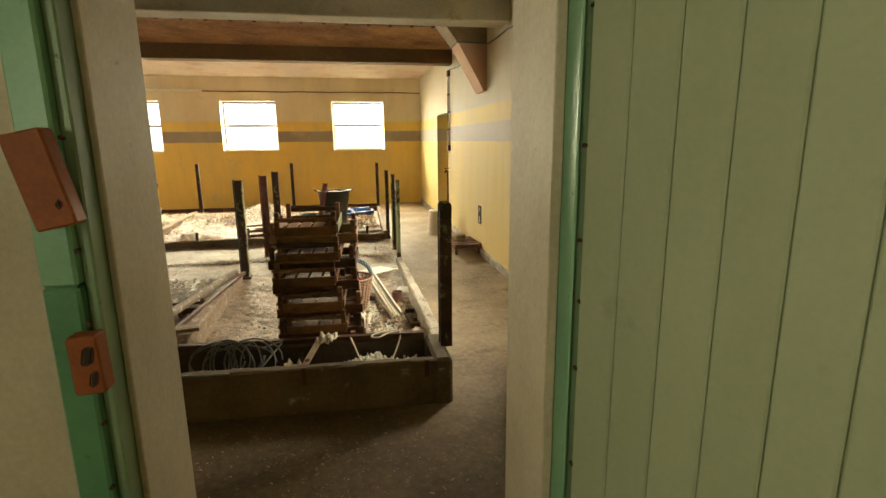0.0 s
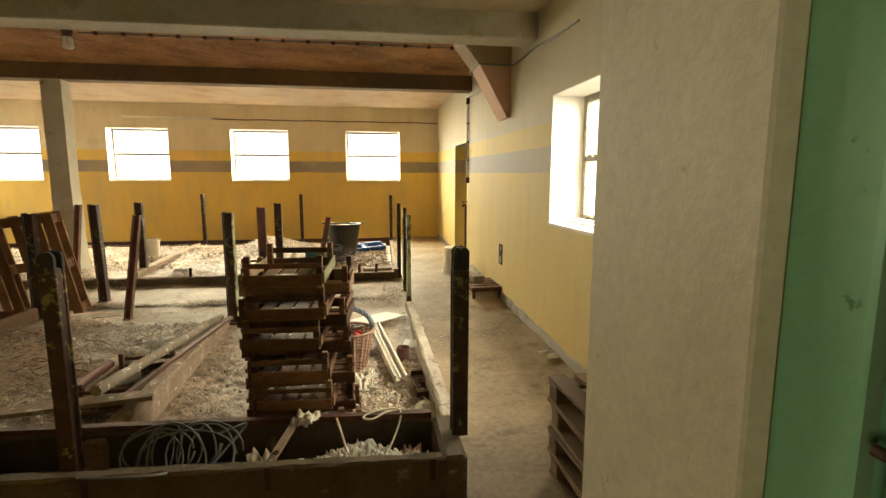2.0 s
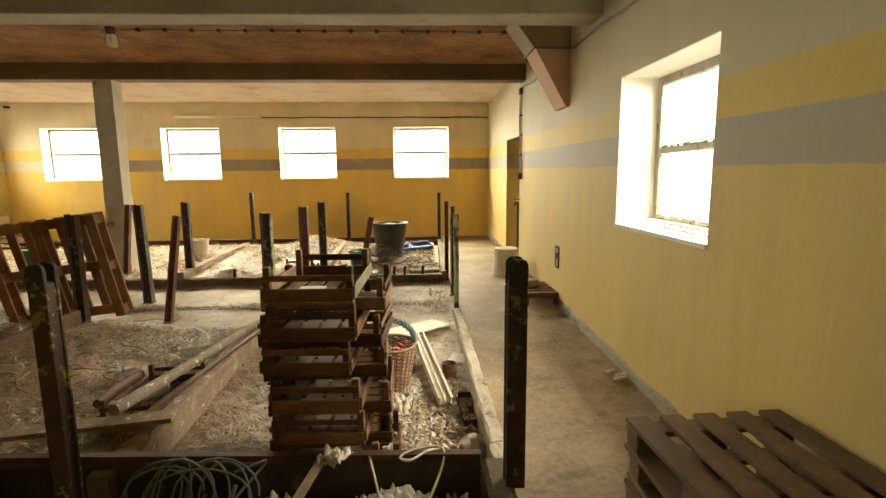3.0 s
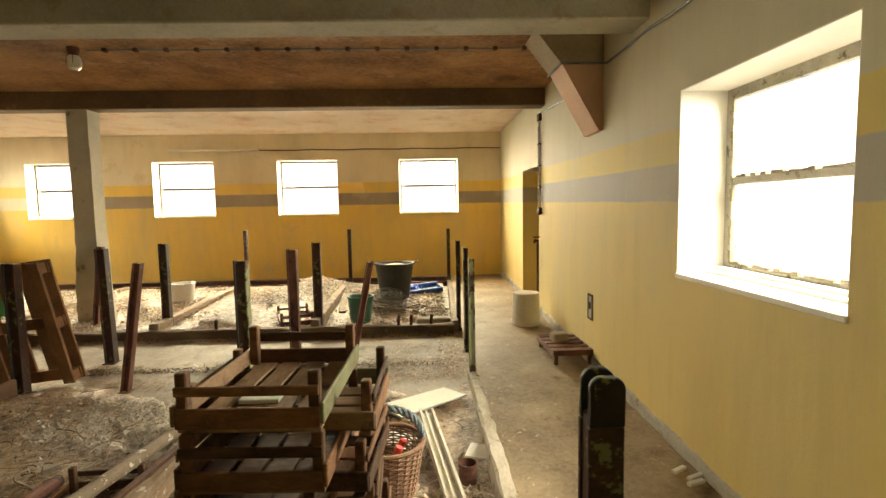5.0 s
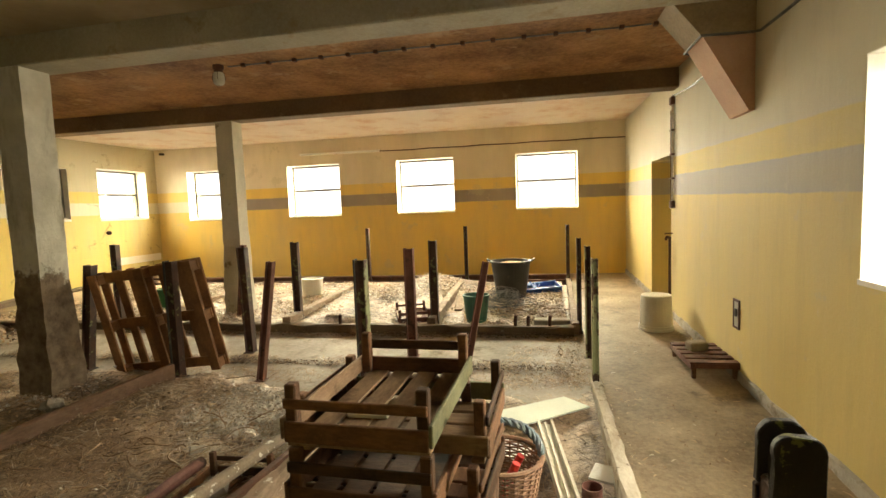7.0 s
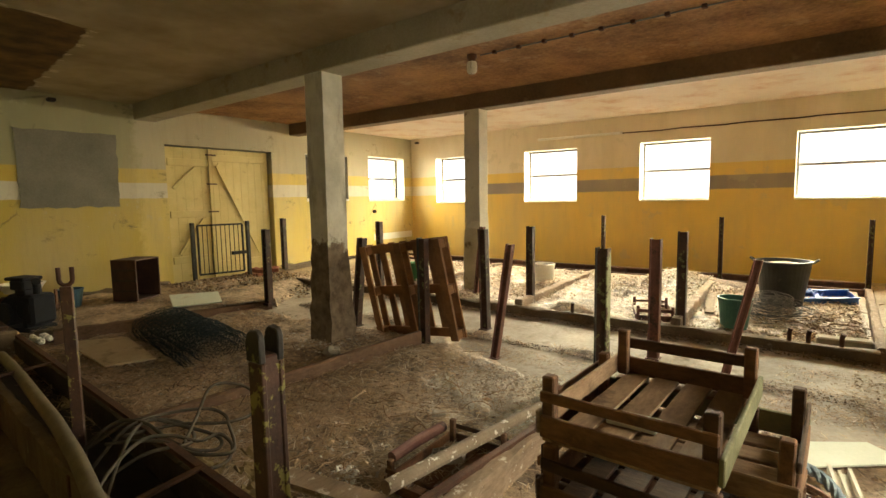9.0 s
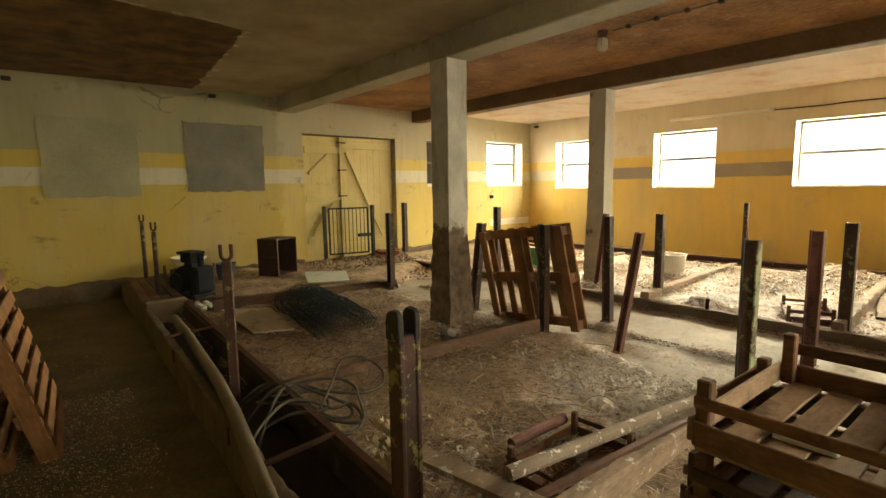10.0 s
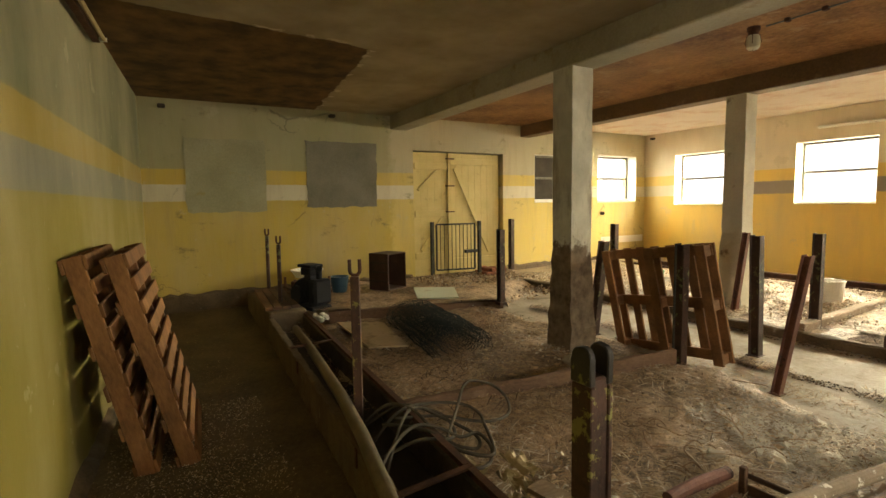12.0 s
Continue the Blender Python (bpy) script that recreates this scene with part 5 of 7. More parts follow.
for ya, yb, lab in ((4.66, 4.96, "brown slatted wooden pallet leaning against the yellow wall"), (4.86, 5.20, "brown slatted wooden pallet leaning on another pallet")):
    up = Vector((0, ya - yb, 1.38)).normalized()
    c = Vector((-4.33, (ya + yb) / 2, 0.455))
    ex = Vector((-1, 0.07, 0)).normalized()
    ey = up.cross(ex)
    m = Matrix(((ex.x, ey.x, up.x, c.x), (ex.y, ey.y, up.y, c.y), (ex.z, ey.z, up.z, c.z), (0, 0, 0, 1)))
    if ey.y < 0:
        m = Matrix(((-ex.x, -ey.x, up.x, c.x), (-ex.y, -ey.y, up.y, c.y), (-ex.z, -ey.z, up.z, c.z), (0, 0, 0, 1)))
    stringer_pallet(m, lab, L=1.45, W=0.95, n=10, back=6)
for k in range(4):
    pallet(pose(1.545, 5.58, -0.245 + 0.146 * k, 0, 0, 90 + (-1.5, 1.0, -1.0, 2.0)[k]), "dusty wooden pallet in a low stack by the wall", L=0.98, W=0.72,
           ys=(-0.31, -0.155, 0.0, 0.155, 0.31), mat='pallet_grey')
# slatted frames lying on the trough's far end
for k in range(4):
    tagged(part("plank", bar((-8.2, 6.32 + 0.10 * k, 0.17), (-6.75, 6.22 + 0.11 * k, 0.15), 0.085, 0.035), 'crate'), "weathered plank lying across the trough's end", "plank", "planks on the trough")
tagged(part("trough_end", box(-8.4, -6.64, 6.20, 6.66, -0.25, 0.13, None, 0.02), 'trough'), "concrete block at the far end of the trough", "trough end")

# ---------------------------------------------------------------- pen front-right: basket, gutter, board, can
bask = thing("wicker_basket", pose(0.05, 7.57, -0.15), "round wicker basket holding red tubes", "basket")
nst = 26
R0, R1, HB = 0.135, 0.20, 0.33
for k in range(nst):
    a = 2 * math.pi * k / nst
    part("stake", tube([((R0 + (R1 - R0) * t) * math.cos(a), (R0 + (R1 - R0) * t) * math.sin(a), HB * t) for t in (0, 0.5, 1)], 0.005, 5), 'wicker', bask)
for j in range(24):
    t = (j + 0.5) / 24
    rr = R0 + (R1 - R0) * t
    pts = [((rr + 0.006 * (1 if (k + j) % 2 else -1)) * math.cos(2 * math.pi * k / nst), (rr + 0.006 * (1 if (k + j) % 2 else -1)) * math.sin(2 * math.pi * k / nst), HB * t) for k in range(nst)]
    part("weave", tube(pts, 0.0055, 5, closed=True), 'wicker', bask)
part("rim", tube([(R1 * math.cos(2 * math.pi * k / 28), R1 * math.sin(2 * math.pi * k / 28), HB) for k in range(28)], 0.012, 6, closed=True), 'wicker', bask)
part("base", lathe([(0, 0), (R0, 0), (R0, 0.012), (0, 0.012)], 24), 'wicker', bask)
pts = []
for k in range(40):
    t = k / 39
    a = math.pi * t
    pts.append((0.195 * math.cos(a), 0.02, HB + 0.17 * math.sin(a)))
bmh = bmesh.new()
for ph in (0.0, 2.1, 4.2):
    tube([(p[0] + 0.010 * math.cos(ph + k * 0.9), p[1] + 0.012 * math.sin(ph + k * 0.9), p[2] + 0.010 * math.cos(ph + k * 0.9)) for k, p in enumerate(pts)], 0.011, 6, bmh)
part("handle", bmh, 'rope', bask, "handle bound with blue-grey cord")
for x, y, tx, ty2 in ((0.04, 7.50, 0.08, 0.04), (0.02, 7.58, 0.12, 0.04)):
    tagged(part("red_tube", tube([(x, y, -0.06), (x + tx * 0.7, y + ty2, 0.09), (x + tx, y + ty2, 0.155)], 0.021, 12), 'red_plastic'), "bright red plastic tube lying in the wicker basket", "tube")
gut = thing("gutter_profile", Matrix(), "long dirty white ribbed plastic profile lying in the litter", "profile")
for o, w, h in ((-0.032, 0.014, 0.05), (0.0, 0.085, 0.012), (0.032, 0.014, 0.05), (0.0, 0.012, 0.03)):
    d = Vector((0.30 - 0.435, 8.78 - 7.22, 0)).normalized()
    sx = Vector((d.y, -d.x, 0))
    p0, p1 = Vector((0.445, 7.20, -0.13)) + sx * o * 1.35, Vector((0.265, 8.46, -0.06)) + sx * o * 1.35
    part("flange" if h > 0.02 else "web", bar(p0 + Vector((0, 0, h / 2)), p1 + Vector((0, 0, h / 2)), w, h, None, (0, 0, 1), 0.002), 'white_pvc', gut)


def sheet_board(name, pts, t, mat, label, cat):
    bm = bmesh.new()
    a = [bm.verts.new(p) for p in pts]
    b = [bm.verts.new((p[0], p[1], p[2] + t)) for p in pts]
    bm.faces.new(a[::-1]), bm.faces.new(b)
    n = len(pts)
    for i in range(n):
        bm.faces.new((a[i], a[(i + 1) % n], b[(i + 1) % n], b[i]))
    return tagged(part(name, bm, mat), label, cat)


sheet_board("panel", [(0.08, 8.50, -0.10), (0.60, 8.90, -0.10), (0.42, 9.08, -0.10), (-0.11, 8.73, -0.10)], 0.012, 'pale_board', "pale green-grey panel lying on the litter", "panel")
sheet_board("panel", [(-0.10, 8.16, -0.10), (0.12, 8.01, -0.10), (0.20, 8.16, -0.09), (0.0, 8.32, -0.095)], 0.008, 'white_plastic', "small white panel beside the basket", "panel")
can = thing("tin_can", pose(0.50, 7.70, -0.155), "rusty open tin can with ribbed sides", "can")
part("body", lathe([(0, 0.0), (0.052, 0.0), (0.054, 0.01), (0.052, 0.03), (0.055, 0.045), (0.052, 0.06), (0.055, 0.075), (0.052, 0.09), (0.055, 0.125), (0.050, 0.125), (0.049, 0.01), (0, 0.01)], 24), 'redpost', can)
tin = thing("rusty_tin", pose(0.585, 7.12, -0.155, 0, 0, 3), "rust-eaten open tin lying beside the kerb", "tin")
for nm, a in (("side_panel", (-0.055, -0.050, -0.20, 0.20, 0, 0.055)), ("side_panel", (0.045, 0.050, -0.20, 0.20, 0, 0.062)), ("end_panel", (-0.0495, 0.0445, -0.20, -0.195, 0, 0.058)), ("end_panel", (-0.0495, 0.0445, 0.195, 0.20, 0, 0.058)), ("floor_panel", (-0.0495, 0.0445, -0.194, 0.194, 0.0, 0.005))):
    part(nm, box(*a, None, 0.001), 'rust', tin)
part("rim_wire", tube(smooth([(-0.05, -0.17, 0.07), (-0.06, -0.20, 0.075), (-0.02, -0.215, 0.075), (0.04, -0.205, 0.07), (0.055, -0.1, 0.068), (0.05, 0.08, 0.07), (0.03, 0.2, 0.085), (-0.04, 0.21, 0.08), (-0.06, 0.1, 0.07)], 6), 0.005, 6), 'yellow_film', tin, "pale bent rim wire")
sheet_board("tile", [(0.50, 7.91, -0.11), (0.63, 7.84, -0.10), (0.66, 7.96, -0.07), (0.55, 8.02, -0.08)], 0.012, 'white_plastic', "broken white tile leaning on the litter", "tile")


def crumple(name, c, r, mat, label, cat, seed, squash=0.6, sub=2):
    bm = bmesh.new()
    bmesh.ops.create_icosphere(bm, subdivisions=sub, radius=1.0)
    for v in bm.verts:
        k = 1 + 0.45 * noise.noise(v.co * 1.7 + Vector((seed * 3.1, 0, 0))) + 0.22 * noise.noise(v.co * 4.1 + Vector((0, seed, 0)))
        v.co = Vector((v.co.x * r * k, v.co.y * r * k * 0.8, v.co.z * r * squash * k)) + Vector(c)
    return tagged(part(name, bm, mat), label, cat)


def crumpled_sheet(name, c, size, mat, label, cat, seed, high=0.5, n=18):
    """A crumpled thin sheet: sharp folds at two scales, drawn together and resting on its support."""
    rnd = random.Random(seed)
    bm = bmesh.new()
    bmesh.ops.create_grid(bm, x_segments=n, y_segments=n, size=0.5)
    o = Vector((rnd.uniform(0, 50), rnd.uniform(0, 50), 0))
    a = rnd.uniform(0, 6.28)
    ca, sa = math.cos(a), math.sin(a)
    asp = rnd.uniform(0.55, 1.0)
    for v in bm.verts:
        p = v.co.copy()
        f1 = abs(noise.noise(p * 3.0 + o)) * 1.2
        f2 = abs(noise.noise(p * 7.0 + o * 2)) * 0.45
        rim = 1 + 0.35 * noise.noise(p * 4.0 + o * 3)
        x, y = p.x * rim + 0.09 * noise.noise(p * 5 + o), p.y * asp * rim + 0.09 * noise.noise(p * 5 - o)
        fold = 0.55 - 1.3 * (p.x * p.x + p.y * p.y)
        v.co = Vector((c[0] + size * (x * ca - y * sa), c[1] + size * (x * sa + y * ca), c[2] + size * high * max(0.02, f1 + f2 + 0.5 * fold - 0.25)))
    bmesh.ops.solidify(bm, geom=bm.faces[:], thickness=0.002)
    return tagged(part(name, bm, mat, None, "", True), label, cat)


def strands(name, n, area, r, reach, mat, seed, label, ground):
    """A nest of thin curling strands."""
    rnd = random.Random(seed)
    bm = bmesh.new()
    for _ in range(n):
        x, y = rnd.gauss((area[0] + area[1]) / 2, (area[1] - area[0]) * 0.24), rnd.gauss((area[2] + area[3]) / 2, (area[3] - area[2]) * 0.24)
        a, turn = rnd.uniform(0, 6.28), rnd.uniform(-3.0, 3.0)
        L, lift = reach * rnd.uniform(0.4, 1.3), rnd.uniform(0.004, 0.035)
        pts = []
        for i in range(9):
            t = i / 8
            pts.append((x, y, ground(x, y) + 0.006 + lift * math.sin(math.pi * t)))
            x, y = x + math.cos(a) * L / 8, y + math.sin(a) * L / 8
            a += turn / 8
        tube(pts, r * rnd.uniform(0.6, 1.2), 4, bm)
    return tagged(part(name, bm, mat), label, "", "", "stuff")


rr = random.Random(12)
for k in range(44):
    x, y = 0.05 + rr.gauss(0, 0.16), rr.uniform(5.93, 6.15)
    crumpled_sheet("plastic_scrap", (x, y, -0.10 + rr.uniform(0, 0.05)), rr.uniform(0.07, 0.16), 'paper' if k % 3 else 'white_plastic', "crumpled pale plastic scrap in the trough", "scrap", k, rr.uniform(0.3, 0.75))
crumpled_sheet("plastic_scrap", (0.43, 6.08, -0.09), 0.13, 'pink', "crumpled pinkish plastic scrap in the trough", "scrap", 61, 0.6)
tagged(part("label_card", (lambda b: (b.transform(pose(0.29, 5.99, -0.065, 60, 0, 8)), b)[1])(box(-0.03, 0.03, -0.016, 0.016, -0.004, 0.004, None, 0.002)), 'white_plastic'), "small white card in the trough", "card")
for k in range(40):
    x, y = rr.uniform(0.08, 0.58), rr.uniform(6.36, 7.55)
    crumpled_sheet("plastic_scrap", (x, y, gz(x, y) + 0.045), rr.uniform(0.05, 0.13), ('paper', 'white_plastic', 'pale_board', 'paper', 'yellow_film')[k % 5], "crumpled pale plastic scrap among the litter", "scrap", k + 30, rr.uniform(0.3, 0.6))
for k in range(7):
    crumpled_sheet("plastic_scrap", (0.11 + rr.gauss(0, 0.05), 7.16 + rr.gauss(0, 0.09), -0.13), rr.uniform(0.10, 0.16), 'paper', "crumpled pale plastic heap by the wicker basket", "scrap", k + 130, 0.7)
crumpled_sheet("plastic_scrap", (-2.02, 7.07, gz(-2, 7) + 0.05), 0.20, 'white_plastic', "torn white scrap lying on the litter", "scrap", 171, 0.25)
for k in range(3):
    crumpled_sheet("rag", (-0.17 + 0.03 * k, 6.25, 0.068 + 0.01 * k), 0.10, 'paper', "knotted pale rag on the trough's rim", "rag", 77 + k, 0.6)
crumple("sack_remnant", (0.565, 6.60, -0.09), 0.085, 'paper', "pale crumpled sack remnant by the kerb", "sack", 78, 0.9)
for k in range(7):
    crumple("plastic_bag", (-6.62 + 0.10 * (k % 4), 6.76 + 0.09 * (k // 4), 0.03), 0.04, 'white_plastic', "small crumpled white bag beside the dark machine", "bag", k + 90, 0.8)
# iron strap across the trough
strap = thing("iron_strap", Matrix(), "worn iron strap with a hole across the trough", "strap")
part("bar", bar((-0.19, 6.25, 0.085), (-0.285, 5.93, 0.02), 0.04, 0.008), 'kerbwood', strap)
part("eye", lathe([(0.010, 0), (0.016, 0), (0.016, 0.006), (0.010, 0.006), (0.010, 0)], 12, None, (-0.26, 6.0, 0.042)), 'rust', strap)
for x in (-2.35, -5.14):
    tagged(part("iron_strap", bar((x, ty(x, 5.80), 0.072), (x - 0.03, ty(x, 6.24), 0.085), 0.035, 0.010), 'rust'), "rusty iron strap across the trough", "strap")


def loops(name, c, rx, ry, n, r, mat, label, seed, zamp=0.03, wander=0.12, turns=None, tilt=0.0):
    rnd = random.Random(seed)
    pts = []
    N = n * 20
    ph = [rnd.uniform(0, 6.28) for _ in range(6)]
    for i in range(N + 1):
        a = 2 * math.pi * i / 20
        q = i / 20
        sx = rx * (1 + wander * math.sin(1.7 * q + ph[0]))
        sy = ry * (1 + wander * math.sin(2.3 * q + ph[1]))
        pts.append((c[0] + sx * math.cos(a) + 0.25 * rx * wander * 4 * math.sin(0.9 * q + ph[2]), c[1] + sy * math.sin(a) + 0.25 * ry * wander * 4 * math.sin(1.1 * q + ph[3]),
                    c[2] + zamp * (1 + math.sin(2.6 * q + ph[4])) + tilt * math.sin(a)))
    return tagged(part(name, tube(pts, r, 6), mat, None, "", True), label, "cable")


for sd, cx, rx, n, tl in ((3, -0.735, 0.15, 4, 0.13), (8, -0.66, 0.13, 3, 0.12), (21, -0.78, 0.11, 3, 0.10)):
    loops("cable_coil", (cx, 6.06, 0.025), rx, 0.075, n, 0.0055, 'cable', "loose coil of grey cable standing in the trough", sd, 0.02, 0.5, tilt=tl)


for pts in ([(-2.25, 5.92, -0.08), (-2.60, 6.0, 0.06), (-2.84, 6.28, 0.13), (-2.85, 6.46, 0.10), (-2.75, 6.57, 0.05), (-2.75, 6.70, 0.04), (-2.59, 6.69, 0.02), (-2.46, 6.58, 0.01), (-2.45, 6.45, 0.03), (-2.6, 6.38, 0.05)],
            [(-3.0, 6.05, -0.05), (-3.11, 6.33, 0.12), (-3.18, 6.60, 0.10), (-3.13, 6.83, 0.06), (-3.0, 6.88, 0.03), (-2.87, 6.83, 0.02), (-2.62, 6.72, 0.02), (-2.5, 6.62, 0.03), (-2.62, 6.48, 0.05), (-2.85, 6.40, 0.09), (-3.05, 6.2, 0.10)],
            [(-2.77, 6.50, 0.06), (-3.0, 6.70, 0.10), (-3.22, 6.90, 0.16), (-3.28, 7.05, 0.14), (-3.25, 7.18, 0.08), (-3.11, 7.19, 0.03), (-2.93, 7.06, 0.01), (-2.9, 6.85, 0.02), (-3.05, 6.6, 0.06), (-3.1, 6.3, 0.09)],
            [(-3.35, 6.12, -0.06), (-3.3, 6.32, 0.10), (-3.1, 6.42, 0.13), (-2.85, 6.45, 0.08), (-2.7, 6.52, 0.03), (-2.66, 6.64, 0.0), (-2.8, 6.72, 0.0), (-3.0, 6.62, 0.05), (-3.2, 6.42, 0.12), (-3.28, 6.15, 0.0)],
            [(-2.55, 5.98, -0.10), (-2.72, 6.1, 0.02), (-2.95, 6.28, 0.12), (-3.12, 6.45, 0.12), (-3.08, 6.62, 0.06), (-2.9, 6.62, 0.03), (-2.74, 6.5, 0.06), (-2.78, 6.3, 0.08), (-2.9, 6.1, -0.04)]):
    tagged(part("old_cable", tube(smooth(pts), 0.0105, 8), 'cable_brown', None, "", True), "stiff old brown cable looped at the trough's edge", "cable", "looped cables")

tagged(part("slack_cable", tube(smooth([(-0.56, 6.13, 0.10), (-0.47, 6.17, 0.115), (-0.44, 6.20, 0.105), (-0.50, 6.12, 0.05), (-0.60, 6.0, -0.02), (-0.68, 5.93, 0.03), (-0.76, 5.83, 0.075), (-0.92, 5.83, 0.079), (-1.08, 5.85, 0.079)], 8), 0.0065, 7), 'cable', None, "", True), "grey cable end trailing over the trough's rim", "cable")
tagged(part("cord", tube(smooth([(0.02, 6.27, 0.085), (0.05, 6.18, 0.04), (0.10, 6.06, -0.04), (0.19, 6.01, -0.075), (0.28, 6.05, -0.05), (0.35, 6.17, 0.02), (0.38, 6.255, 0.088), (0.33, 6.30, 0.09), (0.22, 6.27, 0.09), (0.17, 6.225, 0.085), (0.22, 6.20, 0.085), (0.30, 6.26, 0.09), (0.40, 6.29, 0.09)], 6), 0.006, 7), 'paper', None, "", True), "pale cord hanging into the trough", "cord")
tagged(part("hose", tube([(-1.7, 5.86, -0.06), (-2.0, 5.895, 0.03), (-2.4, 5.95, 0.075), (-3.0, 6.05, 0.09), (-3.65, 6.14, 0.085), (-4.4, 6.22, 0.07), (-5.2, 6.31, 0.05), (-6.1, 6.39, 0.02)], 0.042, 12), 'hose', None, "", True), "thick dusty tan hose lying along the trough", "hose")
tagged(part("pole", tube([(-1.46, 6.80, 0.095), (-1.27, 8.80, 0.0)], 0.036, 12), 'pole'), "pale speckled wooden pole lying across a crate", "pole")
tagged(part("log", tube([(-1.83, 7.24, -0.065), (-1.83, 7.45, -0.06), (-1.81, 7.72, -0.055)], [0.033, 0.036, 0.034], 12), 'redpost'), "thick red-brown round rail beside the sunken crate", "rail")
hb = thing("perforated_brick", pose(-1.60, 7.50, -0.125, 8, -14, 24), "grey perforated brick lying in the sunken crate", "brick")
for a in range(4):
    part("rib", box(-0.10, 0.10, -0.05 + 0.0315 * a, -0.044 + 0.0315 * a, 0, 0.06, None, 0.001), 'block', hb)
for a in range(6):
    part("web", box(-0.10 + 0.0388 * a, -0.094 + 0.0388 * a, -0.0495, 0.0500, 0.001, 0.059), 'block', hb)
tagged(part("brick_piece", (lambda b: (b.transform(pose(-2.02, 7.95, gz(-2, 8) + 0.075, 20, 8, 40)), b)[1])(box(-0.05, 0.05, -0.02, 0.02, -0.035, 0.035, None, 0.006)), 'block'), "grey broken brick piece on the pen floor", "brick")
crumple("stone", (-3.72, 8.42, gz(-3.7, 8.4) + 0.12), 0.09, 'block', "pale rough stone beside the column", "stone", 301, 0.8)
tagged(part("steel_angle", bar((-1.33, 6.75, 0.03), (-1.17, 8.80, -0.01), 0.03, 0.03), 'rust'), "rusty steel angle along the pen kerb", "steel angle")
tagged(part("plank", bar((-2.12, 6.62, 0.046), (-1.12, 6.78, 0.06), 0.11, 0.028, None, (0, 0, 1)), 'kerbwood'), "old plank lying on the pen's front edge", "plank")
tagged(part("plank", bar((-0.90, 12.0, -0.03), (-1.06, 13.3, 0.0), 0.10, 0.05), 'kerbwood'), "pale plank beside a rear kerb", "plank")
for k, (x, y) in enumerate(((-2.25, 6.62), (-2.05, 6.5), (-2.55, 6.5), (-2.4, 6.75))):
    bm = bmesh.new()
    bmesh.ops.create_grid(bm, x_segments=10, y_segments=6, size=0.5)
    for v in bm.verts:
        v.co = Vector((x + v.co.x * 0.26, y + v.co.y * 0.10, 0.0 + 0.05 * noise.noise(Vector((v.co.x * 5, v.co.y * 5, k * 7.0)))))
    bmesh.ops.solidify(bm, geom=bm.faces[:], thickness=0.003)
    tagged(part("film_scrap", bm, 'yellow_film'), "torn yellowed plastic film on the litter", "film")

# ---------------------------------------------------------------- far pen: netting roll, boards, box, machine
def netting_roll(p, q, r, label):
    """Hexagonal netting wound into a loose roll: waving wires along it, hoops across it, several layers."""
    root = thing("wire_netting_roll", Matrix(), label, "netting")
    p, q = Vector(p), Vector(q)
    ax = (q - p).normalized()
    s = ax.cross(Vector((0, 0, 1))).normalized()
    u = s.cross(ax)
    L = (q - p).length
    rnd = random.Random(4)

    def at(t, a, rad):
        sag = 1 + 0.10 * noise.noise(Vector((t * 4, math.cos(a), math.sin(a)))) + 0.05 * noise.noise(Vector((t * 13, 2 * math.cos(a), 2 * math.sin(a))))
        return p + ax * (t * L) + (s * math.cos(a) * 1.30 + u * math.sin(a) * 0.72) * rad * sag
    bm = bmesh.new()
    for layer, (rad, count) in enumerate(((r, 40), (r * 0.90, 36), (r * 0.76, 30), (r * 0.58, 22), (r * 0.38, 14))):
        for k in range(count):
            a0 = 2 * math.pi * k / count + layer
            n = 44
            tube([at(i / n + rnd.uniform(-0.004, 0.004), a0 + (1 if (i // 2 + k) % 2 else -1) * 1.4 / count, rad) for i in range(n + 1)], 0.0028, 3, bm)
    part("mesh", bm, 'netting', root)
    bm = bmesh.new()
    for k in range(30):
        t = k / 29
        for rad in (r, r * 0.8, r * 0.55):
            tube([at(t + rnd.uniform(-0.006, 0.006), 2 * math.pi * i / 26, rad * rnd.uniform(0.97, 1.05)) for i in range(26)], 0.003, 3, bm, True)
    part("edge_wire", bm, 'netting', root)
    return root


netting_roll((-6.15, 7.92, 0.0), (-4.60, 7.72, -0.02), 0.27, "dark green roll of wire netting lying on the litter")
sheet_board("panel", [(-5.22, 6.95, -0.088), (-5.05, 7.33, -0.085), (-6.15, 7.50, -0.08), (-6.50, 7.0, -0.08)], 0.018, 'brown_board', "dusty brown board lying on the litter", "panel")
sheet_board("panel", [(-6.75, 8.30, 0.05), (-6.50, 8.85, 0.05), (-7.05, 9.10, 0.10), (-7.40, 8.55, 0.10)], 0.018, 'pale_board', "pale board lying tilted on the rubble", "panel")
bx_ = thing("wooden_box", pose(-7.95, 8.35, 0.045, 0, 0, 118), "dark stained open wooden box standing on end", "box")
for nm, a in (("side_panel", (-0.24, -0.22, -0.20, 0.20, 0, 0.60)), ("side_panel", (0.22, 0.24, -0.20, 0.20, 0, 0.60)), ("top_panel", (-0.219, 0.219, -0.20, 0.20, 0.58, 0.60)), ("bottom_panel", (-0.219, 0.219, -0.20, 0.20, 0.0, 0.02)), ("back_panel", (-0.219, 0.219, 0.18, 0.20, 0.021, 0.579))):
    part(nm, box(*a, None, 0.003), 'boxwood', bx_)
for z in (0.15, 0.30, 0.45):
    for x in (-0.2415, 0.2415):
        part("batten", box(x - 0.004, x + 0.004, -0.19, 0.19, z - 0.012, z + 0.012, None, 0.002), 'dark', bx_)
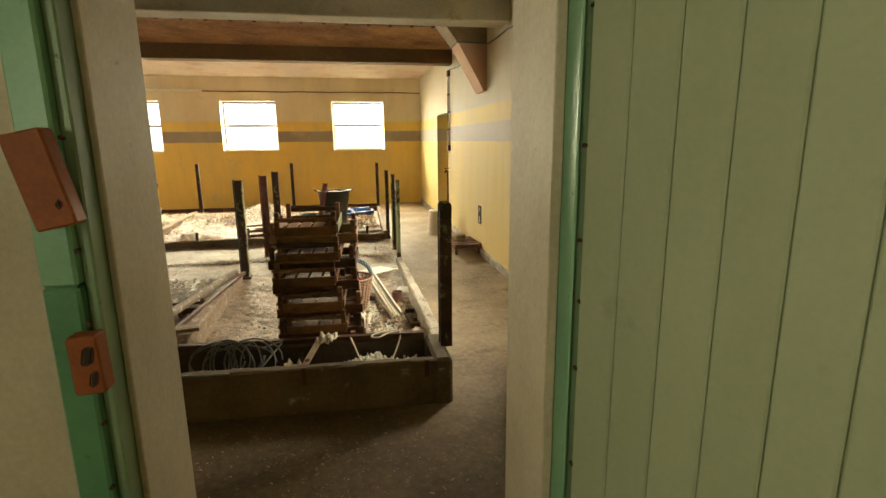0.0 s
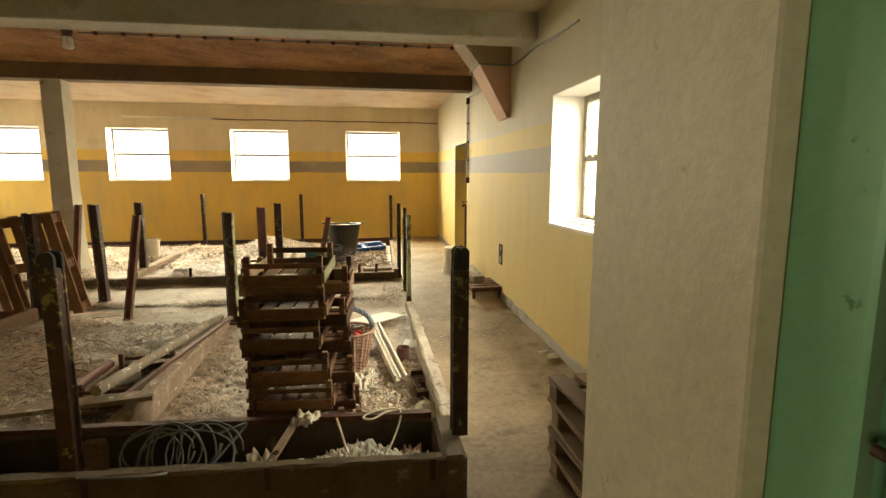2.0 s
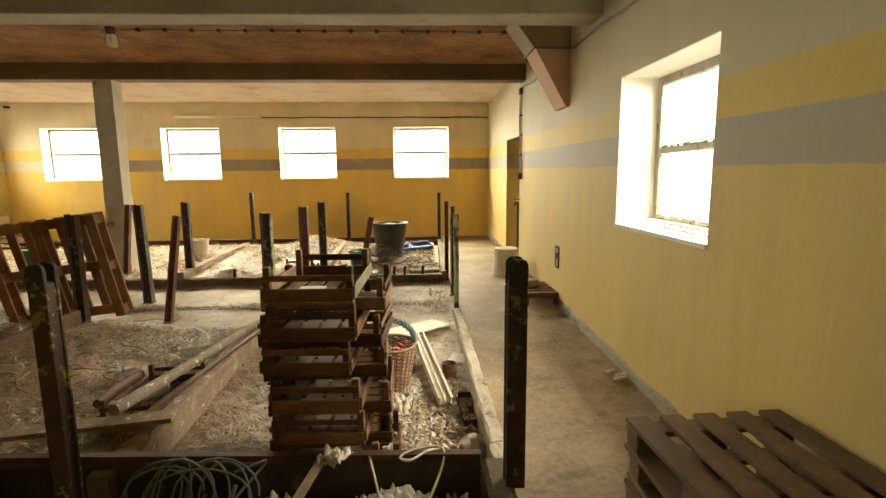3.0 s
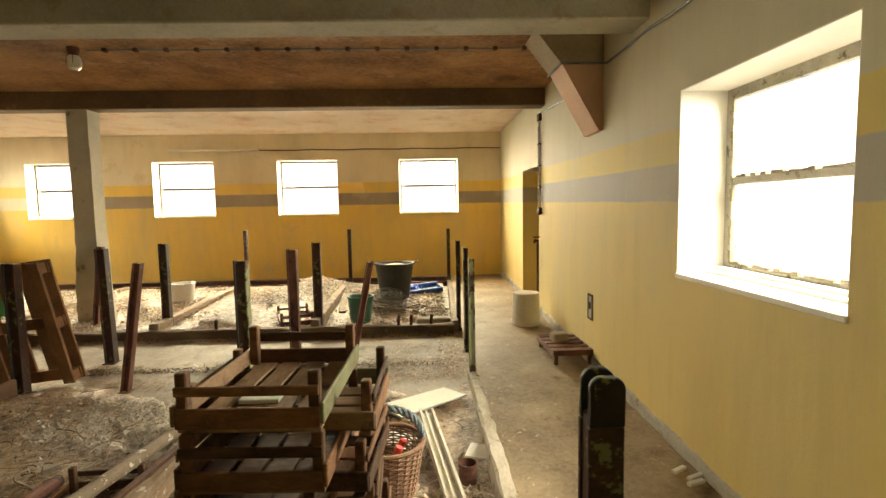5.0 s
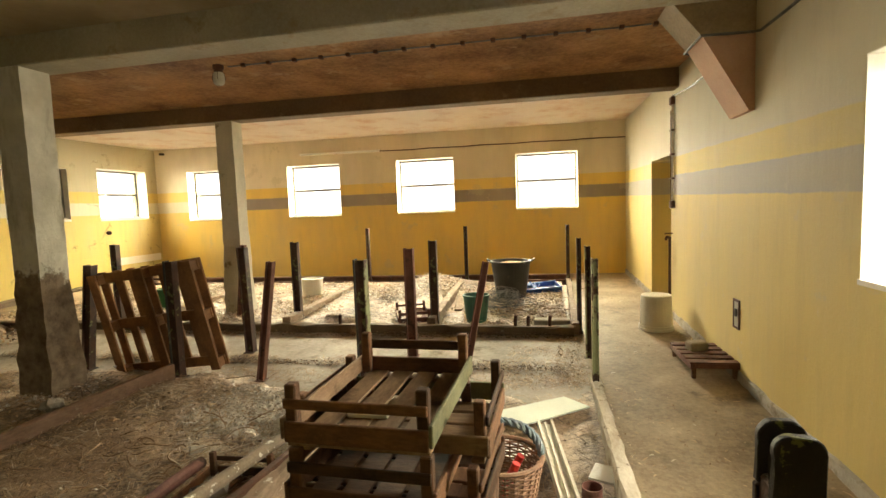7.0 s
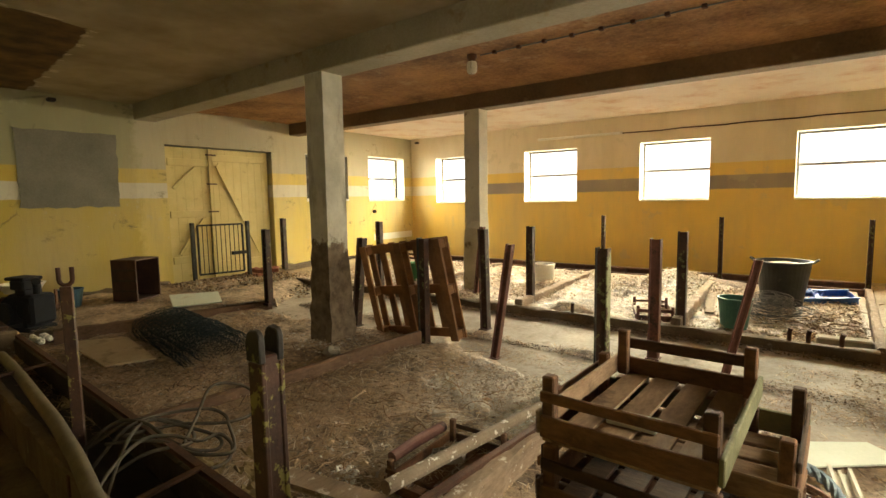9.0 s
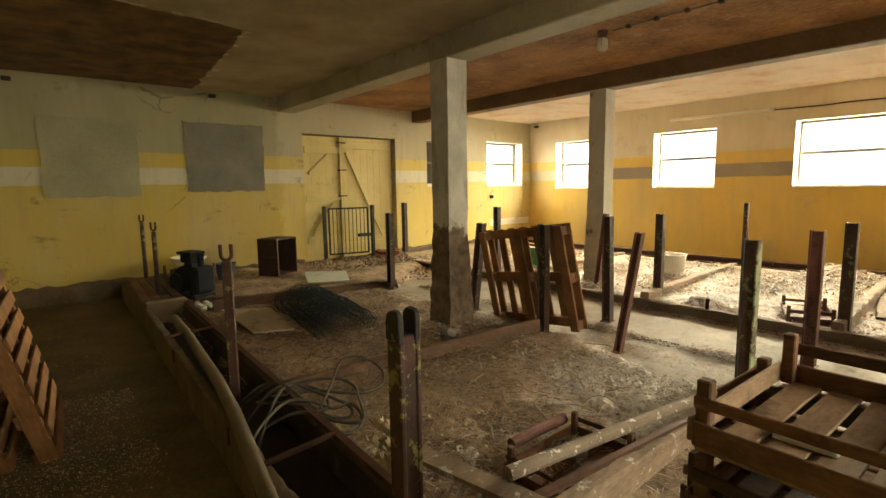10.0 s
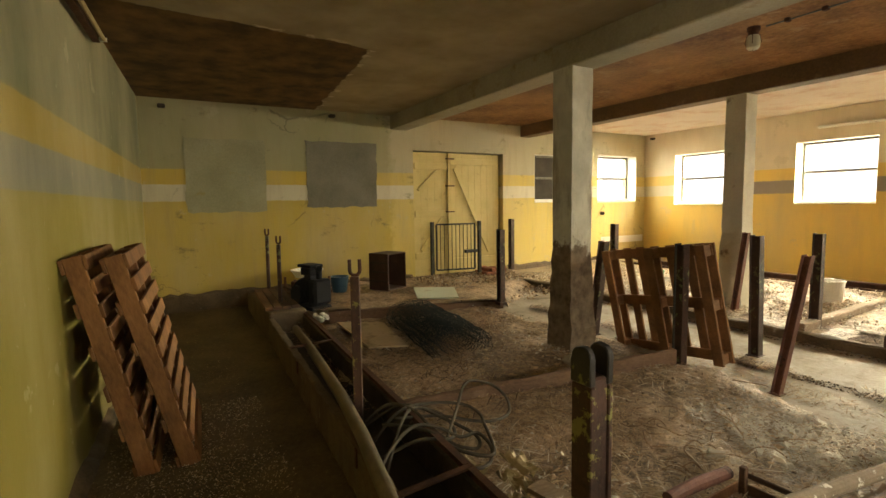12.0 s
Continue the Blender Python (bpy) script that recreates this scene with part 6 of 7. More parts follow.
part("inner_panel", box(-0.205, 0.205, 0.165, 0.1795, 0.03, 0.57, None, 0.002), 'redpost', bx_, "red-brown inner panel")
mach = thing("old_pump", pose(-7.15, 6.85, 0.03, 0, 0, 20), "dark blue-black old pump motor standing on the pen floor", "pump")
part("base_plate", box(-0.26, 0.26, -0.16, 0.16, 0, 0.05, None, 0.01), 'machine', mach)
bm = tube([(-0.24, 0, 0.24), (-0.20, 0, 0.24), (0.10, 0, 0.24), (0.16, 0, 0.24)], [0.11, 0.15, 0.15, 0.10], 20)
part("motor_body", bm, 'machine', mach)
for k in range(7):
    part("cooling_fin", tube([(-0.17 + 0.04 * k, 0, 0.24), (-0.155 + 0.04 * k, 0, 0.24)], 0.168, 20), 'machine', mach)
part("pump_head", box(0.13, 0.30, -0.14, 0.14, 0.08, 0.42, None, 0.03), 'machine', mach)
part("outlet_pipe", tube([(0.21, 0, 0.42), (0.21, 0, 0.52), (0.27, -0.05, 0.58), (0.36, -0.10, 0.58)], 0.04, 12), 'machine', mach)
part("bracket", box(-0.30, -0.24, -0.12, 0.10, 0.05, 0.36, None, 0.012), 'rust', mach)
part("belt_guard", tube([(-0.02, -0.19, 0.22), (-0.02, -0.23, 0.22)], 0.12, 18), 'machine', mach)
part("neck", box(-0.07, 0.09, -0.06, 0.06, 0.38, 0.465, None, 0.01), 'machine', mach)
part("terminal_box", box(-0.10, 0.12, -0.09, 0.09, 0.46, 0.57, None, 0.015), 'machine', mach)
term = [o for o in mach.children if o.name.startswith("terminal_box")][0]
part("cap", box(-0.14, 0.16, -0.11, 0.11, 0.57, 0.61, None, 0.01), 'machine', term)
for x in (-0.17, 0.17):
    part("foot", box(x - 0.03, x + 0.03, -0.14, 0.14, 0.05, 0.12, None, 0.006), 'machine', mach)
part("flange", tube([(0.22, 0, 0.27), (0.26, 0, 0.27)], 0.15, 20), 'machine', mach)
tub = thing("tub", pose(-8.05, 7.55, 0.05), "small faded blue plastic tub", "tub")
part("shell", lathe([(0, 0), (0.11, 0), (0.15, 0.24), (0.158, 0.24), (0.158, 0.255), (0.14, 0.255), (0.105, 0.012), (0, 0.012)], 24), mottled("faded_blue_plastic", (0.02, 0.06, 0.10), (0.04, 0.10, 0.15), 6, 60, 0.5, 0.1), tub)
tagged(part("basin", lathe([(0, 0), (0.18, 0), (0.24, 0.10), (0.25, 0.10), (0.25, 0.115), (0.22, 0.115), (0.17, 0.015), (0, 0.015)], 24, None, (-8.1, 7.05, 0.335)), 'white_plastic'), "pale enamel basin on an upturned crate", "basin")
crate(pose(-8.1, 7.05, 0.05, 0, 0, 10), "worn fruit crate under a pale basin", group="", H=0.29)

# gate in front of the yellow door
gate = thing("metal_gate", Matrix(), "dark rusty barred metal gate standing before the yellow door", "gate")
ga, gb = Vector((-8.50, 9.50, 0.10)), Vector((-8.30, 10.42, 0.10))
up = Vector((0, 0, 1))
part("gate_post", bar(ga, ga + up * 1.0, 0.06, 0.06), 'darkpost', gate)
part("gate_post", bar(gb, gb + up * 1.0, 0.06, 0.06), 'darkpost', gate)
gi, gj = ga.lerp(gb, 0.09), ga.lerp(gb, 0.90)
for z in (0.09, 0.95):
    part("rail", bar(gi + up * z, gj + up * z, 0.03, 0.03), 'darkpost', gate)
for p in (gi, gj):
    part("stile", bar(p + up * 0.09, p + up * 0.95, 0.03, 0.03), 'darkpost', gate)
for k in range(1, 10):
    p = gi.lerp(gj, k / 10)
    part("bar", tube([p + up * 0.09, p + up * 0.95], 0.008, 6), 'darkpost', gate)
part("latch", box(-8.37, -8.30, 10.12, 10.40, 0.50, 0.56, None, 0.005), 'darkpost', gate, "rusty iron latch")
rb = random.Random(31)
for k in range(9):
    tagged(part("brick", (lambda b: (b.transform(pose(-8.30 + rb.uniform(-0.18, 0.18), 10.75 + rb.uniform(-0.22, 0.22), 0.08 + 0.07 * (k // 5), rb.uniform(-8, 8), rb.uniform(-8, 8), rb.uniform(0, 180))), b)[1])(box(-0.12, 0.12, -0.06, 0.06, -0.035, 0.035, None, 0.006)), 'brick'),
           "loose red brick in a small heap", "brick", "loose bricks by the door")

# ---------------------------------------------------------------- side aisle and rear pens
wb = thing("bucket", pose(1.61, 11.40, gz(1.6, 11.4)), "white plastic bucket standing upside down by the wall", "bucket")
part("shell", lathe([(0, 0.42), (0.165, 0.42), (0.172, 0.41), (0.185, 0.03), (0.195, 0.03), (0.195, 0.0), (0.18, 0.0), (0.165, 0.40), (0, 0.405)], 32), 'white_plastic', wb)
part("rim_ring", lathe([(0.19, 0.045), (0.197, 0.045), (0.197, 0.06), (0.187, 0.06), (0.19, 0.045)], 32), 'white_plastic', wb)
fc = thing("low_crate", pose(1.74, 10.07, gz(1.7, 10.0), 0, 0, 1), "red-brown slatted crate lying upside down by the wall", "crate")
for k in range(5):
    part("slat", box(-0.21, 0.20, -0.33 + k * 0.142, -0.33 + k * 0.142 + 0.085, 0.135, 0.150, None, 0.003), 'redpost', fc)
for x in (-0.20, 0.19):
    part("side_board", box(x - 0.008, x + 0.008, -0.33, 0.33, 0.085, 0.1345, None, 0.003), 'redpost', fc)
for y in (-0.325, 0.325):
    part("end_board", box(-0.19, 0.18, y - 0.008, y + 0.008, 0.095, 0.1345, None, 0.003), 'redpost', fc)
    for x in (-0.175, 0.165):
        part("leg", box(x - 0.018, x + 0.018, y * 0.93 - 0.018, y * 0.93 + 0.018, 0.0, 0.134, None, 0.003), 'crate', fc)
tagged(part("stone_block", (lambda b: (b.transform(pose(1.70, 10.13, gz(1.7, 10) + 0.185, 0, 0, 14)), b)[1])(box(-0.085, 0.085, -0.06, 0.06, -0.037, 0.05, None, 0.012)), 'block'), "small grey stone block on the upturned crate", "block")
tagged(part("stone_block", (lambda b: (b.transform(pose(0.38, 11.30, -0.02, 0, 0, 4)), b)[1])(box(-0.22, 0.22, -0.08, 0.08, -0.05, 0.05, None, 0.015)), 'block'), "grey concrete block at the rear pen's edge", "block")
for x, y, a in ((1.86, 7.72, 28), (1.80, 7.80, 34), (1.83, 7.66, 24)):
    tagged(part("tile_shard", (lambda b: (b.transform(pose(x, y, gz(x, y) + 0.016, 2, 4, a)), b)[1])(box(-0.065, 0.065, -0.016, 0.016, -0.01, 0.012, None, 0.004)), 'white_plastic'), "broken white tile shard on the aisle floor", "shard")
hat = thing("wall_box", pose(XR, 9.83, 0.42), "small rusty open service box let into the wall", "service box")
for a in ((-0.012, 0.003, -0.07, -0.05, -0.13, 0.13), (-0.012, 0.003, 0.05, 0.07, -0.13, 0.13), (-0.012, 0.003, -0.05, 0.05, 0.11, 0.13), (-0.012, 0.003, -0.05, 0.05, -0.13, -0.11)):
    part("frame", box(*a, None, 0.002), 'rust', hat)
part("back_plate", box(-0.006, 0.002, -0.05, 0.05, -0.11, 0.11), 'plinth', hat)
part("switch", box(-0.02, -0.0065, -0.02, 0.02, -0.02, 0.05, None, 0.003), 'black_plastic', hat)
bt = thing("bucket", pose(-0.21, 13.05, gz(-0.3, 13.0) + 0.06), "large black rubber tub with two handles and straw inside", "tub")
part("shell", lathe([(0, 0), (0.23, 0), (0.31, 0.55), (0.325, 0.55), (0.325, 0.575), (0.295, 0.575), (0.285, 0.50), (0.215, 0.02), (0, 0.02)], 36), 'black_plastic', bt)
for s_ in (-1, 1):
    part("handle", tube([(s_ * 0.315, -0.06, 0.56), (s_ * 0.37, -0.04, 0.60), (s_ * 0.37, 0.04, 0.60), (s_ * 0.315, 0.06, 0.56)], 0.013, 8), 'black_plastic', bt)
part("straw_fill", lathe([(0.28, 0.50), (0.18, 0.54), (0, 0.57)], 24), 'brown_board', bt, "straw filling the tub")
tb = thing("bucket", pose(-0.57, 11.45, gz(-0.6, 11.5) + 0.06), "teal plastic bucket standing in the litter", "bucket")
part("shell", lathe([(0, 0), (0.13, 0), (0.165, 0.34), (0.175, 0.34), (0.175, 0.355), (0.157, 0.355), (0.123, 0.012), (0, 0.012)], 28), 'teal', tb)
part("bail", tube([(0.168 * math.cos(a), 0.168 * math.sin(a) * 0.3, 0.34 - 0.10 * math.sin(a)) for a in [math.pi * k / 12 for k in range(13)]], 0.004, 5), 'rust', tb)
# plain white strip on the end wall's face
structure("wall_strip", box(XL - 0.004, XL + 0.004, 14.1, 15.55, 0.44, 0.60, None, 0.002), 'reveal', "white strip low on the end wall")
wt = thing("bucket", pose(-3.56, 12.95, gz(-3.6, 13) + 0.06), "white plastic bucket standing in the rear pen", "bucket")
part("shell", lathe([(0, 0), (0.15, 0), (0.18, 0.32), (0.19, 0.32), (0.19, 0.335), (0.172, 0.335), (0.142, 0.012), (0, 0.012)], 28), 'white_plastic', wt)
part("bail", tube([(0.18 * math.cos(a), 0.18 * math.sin(a), 0.34 + 0.004 * math.sin(a)) for a in [math.pi * k / 12 for k in range(13)]], 0.004, 5), 'rust', wt)
gb_ = thing("bucket", pose(-5.6, 12.0, gz(-5.6, 12) + 0.06), "green plastic bucket beside the column", "bucket")
part("shell", lathe([(0, 0), (0.12, 0), (0.16, 0.34), (0.17, 0.34), (0.17, 0.355), (0.152, 0.355), (0.113, 0.012), (0, 0.012)], 28), mottled("green_plastic", (0.03, 0.14, 0.04), (0.06, 0.22, 0.07), 6, 60, 0.5, 0.1), gb_)
tray = thing("plastic_tray", pose(0.25, 13.45, gz(0.3, 13.3) + 0.07, 5, -4, 14), "crumpled bright blue plastic tray on the litter", "tray")
part("floor", box(-0.30, 0.30, -0.20, 0.20, 0.0, 0.012, None, 0.002), 'blue', tray)
for s_ in (-1, 1):
    part("side_wall", box(-0.30, 0.30, s_ * 0.20 - 0.006, s_ * 0.20 + 0.006, 0.0125, 0.085, None, 0.003), 'blue', tray)
    part("end_wall", box(s_ * 0.30 - 0.006, s_ * 0.30 + 0.006, -0.193, 0.193, 0.0125, 0.085, None, 0.003), 'blue', tray)
    part("rim", box(-0.315, 0.315, s_ * 0.205 - 0.014, s_ * 0.205 + 0.014, 0.0855, 0.098, None, 0.003), 'blue', tray)
crumpled_sheet("blue_film", (0.10, 13.42, gz(0.1, 13.4) + 0.13), 0.30, 'blue', "crumpled blue plastic film on the tray", "film", 210, 0.3)
for sd, rx, z in ((14, 0.30, 0.02), (15, 0.22, 0.07), (16, 0.15, 0.13)):
    loops("wire_tangle", (-0.28, 12.15, z), rx, rx * 0.8, 16, 0.0028, 'cable', "tangle of grey wire on the litter", sd, 0.05, 0.34, tilt=0.05)
for k in range(5):
    x = (0.35, -0.05, -2.25, -4.3, 0.1)[k]
    tagged(part("stub_pipe", tube([(x, 10.98, 0.0), (x, 10.98, 0.10), (x + 0.01, 10.97, 0.14)], 0.02, 10), 'rust'), "short rusty pipe stub on the low kerb", "pipe stub", "pipe stubs")
for x in (-0.35, -1.75, -2.6):
    tagged(part("pipe_stub", tube([(x, 14.32, 0.05), (x, 14.32, 0.12)], 0.02, 8), 'rust'), "short rusty pipe stub on the steel rim", "pipe stub", "pipe stubs")

# ---------------------------------------------------------------- wiring, pipes and lamps
tagged(part("wall_cable", tube([(1.93, 7.6, 2.66), (1.925, 8.2, 2.675), (1.925, 8.62, 2.70), (1.925, 9.02, 2.69), (1.925, 9.40, 2.69), (1.92, 9.505, 2.715)], 0.011, 6), 'cable'), "old grey cable clipped along the side wall", "cable")
tagged(part("haunch_cable", tube([(1.92, 9.505, 2.715), (1.54, 9.505, 2.72), (1.53, 9.7, 2.71), (1.535, 9.965, 2.71), (1.80, 9.965, 2.69), (1.925, 10.1, 2.68), (1.925, 11.2, 2.67), (1.925, 11.9, 2.72)], 0.011, 6), 'cable'), "old grey cable wrapped round the haunch", "cable")
pipe = thing("conduit", pose(1.915, 11.92, 0), "rusty conduit with switch boxes running down the wall", "conduit")
part("tube", tube([(0, 0, 1.36), (0, 0, 2.74)], 0.013, 8), 'white_metal', pipe)
part("tube", tube([(0.0, 0.06, 1.40), (0.0, 0.06, 2.55)], 0.010, 8), 'rust', pipe)
for z in (2.66, 1.37):
    part("switch_box", box(-0.03, 0.02, -0.05, 0.05, z - 0.05, z + 0.05, None, 0.01), 'rust', pipe)
for z in (1.7, 2.0, 2.3):
    part("clip", box(-0.016, 0.02, -0.03, 0.09, z - 0.012, z + 0.012, None, 0.003), 'rust', pipe)
tap = thing("water_tap", pose(1.90, 11.98, 0), "rusty water pipe with an old tap on the wall", "tap")
part("tube", tube([(0, 0, 0.12), (0, 0, 0.96)], 0.018, 8), 'rust', tap)
part("spout", tube([(0, 0, 0.94), (-0.05, -0.06, 0.96), (-0.07, -0.10, 0.93)], 0.018, 8), 'rust', tap)
part("handle", bar((-0.06, -0.03, 1.0), (0.05, 0.02, 1.0), 0.02, 0.014), 'rust', tap)
bm = tube([(-2.93 + 0.2 * k, 10.0 + 0.006 * math.sin(k * 1.7), 3.003) for k in range(22)], 0.007, 6)
cc = thing("ceiling_cable", Matrix(), "dusty cable clipped along the stained ceiling", "cable")
part("cable", bm, 'cable', cc)
for k in range(15):
    x = -2.75 + 0.29 * k
    part("clip", box(x - 0.022, x + 0.022, 9.975, 10.025, 2.985, 3.019, None, 0.006), 'rust', cc)
lamp = thing("ceiling_lamp", pose(-3.03, 9.98, 0), "small dusty glass bulkhead lamp on the ceiling, unlit", "lamp")
part("base", lathe([(0, 3.02), (0.055, 3.02), (0.055, 2.985), (0.045, 2.975), (0.042, 2.94), (0, 2.94)], 20), 'rust', lamp)
part("glass", lathe([(0.046, 2.945), (0.056, 2.93), (0.060, 2.88), (0.055, 2.835), (0.035, 2.815), (0, 2.81)], 20), 'bulb_glass', lamp, "dusty lamp glass")
for k in range(4):
    a = math.pi * k / 2 + 0.4
    part("guard_wire", tube([(0.052 * math.cos(a), 0.052 * math.sin(a), 2.95), (0.066 * math.cos(a), 0.066 * math.sin(a), 2.88), (0.02 * math.cos(a), 0.02 * math.sin(a), 2.805)], 0.003, 5), 'rust', lamp)


def tube_lamp(p, q, out, label, tray='white_metal', lit='lamp_white'):
    root = thing("fluorescent_lamp", Matrix(), label, "lamp")
    p, q, out = Vector(p), Vector(q), Vector(out)
    d = (q - p).normalized()
    part("tray", bar(p, q, 0.045, 0.05), tray, root)
    part("tube", tube([p + d * 0.03 + out * 0.055, q - d * 0.03 + out * 0.055], 0.017, 10), lit, root, "unlit dusty fluorescent tube")
    for e in (p + d * 0.015, q - d * 0.015):
        part("lamp_holder", bar(e + out * 0.02, e + out * 0.075, 0.035, 0.025), 'white_plastic', root)
    return root


tube_lamp((-4.93, 15.57, 2.71), (-3.10, 15.57, 2.70), (0, -1, 0), "unlit white fluorescent lamp on the back wall")
tube_lamp((-4.15, yf(-4.15, 4.31), 2.82), (-5.35, yf(-5.35, 4.31), 2.82), (0, 1, 0), "unlit rusty fluorescent lamp high on the front wall", 'rust', 'yellow_film')
tagged(part("wall_cable", tube([(-3.1 + 0.36 * k, 15.585, 2.695 - 0.006 * (k % 3)) for k in range(15)], 0.012, 6), 'rust'), "old cable sagging along the back wall", "cable")
tagged(part("wall_pipe_end", lathe([(0, 0), (0.04, 0), (0.04, 0.06), (0.03, 0.06), (0.03, 0.01), (0, 0.01)], 14), 'rust'), "rusty pipe end stuck in the end wall", "pipe end").matrix_world = pose(XL, 14.11, 1.16, 0, 90, 0)

for x, y, z in ((-8.63, 5.2, 2.90), (-8.63, 7.7, 2.93), (-8.45, 15.57, 2.92)):
    tagged(part("wall_bracket", (lambda b: (b.transform(pose(x, y, z)), b)[1])(box(-0.05, 0.05, -0.05, 0.05, -0.025, 0.025, None, 0.012)), 'dark'), "small dark iron bracket high on the wall", "bracket", "wall brackets")

# ---------------------------------------------------------------- loose litter
def scatter(name, label, n, area, size, mat, seed, ground, long=4.0, lift=0.012, clump=0.0, curl=0.5):
    """Loose bits: each a small bent strip lying at random on the ground."""
    r = np.random.RandomState(seed)
    x0, x1, y0, y1 = area
    verts, faces = [], []
    k = 0
    while k < n:
        x, y = r.uniform(x0, x1), r.uniform(y0, y1)
        if clump and noise.noise(Vector((x * 1.4, y * 1.4, seed * 1.3))) < r.uniform(-0.6, 0.6) * clump - 0.05:
            continue
        k += 1
        w = size * r.uniform(0.4, 1.3)
        L = w * r.uniform(1.2, long)
        a, tilt = r.uniform(0, 6.283), r.uniform(-0.5, 0.5)
        dx, dy = math.cos(a), math.sin(a)
        z = ground(x, y) + lift * r.uniform(0.1, 1.4)
        rise = curl * w * r.uniform(0.2, 1.6)
        b = len(verts)
        for s, h in ((-0.5, L * tilt * -0.25), (0.0, rise), (0.5, L * tilt * 0.25)):
            ww = w * (0.5 if s == 0.0 else 0.5 * r.uniform(0.3, 0.9))
            cx, cy = x + dx * L * s, y + dy * L * s
            verts.append((cx - dy * ww, cy + dx * ww, z + max(h, -0.01)))
            verts.append((cx + dy * ww, cy - dx * ww, z + max(h, -0.01) + 0.3 * w * r.uniform(-1, 1)))
        faces += [(b, b + 1, b + 3, b + 2), (b + 2, b + 3, b + 5, b + 4)]
    me = bpy.data.meshes.new(name)
    me.from_pydata(verts, [], faces)
    me.materials.append(M[mat])
    return tagged(new(name, me), label, "", "", "stuff")


def lumps(name, label, n, area, size, mat, seed, ground, clump=0.0, flat=0.6):
    """Crumbly bits: small uneven stones or clods."""
    r = np.random.RandomState(seed)
    base = [(1, 0, 0), (-1, 0, 0), (0, 1, 0), (0, -1, 0), (0, 0, 1), (0, 0, -1)]
    tri = [(0, 2, 4), (2, 1, 4), (1, 3, 4), (3, 0, 4), (2, 0, 5), (1, 2, 5), (3, 1, 5), (0, 3, 5)]
    verts, faces = [], []
    x0, x1, y0, y1 = area
    for _ in range(n):
        if clump:
            x = (x0 + x1) / 2 + r.normal() * (x1 - x0) * 0.22
            y = (y0 + y1) / 2 + r.normal() * (y1 - y0) * 0.22
        else:
            x, y = r.uniform(x0, x1), r.uniform(y0, y1)
        s = size * r.uniform(0.3, 1.0) ** 1.5 * 1.4
        a = r.uniform(0, 6.28)
        z = ground(x, y) + s * 0.3
        b = len(verts)
        for v in base:
            k = r.uniform(0.6, 1.3)
            vx, vy = v[0] * math.cos(a) - v[1] * math.sin(a), v[0] * math.sin(a) + v[1] * math.cos(a)
            verts.append((x + vx * s * k, y + vy * s * k, z + v[2] * s * k * flat))
        faces += [tuple(b + i for i in t) for t in tri]
    me = bpy.data.meshes.new(name)
    me.from_pydata(verts, [], faces)
    me.materials.append(M[mat])
    return tagged(new(name, me), label, "", "", "stuff")


front = lambda x, y: gz(x, y) + litter_h(x, y) - 0.05
rear = lambda x, y: gz(x, y) + 0.06 + litter_h(x, y) - 0.10
slab_h = lambda x, y: gz(x, y) + 0.035
ground_h = lambda x, y: gz(x, y) + 0.003
scatter("straw", "dry straw and chaff on the pen floors", 11000, (-6.6, 0.6, 6.35, 9.15), 0.0055, 'straw', 1, front, 20.0, 0.014, 0.5)
scatter("straw", "dry straw and chaff in the middle pen", 9000, (-3.2, -1.3, 6.5, 9.0), 0.0045, 'straw', 2, front, 26.0, 0.014, 0.5)
scatter("straw", "dry straw beside the stacked crates", 4500, (-1.15, 0.6, 6.4, 9.0), 0.005, 'straw', 6, front, 18.0, 0.012, 0.3)
scatter("shavings", "pale curled shavings and leaves by the kerb", 2600, (0.02, 0.60, 6.35, 7.6), 0.016, 'straw_pale', 3, front, 6.0, 0.02, 0.0, 0.9)
scatter("dry_leaves", "pale dry leaves covering the rear pens", 12500, (-8.4, 0.58, 11.1, 14.05), 0.019, 'straw_pale', 4, rear, 3.4, 0.02, 0.3, 0.6)
scatter("straw", "line of swept straw along the passage", 4200, (-6.0, 0.5, 9.74, 9.93), 0.007, 'straw_dark', 5, slab_h, 18.0, 0.025, 0.5)
scatter("straw", "swept dirt at the passage's end", 900, (-0.1, 0.66, 9.4, 10.5), 0.009, 'straw', 7, slab_h, 9.0, 0.012, 0.9)
scatter("straw", "thin scatter of straw and dust on the aisle", 900, (0.75, 1.9, 7.5, 15.4), 0.010, 'straw', 8, ground_h, 5.0, 0.004, 0.5)
scatter("straw", "thin scatter of chaff on the front aisle", 900, (-8.0, 1.8, 4.5, 5.75), 0.006, 'straw', 9, lambda x, y: gz(x, y) + 0.006, 4.0, 0.003, 0.4)
lumps("rubble", "pale crumbled plaster on the pen floor", 240, (-2.55, -1.25, 8.15, 9.15), 0.018, 'rubble', 11, front, 1.0, 0.28)
lumps("clods", "small clods and grit in the pens", 1500, (-8.3, 0.6, 6.4, 9.1), 0.010, 'straw', 12, front)
lumps("rubble", "plaster rubble by the double door", 160, (-8.5, -7.3, 9.2, 11.0), 0.022, 'rubble', 13, lambda x, y: 0.06, 0.0)
lumps("clods", "grit in the swept line of the passage", 700, (-0.9, 0.6, 9.62, 10.0), 0.010, 'straw', 14, slab_h, 0.0, 0.4)
lumps("clods", "lumps of dry litter in the rear pen", 260, (-0.8, 0.55, 11.2, 13.2), 0.030, 'straw_pale', 15, rear)
lumps("rubble", "plaster crumbs on the column's foot", 200, (-4.6, -3.7, 8.3, 9.2), 0.018, 'rubble', 16, front, 1.0)
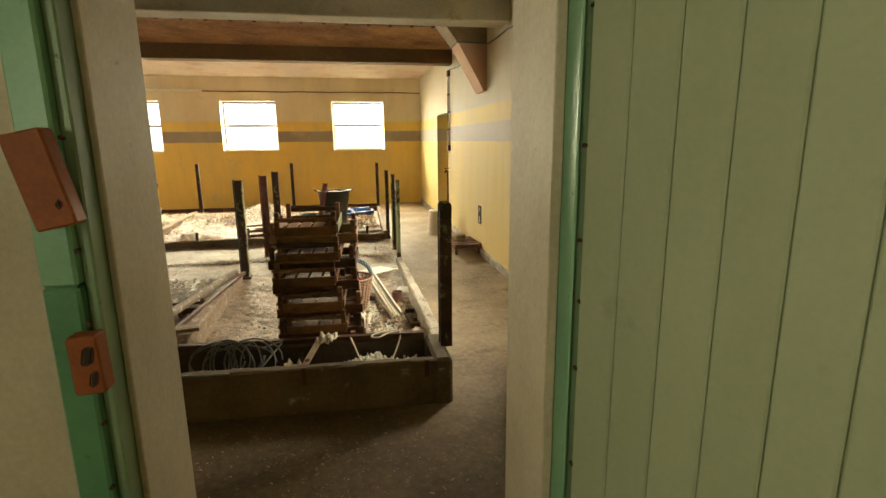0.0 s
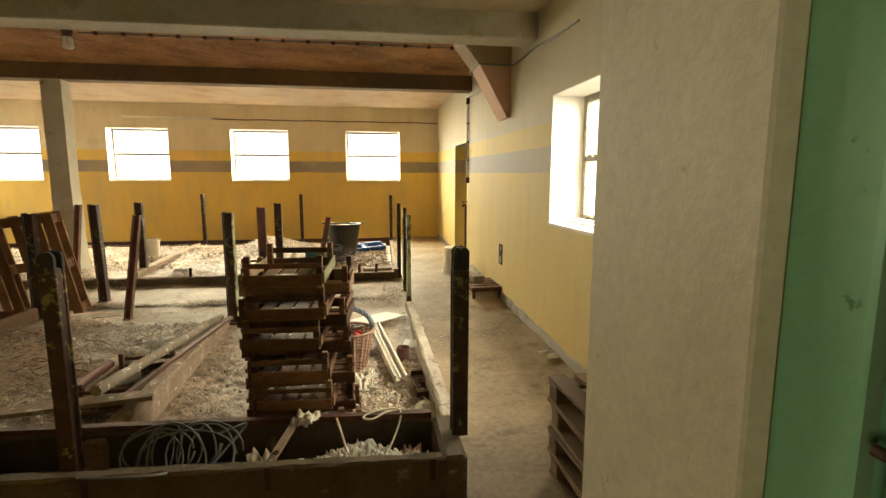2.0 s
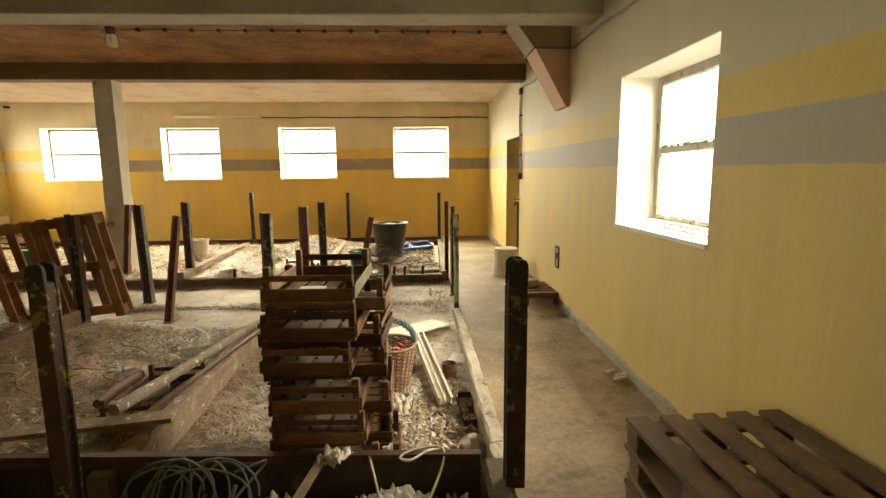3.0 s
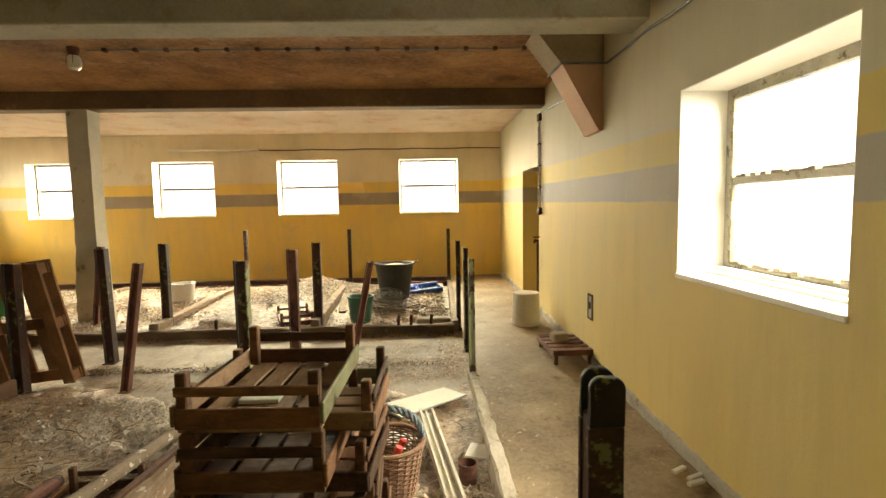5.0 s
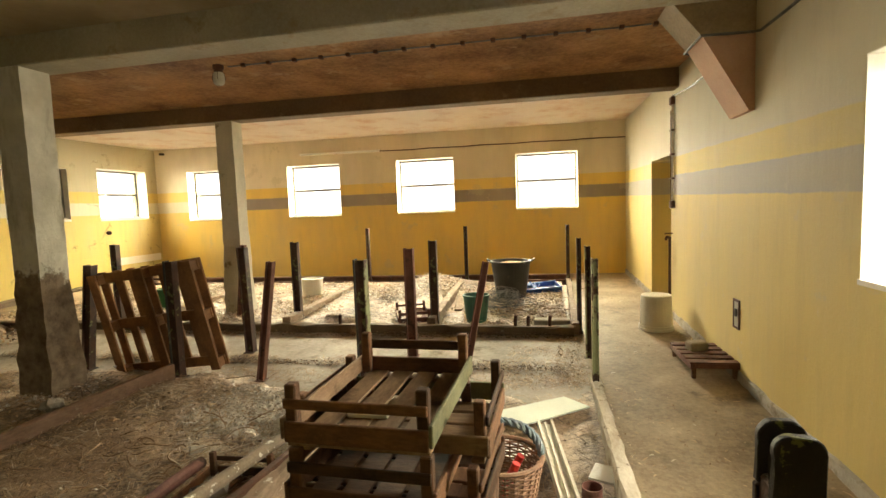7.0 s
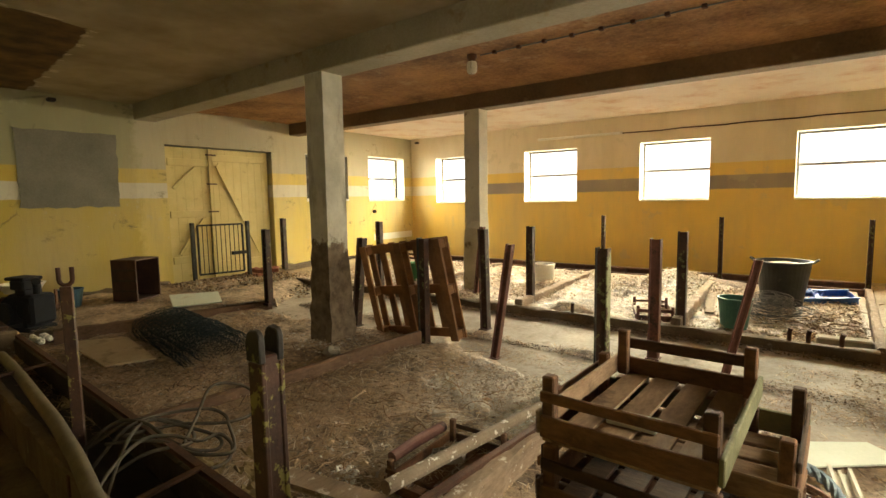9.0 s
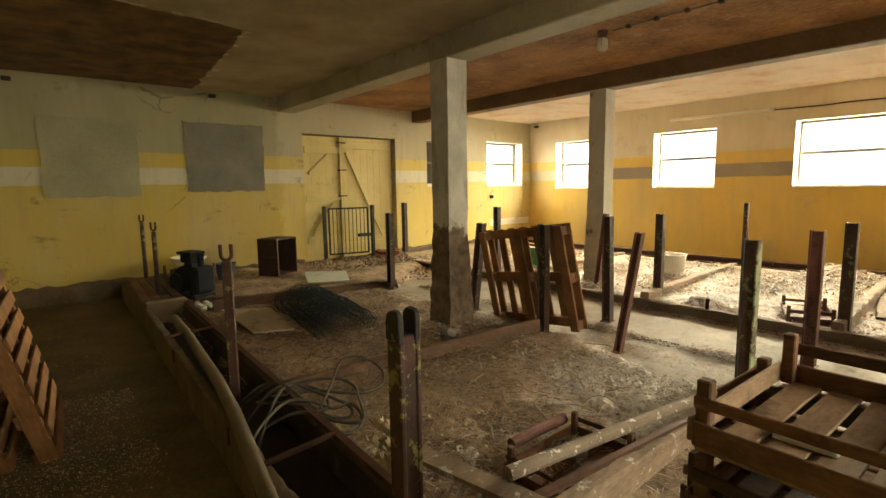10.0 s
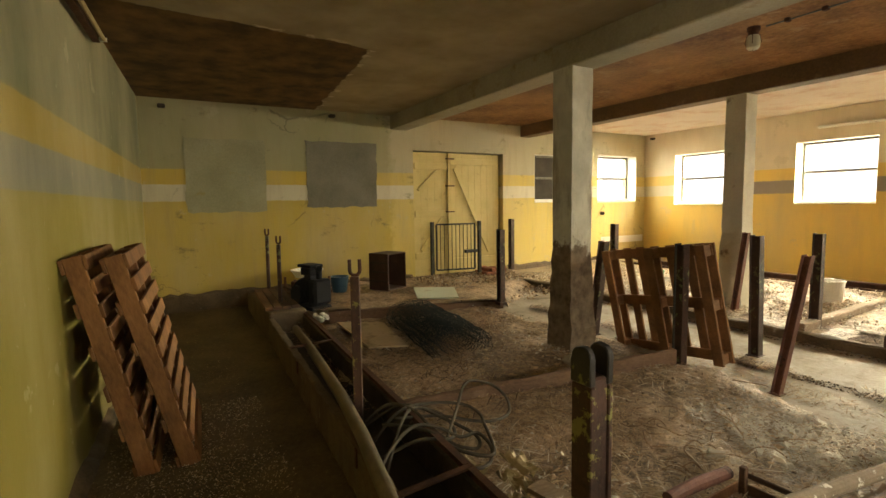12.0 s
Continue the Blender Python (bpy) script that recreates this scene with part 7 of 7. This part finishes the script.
far = lambda x, y: 0.045 + 0.03 * nz3(x, y, 1.6, 4.0)
scatter("straw", "straw and scraps on the raised far pen", 2500, (-8.5, -6.75, 6.8, 9.4), 0.008, 'straw', 20, far, 10.0, 0.015, 0.3)
scatter("dry_leaves", "dry leaf bits in the middle pens", 1500, (-6.0, -1.4, 6.5, 9.0), 0.012, 'straw', 21, front, 2.6, 0.012, 0.5, 0.6)
scatter("wood_chips", "wood chips and chaff on the front aisle floor", 3500, (-8.0, 1.0, 4.6, 5.7), 0.005, 'straw', 22, lambda x, y: gz(x, y) + 0.006, 4.0, 0.006, 0.3)
scatter("plaster_flakes", "pale flaky plaster shards trodden into the pen floor", 360, (-2.5, -1.35, 8.25, 9.05), 0.022, 'rubble', 31, front, 1.9, 0.014, 0.5, 0.5)
scatter("straw", "dark matted stalks on the pen floors", 2600, (-6.6, -1.3, 6.35, 9.15), 0.006, 'straw_dark', 32, front, 18.0, 0.012, 0.7)
scatter("straw", "dark chaff swept against the passage edges", 2600, (-5.5, 0.6, 10.78, 10.96), 0.008, 'straw_dark', 33, slab_h, 10.0, 0.02, 0.4)
scatter("straw", "straw trodden along the pen edge of the passage", 2400, (-4.2, 0.6, 9.28, 9.62), 0.007, 'straw', 34, slab_h, 14.0, 0.012, 0.9)
lumps("clods", "dark crumbs of dung on the passage", 160, (-5.5, 0.6, 9.3, 10.95), 0.006, 'straw', 35, slab_h)
lumps("clods", "dark clods of dung on the pen floors", 900, (-6.6, 0.6, 6.4, 9.1), 0.014, 'straw_dark', 36, front, 0.0, 0.5)
lumps("clods", "low ridge of swept dirt and straw along the passage", 1500, (-5.6, 0.5, 9.76, 9.91), 0.011, 'straw_dark', 37, slab_h, 0.0, 0.6)
scatter("straw", "straw lying on the swept ridge", 1800, (-5.6, 0.5, 9.70, 9.98), 0.006, 'straw', 38, lambda x, y: slab_h(x, y) + 0.012, 22.0, 0.02, 0.6)
lumps("clods", "crumbled dirt along the passage's low kerb", 1100, (-5.6, 0.6, 10.80, 10.97), 0.012, 'straw_dark', 39, slab_h, 0.0, 0.6)
lumps("clods", "crumbled dirt beside the aisle kerb", 320, (0.42, 0.68, 9.4, 10.9), 0.014, 'straw_pale', 40, slab_h, 0.0, 0.4)
scatter("paper_bits", "pale torn scraps scattered at the pen's front edge", 160, (-3.3, -1.4, 6.35, 7.5), 0.018, 'rubble', 41, front, 2.4, 0.016, 0.4, 0.6)
scatter("paper_bits", "pale scraps and crumbs round the netting roll", 260, (-6.4, -3.6, 6.6, 9.0), 0.013, 'rubble', 42, front, 2.2, 0.016, 0.5, 0.6)
scatter("straw", "long pale stalks lying loose on the pen floor", 1500, (-3.3, -1.35, 6.45, 9.0), 0.0055, 'straw_pale', 43, front, 34.0, 0.018, 0.6, 1.2)
scatter("straw", "long dark stalks matted on the far pen floor", 2600, (-6.5, -3.3, 6.5, 9.2), 0.008, 'straw_dark', 44, front, 20.0, 0.02, 0.5, 1.0)
scatter("dry_leaves", "dark damp leaves among the rear pens' litter", 2600, (-8.4, 0.58, 11.1, 14.05), 0.019, 'straw', 45, rear, 4.0, 0.02, 0.9, 0.8)
lumps("clods", "larger clods turned up on the pen floors", 420, (-6.4, -1.35, 6.5, 9.1), 0.030, 'straw', 46, front, 0.0, 0.35)
lumps("rubble", "plaster crumbs strewn over the far pen", 500, (-8.4, -3.6, 6.7, 9.2), 0.014, 'rubble', 47, front)
scatter("wood_chips", "pale chaff trodden into the front aisle by the pallets", 4500, (-4.9, -2.2, 4.7, 5.75), 0.006, 'straw_pale', 48, lambda x, y: gz(x, y) + 0.006, 3.0, 0.004, 0.6)
strands("curled_shavings", 90, (0.08, 0.42, 6.34, 6.70), 0.0035, 0.22, 'paper', 5, "nest of pale curled strands beside the crates", front)
strands("twigs", 70, (-0.2, 0.62, 11.2, 13.0), 0.005, 0.25, 'crate_dusty', 6, "thin twigs and stalks in the rear pen", rear)
strands("twigs", 60, (-3.2, -1.5, 6.6, 8.8), 0.004, 0.24, 'crate_dusty', 7, "thin stalks and twigs on the pen floor", front)
scatter("dry_leaves", "dry leaves and scraps drifted before the double door", 1500, (-8.55, -6.4, 9.0, 11.0), 0.022, 'straw_dark', 50, lambda x, y: 0.06 if x < -7.3 else gz(x, y) + 0.05, 3.0, 0.03, 0.8, 0.8)
scatter("paper_bits", "pale scraps among the leaves by the double door", 420, (-8.55, -6.4, 9.0, 11.0), 0.020, 'straw', 51, lambda x, y: 0.065 if x < -7.3 else gz(x, y) + 0.055, 2.4, 0.03, 0.8, 0.8)
scatter("plaster_flakes", "curling plaster flakes round the trodden heap", 220, (-2.4, -1.35, 8.2, 9.0), 0.03, 'rubble', 52, front, 1.7, 0.012, 0.6, 0.35)
